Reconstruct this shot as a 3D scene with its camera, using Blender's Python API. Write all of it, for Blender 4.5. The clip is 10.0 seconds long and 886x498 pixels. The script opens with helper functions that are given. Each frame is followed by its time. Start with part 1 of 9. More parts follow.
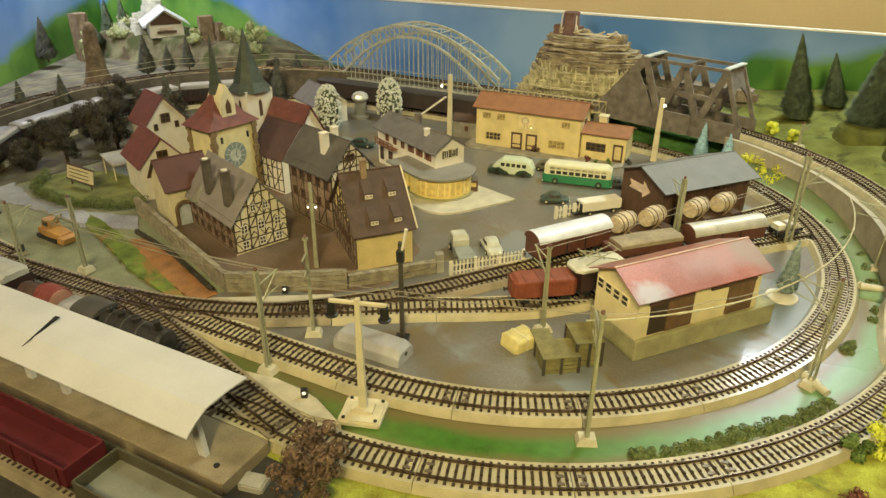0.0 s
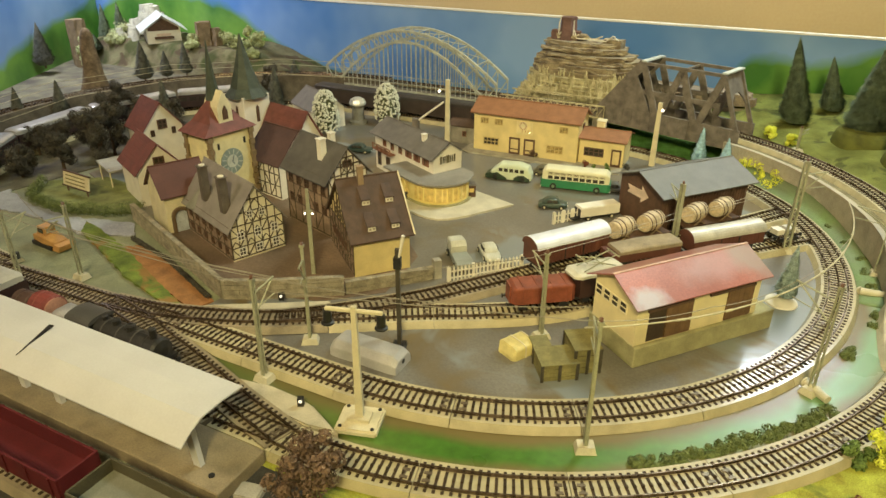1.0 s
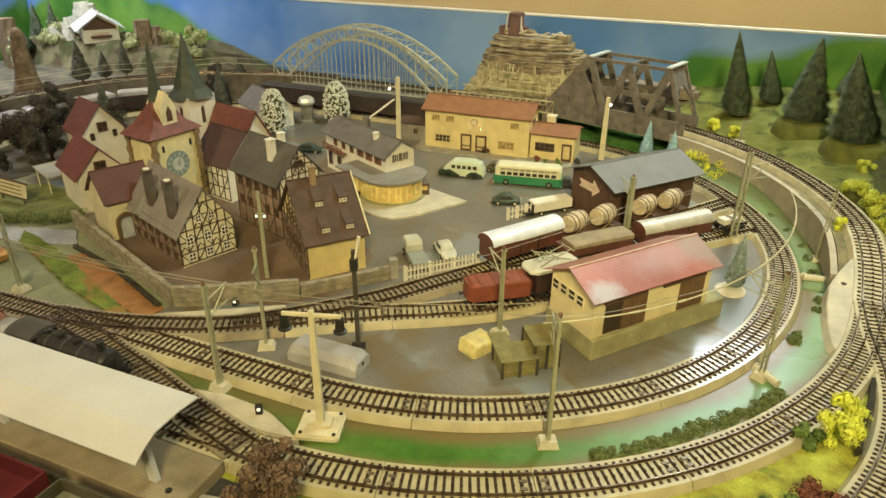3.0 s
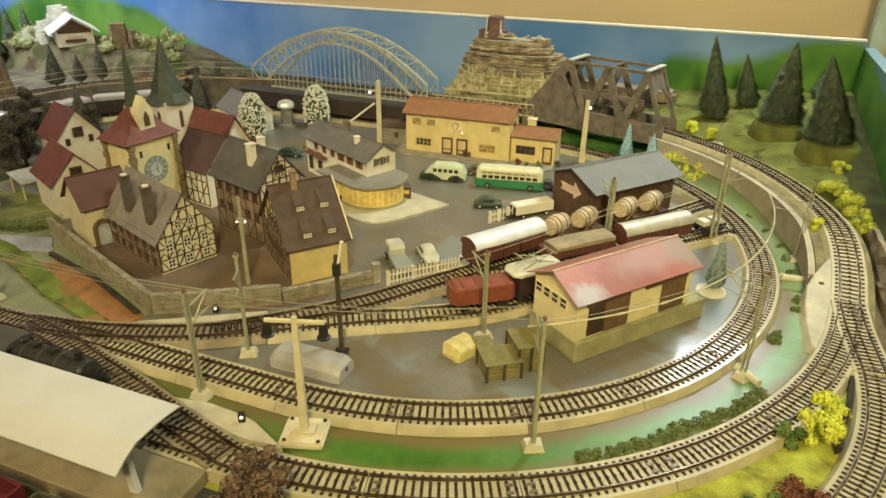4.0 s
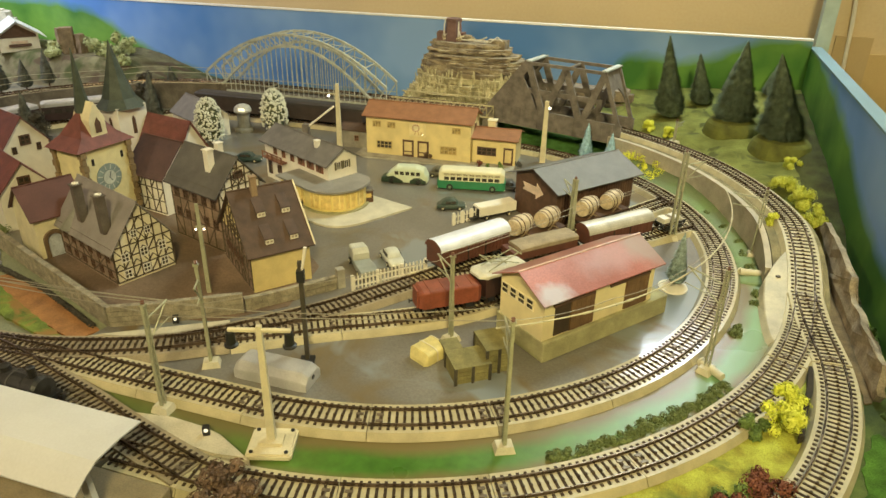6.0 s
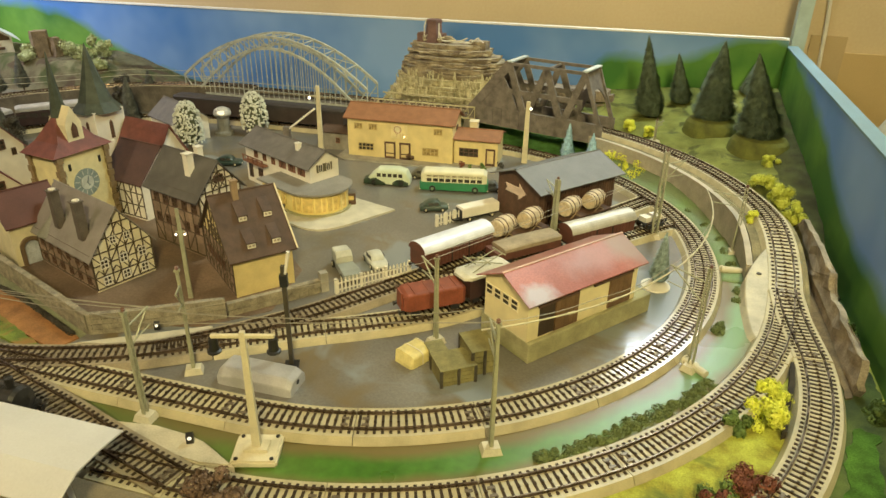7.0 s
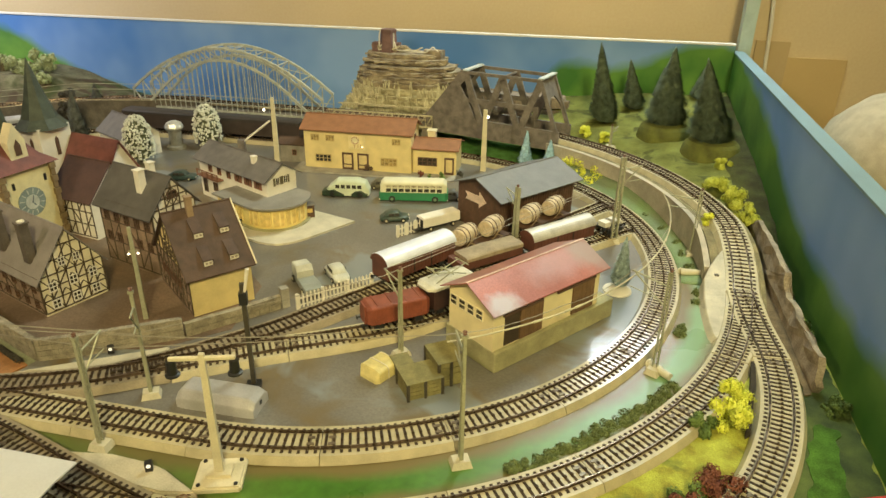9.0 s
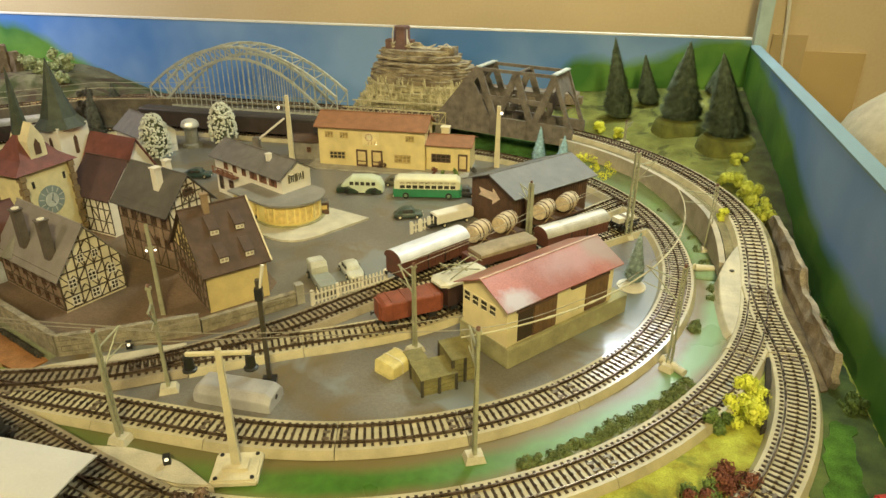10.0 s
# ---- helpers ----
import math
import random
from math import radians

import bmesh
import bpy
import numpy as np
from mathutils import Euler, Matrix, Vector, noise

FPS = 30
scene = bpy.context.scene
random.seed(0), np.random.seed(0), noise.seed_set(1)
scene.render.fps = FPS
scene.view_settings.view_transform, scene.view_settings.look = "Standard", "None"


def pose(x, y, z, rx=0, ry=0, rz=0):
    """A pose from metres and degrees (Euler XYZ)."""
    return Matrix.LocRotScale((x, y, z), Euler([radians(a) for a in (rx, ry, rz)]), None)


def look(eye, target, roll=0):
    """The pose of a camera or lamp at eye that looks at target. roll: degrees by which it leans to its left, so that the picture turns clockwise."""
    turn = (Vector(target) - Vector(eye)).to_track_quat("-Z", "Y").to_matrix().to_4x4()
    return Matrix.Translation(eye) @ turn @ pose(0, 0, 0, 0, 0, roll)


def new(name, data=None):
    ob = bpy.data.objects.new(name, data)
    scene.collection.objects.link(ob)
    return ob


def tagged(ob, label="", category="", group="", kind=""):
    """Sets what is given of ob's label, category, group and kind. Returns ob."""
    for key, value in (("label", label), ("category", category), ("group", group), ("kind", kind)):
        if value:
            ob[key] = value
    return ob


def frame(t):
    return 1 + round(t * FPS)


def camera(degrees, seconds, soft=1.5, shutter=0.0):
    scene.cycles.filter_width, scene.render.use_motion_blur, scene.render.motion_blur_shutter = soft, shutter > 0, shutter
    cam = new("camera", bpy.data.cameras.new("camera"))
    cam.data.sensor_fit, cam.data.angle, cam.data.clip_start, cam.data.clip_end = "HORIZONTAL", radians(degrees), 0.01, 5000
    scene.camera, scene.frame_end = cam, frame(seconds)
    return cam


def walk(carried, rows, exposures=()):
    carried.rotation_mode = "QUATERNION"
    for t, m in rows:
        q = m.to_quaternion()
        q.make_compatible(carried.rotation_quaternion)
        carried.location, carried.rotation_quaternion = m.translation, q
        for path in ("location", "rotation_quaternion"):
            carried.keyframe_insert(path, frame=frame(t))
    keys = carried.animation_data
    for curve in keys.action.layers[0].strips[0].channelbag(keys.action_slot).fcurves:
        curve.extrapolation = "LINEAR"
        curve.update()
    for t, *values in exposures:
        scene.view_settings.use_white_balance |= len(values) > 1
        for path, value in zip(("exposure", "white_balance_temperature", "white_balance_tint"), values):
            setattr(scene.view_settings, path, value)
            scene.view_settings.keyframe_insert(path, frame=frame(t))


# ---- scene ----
cam = camera(66.2, 10.0, soft=1.5)
PATH = [
    (0, (0.2756, -0.7280, 0.3503), (-0.1316, 0.0656, -0.1018), 0.47),
    (0.5, (0.2754, -0.7278, 0.3506), (-0.1317, 0.0661, -0.1011), 0.49),
    (1, (0.2750, -0.7238, 0.3504), (-0.1321, 0.0730, -0.0960), 0.35),
    (1.5, (0.2734, -0.7222, 0.3511), (-0.1208, 0.0803, -0.0967), 0.42),
    (2, (0.2728, -0.7226, 0.3503), (-0.1123, 0.0839, -0.0984), 0.61),
    (2.5, (0.2715, -0.7220, 0.3510), (-0.0904, 0.0940, -0.0997), 0.59),
    (4, (0.2677, -0.7207, 0.3510), (-0.0501, 0.1159, -0.0953), 0.90),
    (4.5, (0.2662, -0.7203, 0.3506), (-0.0341, 0.1237, -0.0939), 1.00),
    (5, (0.2657, -0.7204, 0.3503), (-0.0191, 0.1289, -0.0943), 1.03),
    (5.5, (0.2644, -0.7193, 0.3500), (-0.0107, 0.1337, -0.0936), 1.11),
    (7, (0.2618, -0.7170, 0.3503), (0.0212, 0.1475, -0.0909), 1.07),
    (7.5, (0.2610, -0.7154, 0.3507), (0.0332, 0.1530, -0.0896), 1.08),
    (8, (0.2603, -0.7138, 0.3504), (0.0481, 0.1594, -0.0882), 1.00),
    (8.5, (0.2586, -0.7132, 0.3498), (0.0608, 0.1679, -0.0798), 0.90),
    (9, (0.2579, -0.7118, 0.3506), (0.0732, 0.1719, -0.0793), 0.99),
    (9.5, (0.2570, -0.7122, 0.3503), (0.0701, 0.1692, -0.0835), 0.86),
    (10, (0.2589, -0.7138, 0.3511), (0.0544, 0.1634, -0.0834), 0.30),]
walk(cam, [(t, look(eye, target, roll)) for t, eye, target, roll in PATH])

# ---------------------------------------------------------------- light
world = bpy.data.worlds.new("room_air")
scene.world = world
world.use_nodes = True
world.node_tree.nodes["Background"].inputs[0].default_value = (1.0, 0.93, 0.75, 1)
world.node_tree.nodes["Background"].inputs[1].default_value = 0.25
scene.view_settings.exposure = -0.12


def area_lamp(name, eye, target, sx, sy, watts, colour, spread=180):
    data = bpy.data.lights.new(name, "AREA")
    data.shape, data.size, data.size_y, data.energy, data.color = "RECTANGLE", sx, sy, watts, colour
    data.spread = radians(spread)
    ob = new(name, data)
    ob.matrix_world = look(eye, target)
    return ob


area_lamp("standing_lamp_light", (0.60, -1.50, 1.22), (0.12, 0.22, 0.05), 0.26, 0.26, 6.2, (1.0, 0.835, 0.40), 72)
area_lamp("left_lamp_light", (-0.72, -1.10, 0.99), (-0.2, 0.0, 0.05), 0.08, 0.08, 6.5, (1.0, 0.82, 0.56))
# unseen cool lamp, added in mid-air to brighten the back of the layout
area_lamp("back_cool_fill", (0.42, 0.60, 1.15), (0.10, 0.20, 0), 0.30, 0.22, 12.5, (0.77, 0.93, 0.85))
area_lamp("window_light", (0.385, 0.690, 0.56), (0.34, -0.3, 0.2), 0.22, 0.15, 3.0, (0.84, 0.93, 1.0))
# unseen fill lamp, added low over the far left corner to brighten it
area_lamp("far_corner_fill", (-1.22, 0.22, 0.62), (-1.36, 0.50, 0.08), 0.18, 0.18, 7.5, (0.86, 0.88, 1.0))

# ---------------------------------------------------------------- materials
MATS = {}


def mat(name, rgb, rough=0.6, metal=0.0, vary=0.18, scale=60, bump=0.15, grain=900, rgb2=None, spec=0.4, coat=0.0, piece=0.0, coat_rough=0.06):
    """A painted or moulded surface: stains at one scale, grain at a finer one, a little relief."""
    if name in MATS:
        return MATS[name]
    m = bpy.data.materials.new(name)
    m.use_nodes = True
    t = m.node_tree
    b = t.nodes["Principled BSDF"]
    tc = t.nodes.new("ShaderNodeTexCoord")
    n1, n2 = t.nodes.new("ShaderNodeTexNoise"), t.nodes.new("ShaderNodeTexNoise")
    n1.inputs["Scale"].default_value, n1.inputs["Detail"].default_value = scale, 5
    n2.inputs["Scale"].default_value, n2.inputs["Detail"].default_value = grain, 2
    for n in (n1, n2):
        t.links.new(tc.outputs["Object"], n.inputs["Vector"])
    ramp = t.nodes.new("ShaderNodeValToRGB")
    lo = [c * (1 - vary) for c in rgb]
    hi = list(rgb2) if rgb2 else [min(1, c * (1 + vary)) for c in rgb]
    ramp.color_ramp.elements[0].position, ramp.color_ramp.elements[1].position = 0.32, 0.68
    ramp.color_ramp.elements[0].color, ramp.color_ramp.elements[1].color = (*lo, 1), (*hi, 1)
    t.links.new(n1.outputs["Fac"], ramp.inputs["Fac"])
    mul = t.nodes.new("ShaderNodeMix")
    mul.data_type, mul.blend_type = "RGBA", "OVERLAY"
    mul.inputs["Factor"].default_value = min(1, vary * 1.6)
    t.links.new(ramp.outputs["Color"], mul.inputs["A"])
    t.links.new(n2.outputs["Fac"], mul.inputs["B"])
    out = mul.outputs["Result"]
    if piece:
        info, hsv, mr = t.nodes.new("ShaderNodeObjectInfo"), t.nodes.new("ShaderNodeHueSaturation"), t.nodes.new("ShaderNodeMapRange")
        mr.inputs["To Min"].default_value, mr.inputs["To Max"].default_value = 1 - piece, 1 + piece
        t.links.new(info.outputs["Random"], mr.inputs["Value"])
        t.links.new(mr.outputs["Result"], hsv.inputs["Value"])
        t.links.new(out, hsv.inputs["Color"])
        out = hsv.outputs["Color"]
    t.links.new(out, b.inputs["Base Color"])
    rr = t.nodes.new("ShaderNodeMapRange")
    rr.inputs["To Min"].default_value, rr.inputs["To Max"].default_value = max(0.05, rough - 0.12), min(1, rough + 0.12)
    t.links.new(n1.outputs["Fac"], rr.inputs["Value"])
    t.links.new(rr.outputs["Result"], b.inputs["Roughness"])
    b.inputs["Metallic"].default_value, b.inputs["Specular IOR Level"].default_value, b.inputs["Coat Weight"].default_value = metal, spec, coat
    if coat:
        wave, cb = t.nodes.new("ShaderNodeTexNoise"), t.nodes.new("ShaderNodeBump")
        wave.inputs["Scale"].default_value, wave.inputs["Detail"].default_value = 45, 3
        t.links.new(tc.outputs["Object"], wave.inputs["Vector"])
        cb.inputs["Strength"].default_value, cb.inputs["Distance"].default_value = 0.25, 0.0008
        t.links.new(wave.outputs["Fac"], cb.inputs["Height"])
        t.links.new(cb.outputs["Normal"], b.inputs["Coat Normal"])
        b.inputs["Coat Roughness"].default_value = coat_rough
    if bump:
        bp = t.nodes.new("ShaderNodeBump")
        bp.inputs["Strength"].default_value, bp.inputs["Distance"].default_value = bump, 0.0006
        t.links.new(n2.outputs["Fac"], bp.inputs["Height"])
        t.links.new(bp.outputs["Normal"], b.inputs["Normal"])
    MATS[name] = m
    return m


def glow(name, rgb, strength):
    if name not in MATS:
        m = bpy.data.materials.new(name)
        m.use_nodes = True
        b = m.node_tree.nodes["Principled BSDF"]
        b.inputs["Base Color"].default_value = (*rgb, 1)
        b.inputs["Emission Color"].default_value = (*rgb, 1)
        b.inputs["Emission Strength"].default_value = strength
        MATS[name] = m
    return MATS[name]


ASPHALT = mat("grey_painted_board", (0.17, 0.16, 0.14), 0.34, vary=0.2, scale=9, grain=500, bump=0.06, coat=0.4, coat_rough=0.10)
GREEN = mat("green_painted_board", (0.052, 0.160, 0.015), 0.3, vary=0.25, scale=9, grain=120, bump=0.03, rgb2=(0.095, 0.235, 0.035), spec=0.5)


def brush_stains(m, rgb, scale, lo, hi):
    """Lay irregular brush stains of another colour over a painted surface."""
    t = m.node_tree
    b = t.nodes["Principled BSDF"]
    src = b.inputs["Base Color"].links[0].from_socket
    tc, n, ramp, mx = t.nodes.new("ShaderNodeTexCoord"), t.nodes.new("ShaderNodeTexNoise"), t.nodes.new("ShaderNodeMapRange"), t.nodes.new("ShaderNodeMix")
    n.inputs["Scale"].default_value, n.inputs["Detail"].default_value, n.inputs["Distortion"].default_value = scale, 4, 0.6
    ramp.inputs["From Min"].default_value, ramp.inputs["From Max"].default_value = lo, hi
    mx.data_type = "RGBA"
    t.links.new(tc.outputs["Object"], n.inputs["Vector"])
    t.links.new(n.outputs["Fac"], ramp.inputs["Value"])
    t.links.new(ramp.outputs["Result"], mx.inputs["Factor"])
    t.links.new(src, mx.inputs["A"])
    mx.inputs["B"].default_value = (*rgb, 1)
    t.links.new(mx.outputs["Result"], b.inputs["Base Color"])


def strip_tones(m):
    """Tones of the strip: window haze painted in as mint towards the far bend, then greyer; brown along both edges and
    to the left.
    """
    t = m.node_tree
    b = t.nodes["Principled BSDF"]
    src = b.inputs["Base Color"].links[0].from_socket

    def node(kind, **k):
        n = t.nodes.new("ShaderNode" + kind)
        for key, v in k.items():
            n.inputs[key.replace("_", " ")].default_value = v
        return n

    tc, sep, n = node("TexCoord"), node("SeparateXYZ"), node("TexNoise", Scale=16.0, Detail=3.0)
    t.links.new(tc.outputs["Object"], sep.inputs[0])
    t.links.new(tc.outputs["Object"], n.inputs["Vector"])
    flat = node("VectorMath")
    flat.operation = "MULTIPLY"
    flat.inputs[1].default_value = (1, 1, 0)
    t.links.new(tc.outputs["Object"], flat.inputs[0])
    ln = node("VectorMath")
    ln.operation = "LENGTH"
    t.links.new(flat.outputs["Vector"], ln.inputs[0])
    off, ab, wob = node("Math"), node("Math"), node("Math")
    off.operation, ab.operation, wob.operation = "SUBTRACT", "ABSOLUTE", "MULTIPLY_ADD"
    off.inputs[1].default_value = 0.4015
    t.links.new(ln.outputs["Value"], off.inputs[0])
    t.links.new(off.outputs[0], ab.inputs[0])
    wob.inputs[1].default_value = 0.018
    t.links.new(n.outputs["Fac"], wob.inputs[0])
    t.links.new(ab.outputs[0], wob.inputs[2])
    edge = node("MapRange", From_Min=0.0135, From_Max=0.025)
    t.links.new(wob.outputs[0], edge.inputs["Value"])
    mint = node("MapRange", From_Min=0.16, From_Max=0.36)
    t.links.new(sep.outputs[0], mint.inputs["Value"])
    left_brown = node("MapRange", From_Min=0.10, From_Max=-0.02, To_Max=0.7)
    t.links.new(sep.outputs[0], left_brown.inputs["Value"])
    grey = node("MapRange", From_Min=-0.10, From_Max=0.05)
    t.links.new(sep.outputs[1], grey.inputs["Value"])
    for fac, rgb in ((mint, (0.19, 0.33, 0.15)), (grey, (0.27, 0.34, 0.22)), (edge, (0.175, 0.135, 0.05)), (left_brown, (0.13, 0.12, 0.04))):
        mx = node("Mix")
        mx.data_type = "RGBA"
        t.links.new(fac.outputs["Result"], mx.inputs["Factor"])
        t.links.new(src, mx.inputs["A"])
        mx.inputs["B"].default_value = (*rgb, 1)
        src = mx.outputs["Result"]
    t.links.new(src, b.inputs["Base Color"])


strip_tones(GREEN)
brush_stains(ASPHALT, (0.165, 0.125, 0.065), 8, 0.50, 0.60)
brush_stains(ASPHALT, (0.215, 0.235, 0.235), 9, 0.54, 0.59)
LAWN = mat("pale_green_ground", (0.23, 0.245, 0.15), 0.7, vary=0.3, scale=22, grain=700)
YELLOW_GRASS = mat("yellow_flock", (0.44, 0.39, 0.045), 0.95, vary=0.45, scale=60, grain=1500, bump=0.8, rgb2=(0.50, 0.54, 0.08))
brush_stains(YELLOW_GRASS, (0.12, 0.15, 0.03), 26, 0.56, 0.66)
HILL_GRASS = mat("hill_flock", (0.28, 0.30, 0.065), 0.95, vary=0.3, scale=24, grain=1400, bump=0.8, rgb2=(0.42, 0.44, 0.12))
brush_stains(HILL_GRASS, (0.15, 0.16, 0.045), 30, 0.56, 0.64)
BALLAST = mat("printed_ballast", (0.465, 0.41, 0.255), 0.36, vary=0.14, scale=70, grain=1600, bump=0.35, coat=0.12, coat_rough=0.25)
SHINY_BALLAST = mat("varnished_ballast", (0.465, 0.41, 0.26), 0.36, vary=0.14, scale=70, grain=1600, bump=0.3, coat=1.0, coat_rough=0.13)
SLEEPER = mat("dark_sleeper", (0.055, 0.038, 0.024), 0.7, vary=0.3, scale=300, grain=1500, piece=0.25, spec=0.15)
RAIL = mat("steel_rail", (0.15, 0.11, 0.08), 0.27, 0.75, vary=0.3, scale=90, grain=1500)
CONCRETE = mat("concrete_grey", (0.36, 0.34, 0.28), 0.7, vary=0.2, scale=70, grain=1200, bump=0.3)
PLASTER = mat("yellow_plaster", (0.68, 0.56, 0.27), 0.6, vary=0.1, scale=60)
CREAM = mat("cream_plaster", (0.70, 0.63, 0.42), 0.6, vary=0.12, scale=60)
WHITE = mat("white_plaster", (0.76, 0.72, 0.62), 0.55, vary=0.08, scale=60)
BEAM = mat("dark_timber", (0.085, 0.062, 0.038), 0.6, vary=0.3, scale=200)
ROOF_GREY = mat("grey_slate_roof", (0.15, 0.138, 0.125), 0.55, vary=0.2, scale=80, grain=1200, bump=0.4)
ROOF_BROWN = mat("brown_tile_roof", (0.082, 0.050, 0.034), 0.6, vary=0.25, scale=90, grain=1200, bump=0.4)
ROOF_RED = mat("red_tile_roof", (0.175, 0.062, 0.052), 0.6, vary=0.22, scale=90, grain=1200, bump=0.4)
ROOF_ORANGE = mat("orange_brown_roof", (0.27, 0.125, 0.06), 0.55, vary=0.15, scale=80)
ROOF_PINK = mat("shiny_red_roof", (0.38, 0.135, 0.115), 0.40, vary=0.22, scale=16, grain=600, bump=0.04, spec=0.5, coat=0.35, coat_rough=0.14)
SPIRE_GREEN = mat("copper_green_roof", (0.058, 0.072, 0.052), 0.6, vary=0.25, scale=90)
GLASS = mat("dark_window_pane", (0.05, 0.045, 0.035), 0.15, vary=0.4, scale=120, bump=0, spec=0.6)
BROWN_WOOD = mat("brown_boarding", (0.10, 0.055, 0.035), 0.6, vary=0.25, scale=140)
MAST = mat("grey_green_mast", (0.36, 0.36, 0.245), 0.45, 0.1, vary=0.15, scale=120)
LATTICE = mat("bridge_grey", (0.44, 0.46, 0.40), 0.5, 0.1, vary=0.2, scale=100)
OLD_IRON = mat("rusty_bridge_brown", (0.165, 0.145, 0.125), 0.65, vary=0.3, scale=90)
STONE = mat("stone_wall", (0.30, 0.265, 0.19), 0.85, vary=0.3, scale=120, grain=900, bump=0.6, piece=0.035)
WIRE = mat("catenary_wire", (0.34, 0.31, 0.24), 0.5, 0.25, vary=0.1)
PALE_CARD = mat("pale_card_roof", (0.60, 0.595, 0.58), 0.6, vary=0.06, scale=20, grain=600)
BLACK = mat("black_plastic", (0.02, 0.02, 0.02), 0.4, vary=0.2)
LIGHT_GLOW = glow("lit_bulb", (1.0, 0.93, 0.75), 3.5)


# ---------------------------------------------------------------- mesh helpers
def box(bm, x0, x1, y0, y1, z0, z1, m=None):
    v = [bm.verts.new((x, y, z)) for z in (z0, z1) for x, y in ((x0, y0), (x1, y0), (x1, y1), (x0, y1))]
    for f in ((3, 2, 1, 0), (4, 5, 6, 7), (0, 1, 5, 4), (1, 2, 6, 5), (2, 3, 7, 6), (3, 0, 4, 7)):
        bm.faces.new([v[i] for i in f])
    if m is not None:
        for w in v:
            w.co = m @ w.co
    return v


def prism(bm, poly, z0, z1, m=None):
    """An upright body over a plan polygon given anticlockwise."""
    a = [bm.verts.new((x, y, z0)) for x, y in poly]
    b = [bm.verts.new((x, y, z1)) for x, y in poly]
    bm.faces.new(a[::-1]), bm.faces.new(b)
    n = len(poly)
    for i in range(n):
        bm.faces.new((a[i], a[(i + 1) % n], b[(i + 1) % n], b[i]))
    if m is not None:
        for w in a + b:
            w.co = m @ w.co
    return a + b


def rod(bm, p, q, r0, r1=None, n=8, cap=True):
    """A round or n-sided bar from p to q."""
    p, q = Vector(p), Vector(q)
    r1 = r0 if r1 is None else r1
    d = (q - p).normalized()
    s = d.cross(Vector((0, 0, 1)) if abs(d.z) < 0.9 else Vector((1, 0, 0))).normalized()
    u = s.cross(d)
    rings = []
    for c, r in ((p, r0), (q, r1)):
        rings.append([bm.verts.new(c + (s * math.cos(a) + u * math.sin(a)) * r) for a in [2 * math.pi * (i + 0.5) / n for i in range(n)]])
    for i in range(n):
        bm.faces.new((rings[0][i], rings[0][(i + 1) % n], rings[1][(i + 1) % n], rings[1][i]))
    if cap:
        bm.faces.new(rings[0][::-1]), bm.faces.new(rings[1])


def tube(bm, pts, r, n=5):
    """One connected round bar along a line of points."""
    pts = [Vector(p) for p in pts]
    rings = []
    for i, p in enumerate(pts):
        d = (pts[min(i + 1, len(pts) - 1)] - pts[max(i - 1, 0)]).normalized()
        s = d.cross(Vector((0, 0, 1)) if abs(d.z) < 0.9 else Vector((1, 0, 0))).normalized()
        u = s.cross(d)
        rings.append([bm.verts.new(p + (s * math.cos(a) + u * math.sin(a)) * r) for a in [2 * math.pi * (k + 0.5) / n for k in range(n)]])
    for r0, r1 in zip(rings, rings[1:]):
        for i in range(n):
            bm.faces.new((r0[i], r0[(i + 1) % n], r1[(i + 1) % n], r1[i]))
    bm.faces.new(rings[0][::-1]), bm.faces.new(rings[-1])


def beam(bm, p, q, w, h=None):
    """A square bar from p to q."""
    rod(bm, p, q, w * 0.7071, n=4) if h is None else rod(bm, p, q, max(w, h) * 0.6, n=4)


def sweep(bm, frames, profile, closed=True):
    """A profile of (side, up) carried along frames of (point, side vector)."""
    rings = [[bm.verts.new((p[0] + s[0] * a, p[1] + s[1] * a, p[2] + b)) for a, b in profile] for p, s in frames]
    n = len(profile)
    for r0, r1 in zip(rings, rings[1:]):
        for i in range(n if closed else n - 1):
            bm.faces.new((r0[i], r0[(i + 1) % n], r1[(i + 1) % n], r1[i]))
    if closed:
        bm.faces.new(rings[0][::-1]), bm.faces.new(rings[-1])


def lathe(bm, prof, n=16, m=None):
    rings = [[bm.verts.new((r * math.cos(2 * math.pi * i / n), r * math.sin(2 * math.pi * i / n), z)) for i in range(n)] for r, z in prof]
    for r0, r1 in zip(rings, rings[1:]):
        for i in range(n):
            bm.faces.new((r0[i], r0[(i + 1) % n], r1[(i + 1) % n], r1[i]))
    bm.faces.new(rings[0][::-1]), bm.faces.new(rings[-1])
    if m is not None:
        for r in rings:
            for v in r:
                v.co = m @ v.co


def mesh_of(name, bm, material, smooth=False):
    bmesh.ops.recalc_face_normals(bm, faces=bm.faces)
    me = bpy.data.meshes.new(name)
    bm.to_mesh(me)
    bm.free()
    me.materials.append(material)
    if smooth:
        for f in me.polygons:
            f.use_smooth = True
    return me


def part(name, bm, material, parent, label="", smooth=False, m=None):
    ob = new(name, bm if isinstance(bm, bpy.types.Mesh) else mesh_of(name, bm, material, smooth))
    ob.parent = parent
    if m is not None:
        ob.matrix_basis = m
    return tagged(ob, label)


def thing(name, x, y, z=0.0, rz=0.0, label="", category="", group="", kind="", bm=None, material=None, smooth=False):
    ob = new(name, mesh_of(name, bm, material, smooth) if bm is not None else None)
    if bm is None:
        ob.empty_display_size = 0.01
    ob.matrix_basis = pose(x, y, z, 0, 0, rz)
    return tagged(ob, label, category, group, kind)


def B():
    return bmesh.new()


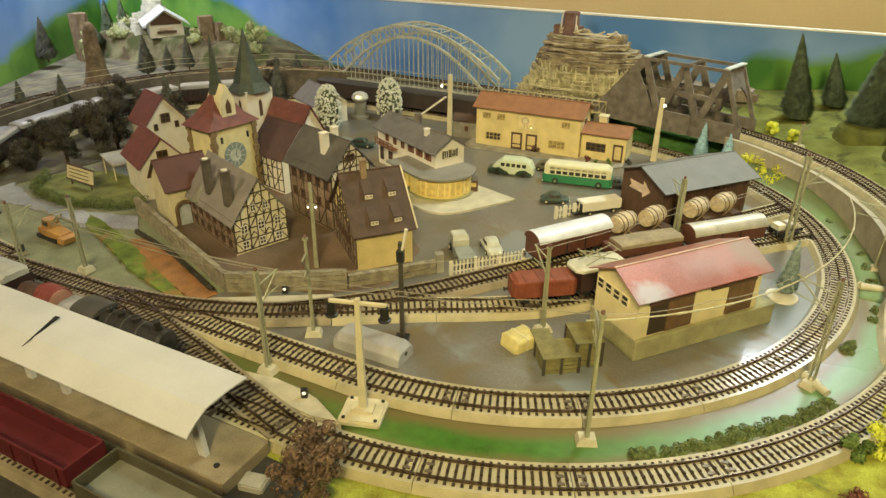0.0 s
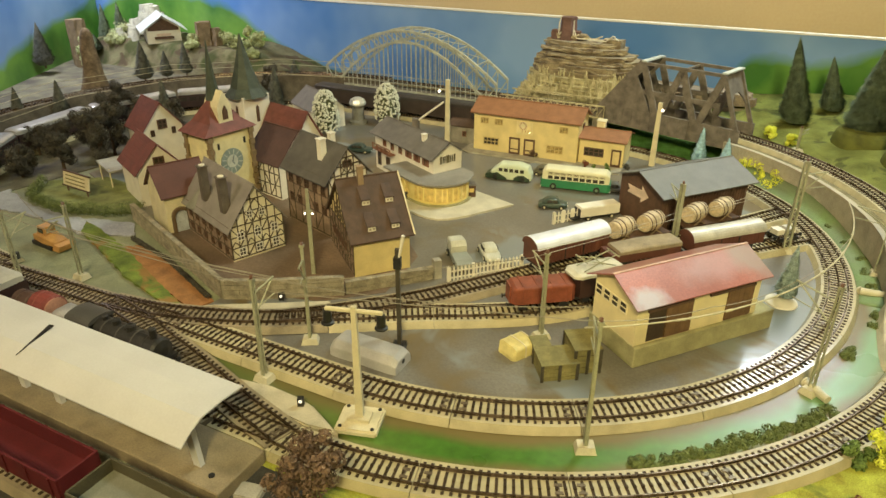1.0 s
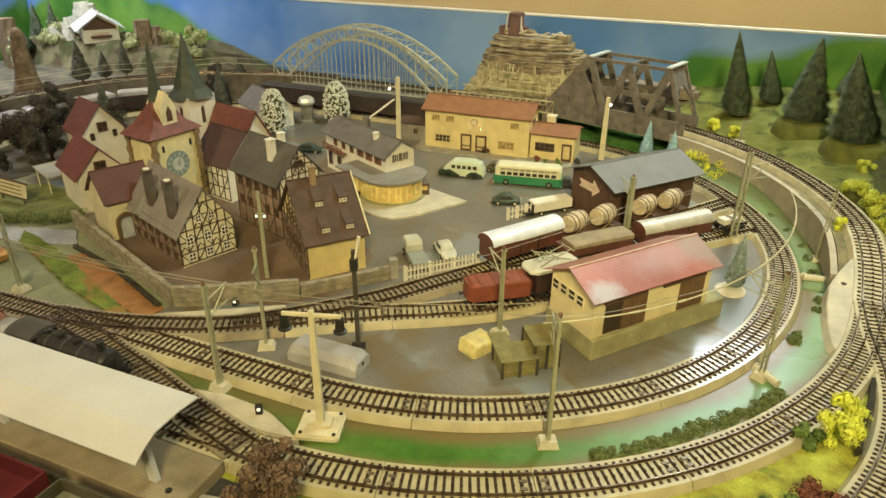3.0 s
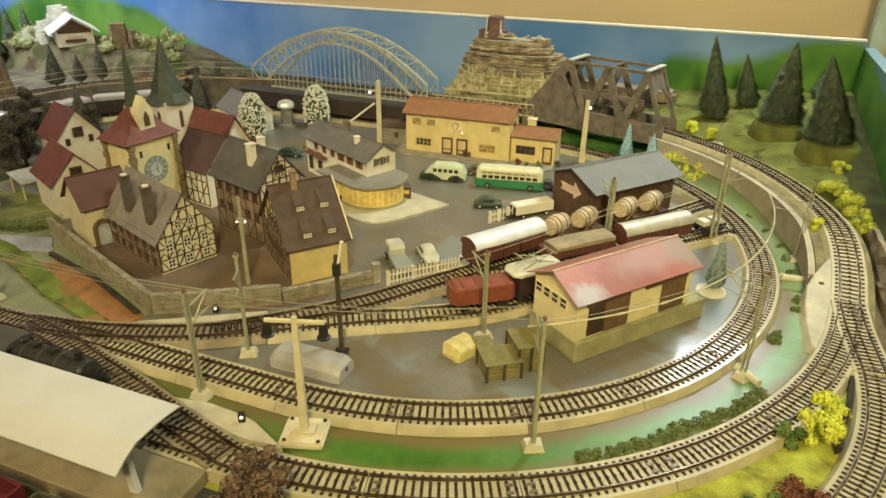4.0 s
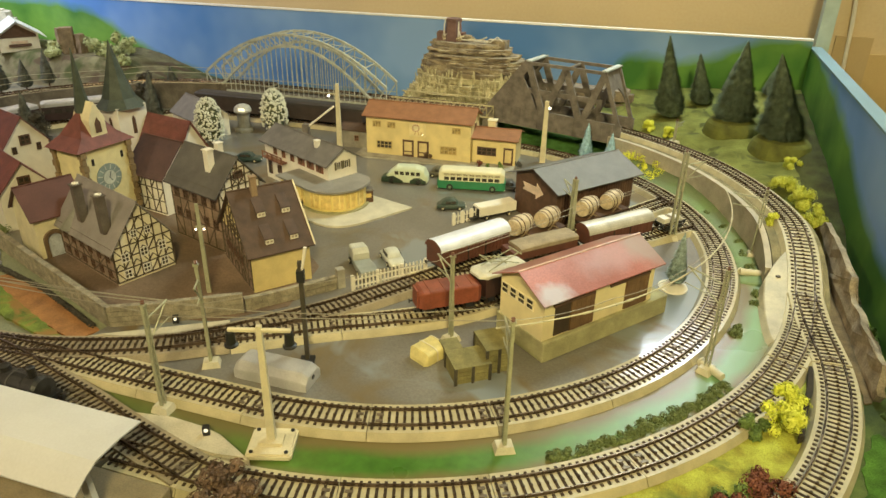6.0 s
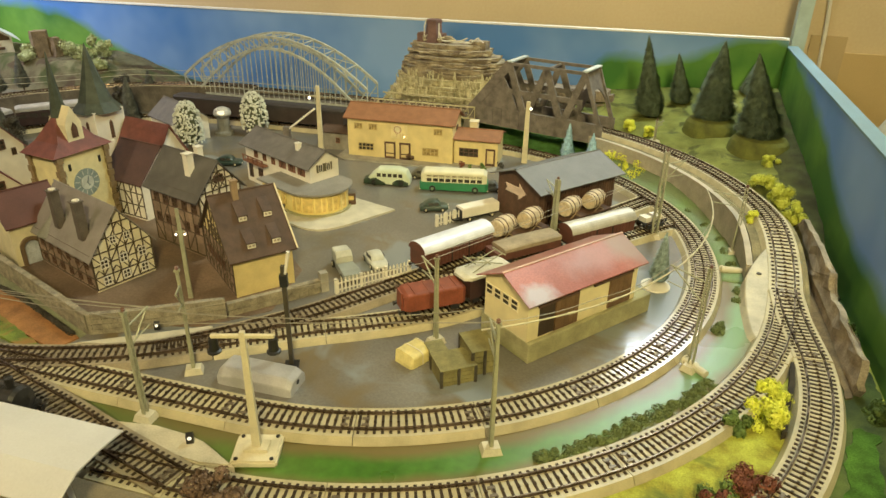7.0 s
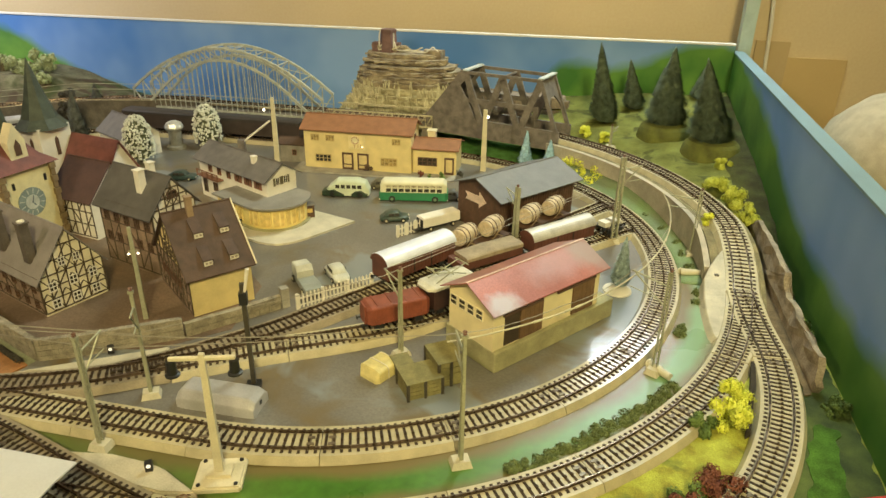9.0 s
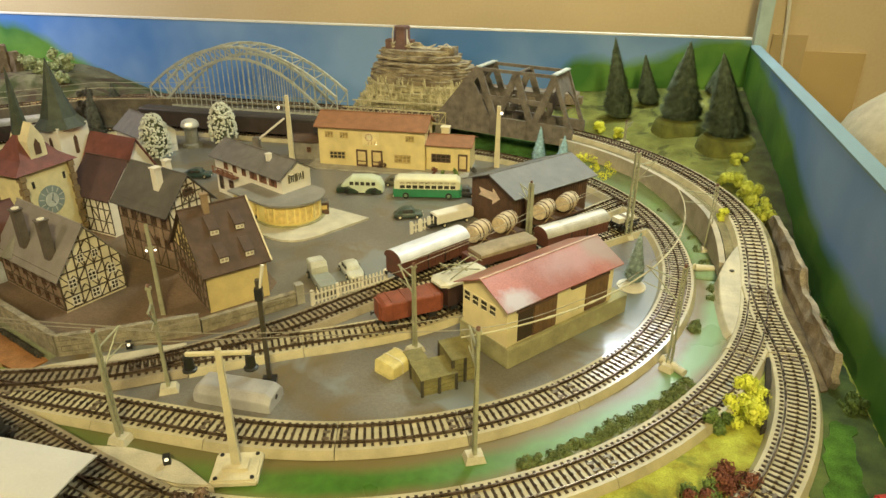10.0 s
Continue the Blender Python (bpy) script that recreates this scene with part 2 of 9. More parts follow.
# ---------------------------------------------------------------- board, painted walls, room
XL, XR, YB, YF = -1.50, 0.505, 0.61, -0.80


def slab(name, poly, z0, z1, material, label, category="ground"):
    bm = B()
    prism(bm, poly, z0, z1)
    return thing(name, 0, 0, 0, 0, label, category, kind="structure", bm=bm, material=material)


def frayed(poly, step=0.004, amp=0.0032):
    """The same outline with an uneven, frayed edge."""
    out = []
    for (xa, ya), (xb, yb) in zip(poly, poly[1:] + poly[:1]):
        L = math.dist((xa, ya), (xb, yb))
        n = max(1, int(L / step))
        for i in range(n):
            x, y = xa + (xb - xa) * i / n, ya + (yb - ya) * i / n
            k = amp * noise.noise((x * 90, y * 90, 1.7))
            out.append((x - k * (yb - ya) / L, y + k * (xb - xa) / L))
    return out


def arc_pts(cx, cy, r, a0, a1, n=40):
    return [(cx + r * math.cos(radians(a0 + (a1 - a0) * i / n)), cy + r * math.sin(radians(a0 + (a1 - a0) * i / n))) for i in range(n + 1)]


slab("ground", [(XL, YF), (XR + 0.3, YF), (XR + 0.3, YB), (XL, YB)], -0.02, -0.001, LAWN, "pale green painted layout board")
slab("far_ground", [(XL, -0.27), (-0.665, -0.27), (-0.625, -0.05), (-0.63, 0.34), (-0.63, YB), (XL, YB)], -0.001, 0.0003, mat("dark_grey_scatter", (0.115, 0.10, 0.08), 0.85, vary=0.4, scale=26, grain=600, bump=0.5, rgb2=(0.20, 0.19, 0.12)), "dark grey-brown ground round the far loop")
slab("front_yard", [(XL, YF), (0.052, YF), (0.052, -0.500), (0.040, -0.462), (-0.01, -0.462), (-0.01, -0.512), (XL, -0.512)], -0.001, 0.0009, mat("dark_yard_scatter", (0.040, 0.036, 0.028), 0.8, vary=0.35, scale=40, grain=600, bump=0.4), "dark yard ground in front of the platform")
yard = arc_pts(0, 0, 0.352, -90, 90) + [(-0.62, 0.352), (-0.62, -0.12), (-0.40, -0.20), (-0.19, -0.30), (-0.20, -0.352)]
slab("pavement", yard, -0.001, 0.0006, ASPHALT, "grey painted village square and goods yard")
# brown sheet: the warm shade between the houses is put into its colour
slab("village_ground", [(-0.47, 0.02), (-0.30, 0.05), (-0.16, -0.03), (-0.06, -0.13), (-0.05, -0.215), (-0.10, -0.262), (-0.20, -0.285), (-0.38, -0.21), (-0.45, -0.15)], 0.0006, 0.0011, mat("shaded_village_ground", (0.165, 0.115, 0.078), 0.5, vary=0.3, scale=18, grain=500, bump=0.1), "ground between the village houses, warm shade in its colour")
ring = [(-0.19, -0.445)] + arc_pts(0, 0, 0.445, -90, 62) + arc_pts(0, 0, 0.345, 62, -90) + [(-0.19, -0.345)]
slab("lawn", ring, -0.001, 0.0003, GREEN, "glossy green painted strip between the two track loops")
front = [(-0.02, YF), (0.5, YF), (0.5, -0.05)] + arc_pts(0, 0, 0.43, -6, -90) + [(-0.02, -0.43)]
slab("grass_verge", front, -0.001, 0.0004, YELLOW_GRASS, "mustard yellow flocked grass outside the loop")


# verge flock darkened: the side board's shadow is painted into this colour
DARK_VERGE = mat("shaded_green_flock", (0.055, 0.085, 0.02), 0.95, vary=0.4, scale=40, grain=1300, bump=0.7, rgb2=(0.11, 0.15, 0.035))
slab("verge_dark", frayed([(0.395, YF + 0.01), (0.480, YF + 0.01), (0.492, -0.03), (0.470, 0.02), (0.455, 0.0), (0.452, -0.16), (0.445, -0.26), (0.425, -0.32), (0.40, -0.40)], amp=0.004), 0.0004, 0.0016, DARK_VERGE, "green flocked verge with the side board's shade in its colour")
slab("verge_green", frayed([(0.432, -0.335), (0.460, -0.325), (0.466, -0.27), (0.474, -0.243), (0.462, -0.235), (0.452, -0.25), (0.44, -0.29)], amp=0.005), 0.0016, 0.0024, mat("fresh_green_flock", (0.065, 0.145, 0.02), 0.95, vary=0.4, scale=60, grain=900, bump=0.5, spec=0.15), "fresh green patch beside the branch track")
# brown of this strip holds both earth and the shade beside the rock
slab("verge_earth", frayed([(0.4605, 0.06), (0.475, 0.10), (0.470, 0.02), (0.470, -0.18), (0.462, -0.20), (0.458, -0.16), (0.456, -0.05)], amp=0.004), 0.0016, 0.0030, mat("brown_shaded_earth", (0.17, 0.125, 0.065), 0.95, vary=0.35, scale=60, grain=900, bump=0.6), "brown earth with painted shade between track and rock slab")


def sky_paint(name, axis):
    """Sky painted on the boards: blue with soft clouds, green hills along the foot."""
    m = bpy.data.materials.new(name)
    m.use_nodes = True
    t = m.node_tree
    b = t.nodes["Principled BSDF"]
    b.inputs["Roughness"].default_value = 0.45
    tc, sep = t.nodes.new("ShaderNodeTexCoord"), t.nodes.new("ShaderNodeSeparateXYZ")
    t.links.new(tc.outputs["Object"], sep.inputs[0])
    n1 = t.nodes.new("ShaderNodeTexNoise")
    n1.inputs["Scale"].default_value, n1.inputs["Detail"].default_value = 4.5, 3
    t.links.new(tc.outputs["Object"], n1.inputs["Vector"])
    sky = t.nodes.new("ShaderNodeValToRGB")
    sky.color_ramp.elements[0].position, sky.color_ramp.elements[1].position = 0.38, 0.68
    sky.color_ramp.elements[0].color, sky.color_ramp.elements[1].color = (0.085, 0.225, 0.57, 1), (0.24, 0.40, 0.71, 1)
    t.links.new(n1.outputs["Fac"], sky.inputs["Fac"])
    # height of the painted hills along the board
    curve = t.nodes.new("ShaderNodeValToRGB")
    curve.color_ramp.interpolation = "B_SPLINE"
    mr = t.nodes.new("ShaderNodeMapRange")
    if name.endswith("left_board"):
        mr.inputs["From Min"].default_value, mr.inputs["From Max"].default_value = 0.0, 0.8
        stops = [(0.0, 0.2), (0.251, 0.26), (0.29, 0.35), (0.396, 0.48), (0.541, 0.56), (0.717, 0.65), (0.818, 0.7), (1.0, 1.0)]
    elif axis == 0:
        mr.inputs["From Min"].default_value, mr.inputs["From Max"].default_value = -2.05, XR
        stops = [(0.000, 0.00), (0.059, 0.00), (0.157, 0.17), (0.207, 0.41), (0.247, 0.84), (0.333, 0.96), (0.411, 0.84), (0.450, 0.44), (0.489, 0.20), (0.544, 0.00), (0.685, 0.00), (0.848, 0.00), (0.862, 0.20), (0.872, 0.66), (0.885, 0.74), (0.900, 0.73), (0.917, 0.69), (0.937, 0.76), (0.954, 0.86), (0.966, 0.98), (0.976, 1.00), (1.000, 1.00)]
    else:
        mr.inputs["From Min"].default_value, mr.inputs["From Max"].default_value = YF, YB
        stops = [(0.000, 0.36), (0.45, 0.36), (0.54, 0.34), (0.59, 0.36), (0.66, 0.50), (0.709, 0.64), (0.775, 0.76), (0.85, 0.84), (0.93, 0.93), (1.000, 1.0)]
    t.links.new(sep.outputs[axis], mr.inputs["Value"])
    t.links.new(mr.outputs["Result"], curve.inputs["Fac"])
    els = curve.color_ramp.elements
    els[0].position, els[0].color = stops[0][0], (stops[0][1],) * 3 + (1,)
    els[1].position, els[1].color = stops[-1][0], (stops[-1][1],) * 3 + (1,)
    for p, v in stops[1:-1]:
        e = els.new(p)
        e.color = (v, v, v, 1)
    hz = t.nodes.new("ShaderNodeMath")
    hz.operation = "MULTIPLY_ADD"
    hz.inputs[1].default_value = 0.165
    n2 = t.nodes.new("ShaderNodeTexNoise")
    n2.inputs["Scale"].default_value, n2.inputs["Detail"].default_value = 18, 4
    t.links.new(tc.outputs["Object"], n2.inputs["Vector"])
    wob = t.nodes.new("ShaderNodeMath")
    wob.operation = "MULTIPLY"
    wob.inputs[1].default_value = 0.03
    t.links.new(n2.outputs["Fac"], wob.inputs[0])
    t.links.new(curve.outputs["Color"], hz.inputs[0])
    t.links.new(wob.outputs[0], hz.inputs[2])
    diff = t.nodes.new("ShaderNodeMath")
    diff.operation = "SUBTRACT"
    t.links.new(hz.outputs[0], diff.inputs[0])
    t.links.new(sep.outputs[2], diff.inputs[1])
    soft = t.nodes.new("ShaderNodeMapRange")
    soft.inputs["From Min"].default_value, soft.inputs["From Max"].default_value = 0.004, 0.026
    t.links.new(diff.outputs[0], soft.inputs["Value"])
    green = t.nodes.new("ShaderNodeValToRGB")
    green.color_ramp.elements[0].position, green.color_ramp.elements[1].position = 0.35, 0.66
    green.color_ramp.elements[0].color, green.color_ramp.elements[1].color = (0.045, 0.165, 0.025, 1), (0.17, 0.35, 0.06, 1)
    n3 = t.nodes.new("ShaderNodeTexNoise")
    n3.inputs["Scale"].default_value, n3.inputs["Detail"].default_value = 9, 4
    t.links.new(tc.outputs["Object"], n3.inputs["Vector"])
    t.links.new(n3.outputs["Fac"], green.inputs["Fac"])
    mix = t.nodes.new("ShaderNodeMix")
    mix.data_type = "RGBA"
    t.links.new(soft.outputs["Result"], mix.inputs["Factor"])
    t.links.new(sky.outputs["Color"], mix.inputs["A"])
    t.links.new(green.outputs["Color"], mix.inputs["B"])
    t.links.new(mix.outputs["Result"], b.inputs["Base Color"])
    return m


SKY_BACK, SKY_RIGHT, SKY_LEFT = sky_paint("sky_painted_back_board", 0), sky_paint("sky_painted_side_board", 1), sky_paint("sky_painted_left_board", 0)
TAN = mat("tan_room_wall", (0.66, 0.52, 0.31), 0.7, vary=0.06, scale=3, grain=200, bump=0.1)
EDGE_BLUE = mat("pale_blue_board_edge", (0.20, 0.32, 0.38), 0.45, vary=0.08, scale=30)
EDGE_WHITE = mat("white_board_edge", (0.75, 0.76, 0.74), 0.5, vary=0.05)
bm = B()
for v in box(bm, XL, XR, YB, YB + 0.012, -0.02, 0.160)[4:]:
    v.co.z += 0.006 if v.co.x > 0 else 0.0
back_board = thing("wall_back_board", 0, 0, 0, 0, "blue sky and green hills painted on the back board", "backdrop", kind="structure", bm=bm, material=SKY_BACK)
bm = B()
for v in box(bm, XL, XR, YB - 0.002, YB + 0.013, 0.160, 0.163):
    v.co.z += 0.006 if v.co.x > 0 else 0.0
part("board_edge", bm, EDGE_WHITE, back_board, "white painted top edge")
bm = B()
SKEW = 0.0165  # the side board runs slightly inwards towards the front
for v in box(bm, XR, XR + 0.016, YF, YB + 0.012, -0.02, 0.153):
    v.co.x -= SKEW * (YB - v.co.y)
side_board = thing("wall_side_board", 0, 0, 0, 0, "side board painted with blue sky and green slopes", "backdrop", kind="structure", bm=bm, material=SKY_RIGHT)
bm = B()
for v in box(bm, XR - 0.001, XR + 0.017, YF, YB + 0.012, 0.153, 0.1555):
    v.co.x -= SKEW * (YB - v.co.y)
part("board_edge", bm, EDGE_BLUE, side_board, "pale blue top edge")
bm = B()
box(bm, -0.40, 0.724, 0.0, 0.012, -0.02, 0.20)
thing("wall_left_board", -1.134, -0.019, 0, 119.8, "slanting left board painted with blue sky and a green hill", "backdrop", kind="structure", bm=bm, material=SKY_LEFT)
# the room
ROOM = dict(x0=-2.7, x1=1.7, y0=-2.2, y1=0.70, z0=-0.9, z1=1.6)
r = ROOM
for nm, b6 in (("wall_north", (r["x0"], r["x1"], r["y1"], r["y1"] + 0.1, r["z0"], r["z1"])), ("wall_south", (r["x0"], r["x1"], r["y0"] - 0.1, r["y0"], r["z0"], r["z1"])),
               ("wall_east", (r["x1"], r["x1"] + 0.1, r["y0"], r["y1"], r["z0"], r["z1"])), ("wall_west", (r["x0"] - 0.1, r["x0"], r["y0"], r["y1"], r["z0"], r["z1"]))):
    bm = B()
    box(bm, *b6)
    thing(nm, 0, 0, 0, 0, "plain tan painted room wall", "wall", kind="structure", bm=bm, material=TAN)
bm = B()
box(bm, r["x0"], r["x1"], r["y0"], r["y1"], r["z0"] - 0.1, r["z0"])
thing("floor", 0, 0, 0, 0, "plain brown room floor", "floor", kind="structure", bm=bm, material=mat("brown_floor", (0.22, 0.15, 0.09), 0.5, scale=6))
bm = B()
box(bm, r["x0"], r["x1"], r["y0"], r["y1"], r["z1"], r["z1"] + 0.1)
thing("ceiling", 0, 0, 0, 0, "plain off-white ceiling", "ceiling", kind="structure", bm=bm, material=mat("ceiling_white", (0.7, 0.66, 0.55), 0.8, scale=4))

# unseen frame, added round the lamp assumed from the floor glare; wall stays closed
bm = B()
for q in ((0.25, 0.52, 0.64, 0.66), (0.25, 0.52, 0.46, 0.48), (0.25, 0.27, 0.48, 0.64), (0.50, 0.52, 0.48, 0.64)):
    box(bm, q[0], q[1], 0.672, 0.70, q[2], q[3])
thing("window_1", 0, 0, 0, 0, "white frame round the assumed window light, out of view", "window", kind="structure", bm=bm, material=EDGE_WHITE)

# ---------------------------------------------------------------- track
GAUGE = 0.0165


def sleeper_mesh():
    """A dark pressed sleeper between the rails with its contact stud, and the two short ends outside them."""
    bm = B()
    for y0, y1, h, dx in ((-0.0074, 0.0074, 0.0073, 0.00118), (-0.0131, -0.0102, 0.0074, 0.00125), (0.0102, 0.0131, 0.0074, 0.00125)):
        v = box(bm, -dx, dx, y0, y1, 0.0062, h)
        for w in v[4:]:
            w.co.x *= 0.86
    box(bm, -0.0010, 0.0010, -0.0009, 0.0009, 0.0070, 0.0085)
    return mesh_of("sleeper", bm, SLEEPER)


def clip_mesh():
    bm = B()
    prism(bm, [(-0.0028, -0.0046), (0.0028, -0.0046), (0.0028, -0.0026), (0.0006, -0.0022), (0.0006, 0.0022), (0.0028, 0.0026), (0.0028, 0.0046), (-0.0028, 0.0046), (-0.0028, 0.0026), (-0.0006, 0.0022), (-0.0006, -0.0022), (-0.0028, -0.0026)], 0.0066, 0.0077)
    return mesh_of("joint_clip", bm, mat("dull_clip_metal", (0.16, 0.125, 0.085), 0.4, 0.3, vary=0.3, scale=300))


SLEEPER_MESH, CLIP_MESH = sleeper_mesh(), clip_mesh()
# darker bed tone for turnouts, left-hand tracks and bridge decks
DARK_BALLAST = mat("dark_ballast", (0.28, 0.232, 0.15), 0.42, vary=0.24, scale=60, grain=1600, bump=0.4, coat=0.15, coat_rough=0.25)


def path_line(p, q):
    d = math.dist(p, q)
    return d, lambda s: (p[0] + (q[0] - p[0]) * s / d, p[1] + (q[1] - p[1]) * s / d, math.atan2(q[1] - p[1], q[0] - p[0]))


def path_arc(cx, cy, rad, a0, a1):
    d = abs(radians(a1 - a0)) * rad
    sg = 1 if a1 > a0 else -1

    def at(s):
        a = radians(a0) + sg * s / rad
        return cx + rad * math.cos(a), cy + rad * math.sin(a), a + sg * math.pi / 2

    return d, at


def track_section(length, at, z=lambda x, y: 0.0, bed=True, dark=False, shiny=False, label="curved three-rail model track with printed ballast bed"):
    """One length of toy track: pressed ballast bed, two rails, single dark sleepers with studs, joint clips."""
    n = max(2, int(length / 0.008))
    fr = []
    for i in range(n + 1):
        x, y, a = at(length * (i / n))
        fr.append(((x, y, z(x, y)), (-math.sin(a), math.cos(a)), a))
    x, y, a = at(length / 2)
    root = thing("track_section", x, y, z(x, y), 0, label, "railway track", group="track sections")
    inv = root.matrix_basis.inverted()
    loc = [((Vector(p) + inv.translation), s) for p, s, _ in fr]
    if not bed:
        bm = B()
        sweep(bm, loc, [(-0.0150, 0.0040), (0.0150, 0.0040), (0.0150, 0.0068), (-0.0150, 0.0068)])
        part("ballast_plate", bm, DARK_BALLAST, root)
    else:
        bm = B()
        sweep(bm, loc, [(-0.0195, 0.0006), (-0.0182, 0.0030), (-0.0160, 0.0068), (0.0160, 0.0068), (0.0182, 0.0030), (0.0195, 0.0006)])
        part("ballast_bed", bm, DARK_BALLAST if dark else SHINY_BALLAST if shiny else BALLAST, root)
    for sgn in (-1, 1):
        o = sgn * (GAUGE / 2 + 0.0005)
        bm = B()
        sweep(bm, loc, [(o - 0.0008, 0.0070), (o + 0.0008, 0.0070), (o + 0.0004, 0.0080), (o + 0.0005, 0.0094), (o - 0.0005, 0.0094), (o - 0.0004, 0.0080)])
        part("rail", bm, RAIL, root, "dark steel rail")
    m = max(1, round(length / 0.0058))
    for i in range(m):
        x, y, a = at(length * (i + 0.5) / m)
        p = Vector((x, y, z(x, y))) + inv.translation
        part("sleeper", SLEEPER_MESH, None, root, m=Matrix.Translation(p) @ Matrix.Rotation(a, 4, "Z"))
    # a pressed joint clip between the rails at each end
    if length > 0.06:
        for s_ in (0.0075, length - 0.0075):
            x, y, a = at(s_)
            p = Vector((x, y, z(x, y))) + inv.translation
            part("joint_clip", CLIP_MESH, None, root, m=Matrix.Translation(p) @ Matrix.Rotation(a, 4, "Z"))
    return root


def lay(path, step, z=lambda x, y: 0.0, **k):
    length, at = path
    n = max(1, round(length / step))
    for i in range(n):
        s0, s1 = length * i / n + 0.0003, length * (i + 1) / n - 0.0003
        track_section(s1 - s0, (lambda s, s0=s0: at(s0 + s)), z, **k)


def smooth(t):
    t = max(0.0, min(1.0, t))
    return t * t * (3 - 2 * t)


def rise(x, y):
    """Height of the outer loop: level at the front, climbing round the curve to the bridges."""
    a = math.degrees(math.atan2(y, x))
    return 0.038 * smooth((a + 13) / 24) if x > 0 else 0.038


lay(path_line((-0.19, -0.36), (0.0, -0.36)), 0.095)
lay(path_arc(0, 0, 0.36, -90, 90), 0.094, shiny=True)
lay(path_line((0, 0.36), (-0.44, 0.36)), 0.22)
lay(path_arc(-0.44, 0, 0.36, 90, 270), 0.19)
lay(path_line((-0.44, -0.372), (-0.265, -0.365)), 0.18, dark=True)
lay(path_line((-0.06, -0.4374), (0.0, -0.4374)), 0.18)

lay(path_arc(0, 0, 0.4374, -90, -22), 0.115, rise)
lay(path_arc(0, 0, 0.4374, -7, 61), 0.115, rise)
lay(path_line((-0.0, 0.4374), (-0.44, 0.4374)), 0.19, rise, bed=False)
lay(path_arc(-0.44, 0, 0.4374, 90, 215), 0.23, lambda x, y: 0.042, bed=False)


def path_poly(pts):
    """A smooth line through plan points."""
    p = [np.array(a, float) for a in pts]
    p = [2 * p[0] - p[1]] + p + [2 * p[-1] - p[-2]]
    dense = []
    for i in range(1, len(p) - 2):
        for t in np.linspace(0, 1, 24, endpoint=False):
            a, b, c, d = p[i - 1], p[i], p[i + 1], p[i + 2]
            dense.append(0.5 * (2 * b + (c - a) * t + (2 * a - 5 * b + 4 * c - d) * t**2 + (3 * b - a - 3 * c + d) * t**3))
    dense.append(p[-2])
    dense = np.array(dense)
    cum = np.concatenate([[0], np.cumsum(np.linalg.norm(np.diff(dense, axis=0), axis=1))])

    def at(s):
        x, y = np.interp(s, cum, dense[:, 0]), np.interp(s, cum, dense[:, 1])
        e = 0.004
        x0, y0 = np.interp(max(0, s - e), cum, dense[:, 0]), np.interp(max(0, s - e), cum, dense[:, 1])
        x1, y1 = np.interp(min(cum[-1], s + e), cum, dense[:, 0]), np.interp(min(cum[-1], s + e), cum, dense[:, 1])
        return float(x), float(y), math.atan2(y1 - y0, x1 - x0)

    return float(cum[-1]), at


def lift(h):
    return lambda x, y: h


SWITCH = "turnout of model track with dark switch blades"
lay(path_line((-0.27, -0.3645), (-0.19, -0.36)), 0.2, lift(0.0004), label=SWITCH, dark=True)
lay(path_poly([(-0.275, -0.364), (-0.21, -0.353), (-0.131, -0.324), (-0.068, -0.287)]), 0.3, lift(0.0008), label=SWITCH, dark=True)
lay(path_poly([(-0.068, -0.287), (0.003, -0.242), (0.048, -0.217), (0.09, -0.190), (0.122, -0.162), (0.165, -0.110)]), 0.115)
lay(path_poly([(-0.11, -0.313), (-0.070, -0.279), (-0.038, -0.247), (-0.005, -0.212), (0.0245, -0.173), (0.054, -0.134)]), 0.12, lift(0.0004), label=SWITCH, dark=True)
lay(path_poly([(0.054, -0.134), (0.10, -0.070), (0.16, 0.008), (0.235, 0.10), (0.30, 0.19)]), 0.19)
lay(path_line((0.168, -0.050), (0.325, 0.115)), 0.18)
lay(path_poly([(0.078, -0.120), (0.115, -0.098), (0.168, -0.050)]), 0.2, lift(0.0004))
lay(path_poly([(-0.27, -0.365), (-0.224, -0.374), (-0.172, -0.389), (-0.124, -0.402), (-0.065, -0.420), (0.0, -0.4374)]), 0.15, lift(0.0012), label=SWITCH, dark=True)
lay(path_arc(0, 0, 0.4374, -22, -7), 0.2, lambda x, y: 0.0006 + rise(x, y), label=SWITCH)
lay(path_line((0.4352, -0.046), (0.4427, -0.156)), 0.2, lambda x, y: 0.0012 + rise(x, y), label=SWITCH)
lay(path_arc(0.0827, -0.156, 0.36, 0, -62), 0.19, lift(0.0004))

# added dark strip standing in for the shaded flank between the tracks
slab("felt_strip", [(0.4235, -0.164), (0.4275, -0.163), (0.4215, -0.200), (0.4155, -0.222), (0.4065, -0.262), (0.4020, -0.266), (0.4115, -0.222), (0.4180, -0.195)], -0.001, 0.0066, mat("gap_shade_brown", (0.035, 0.028, 0.018), 0.9, vary=0.3, scale=120), "dark strip added as the shade between diverging tracks", "track bed")
lay(path_poly([(-0.60, -0.420), (-0.30, -0.420), (-0.15, -0.423), (-0.062, -0.4374)]), 0.18, dark=True)

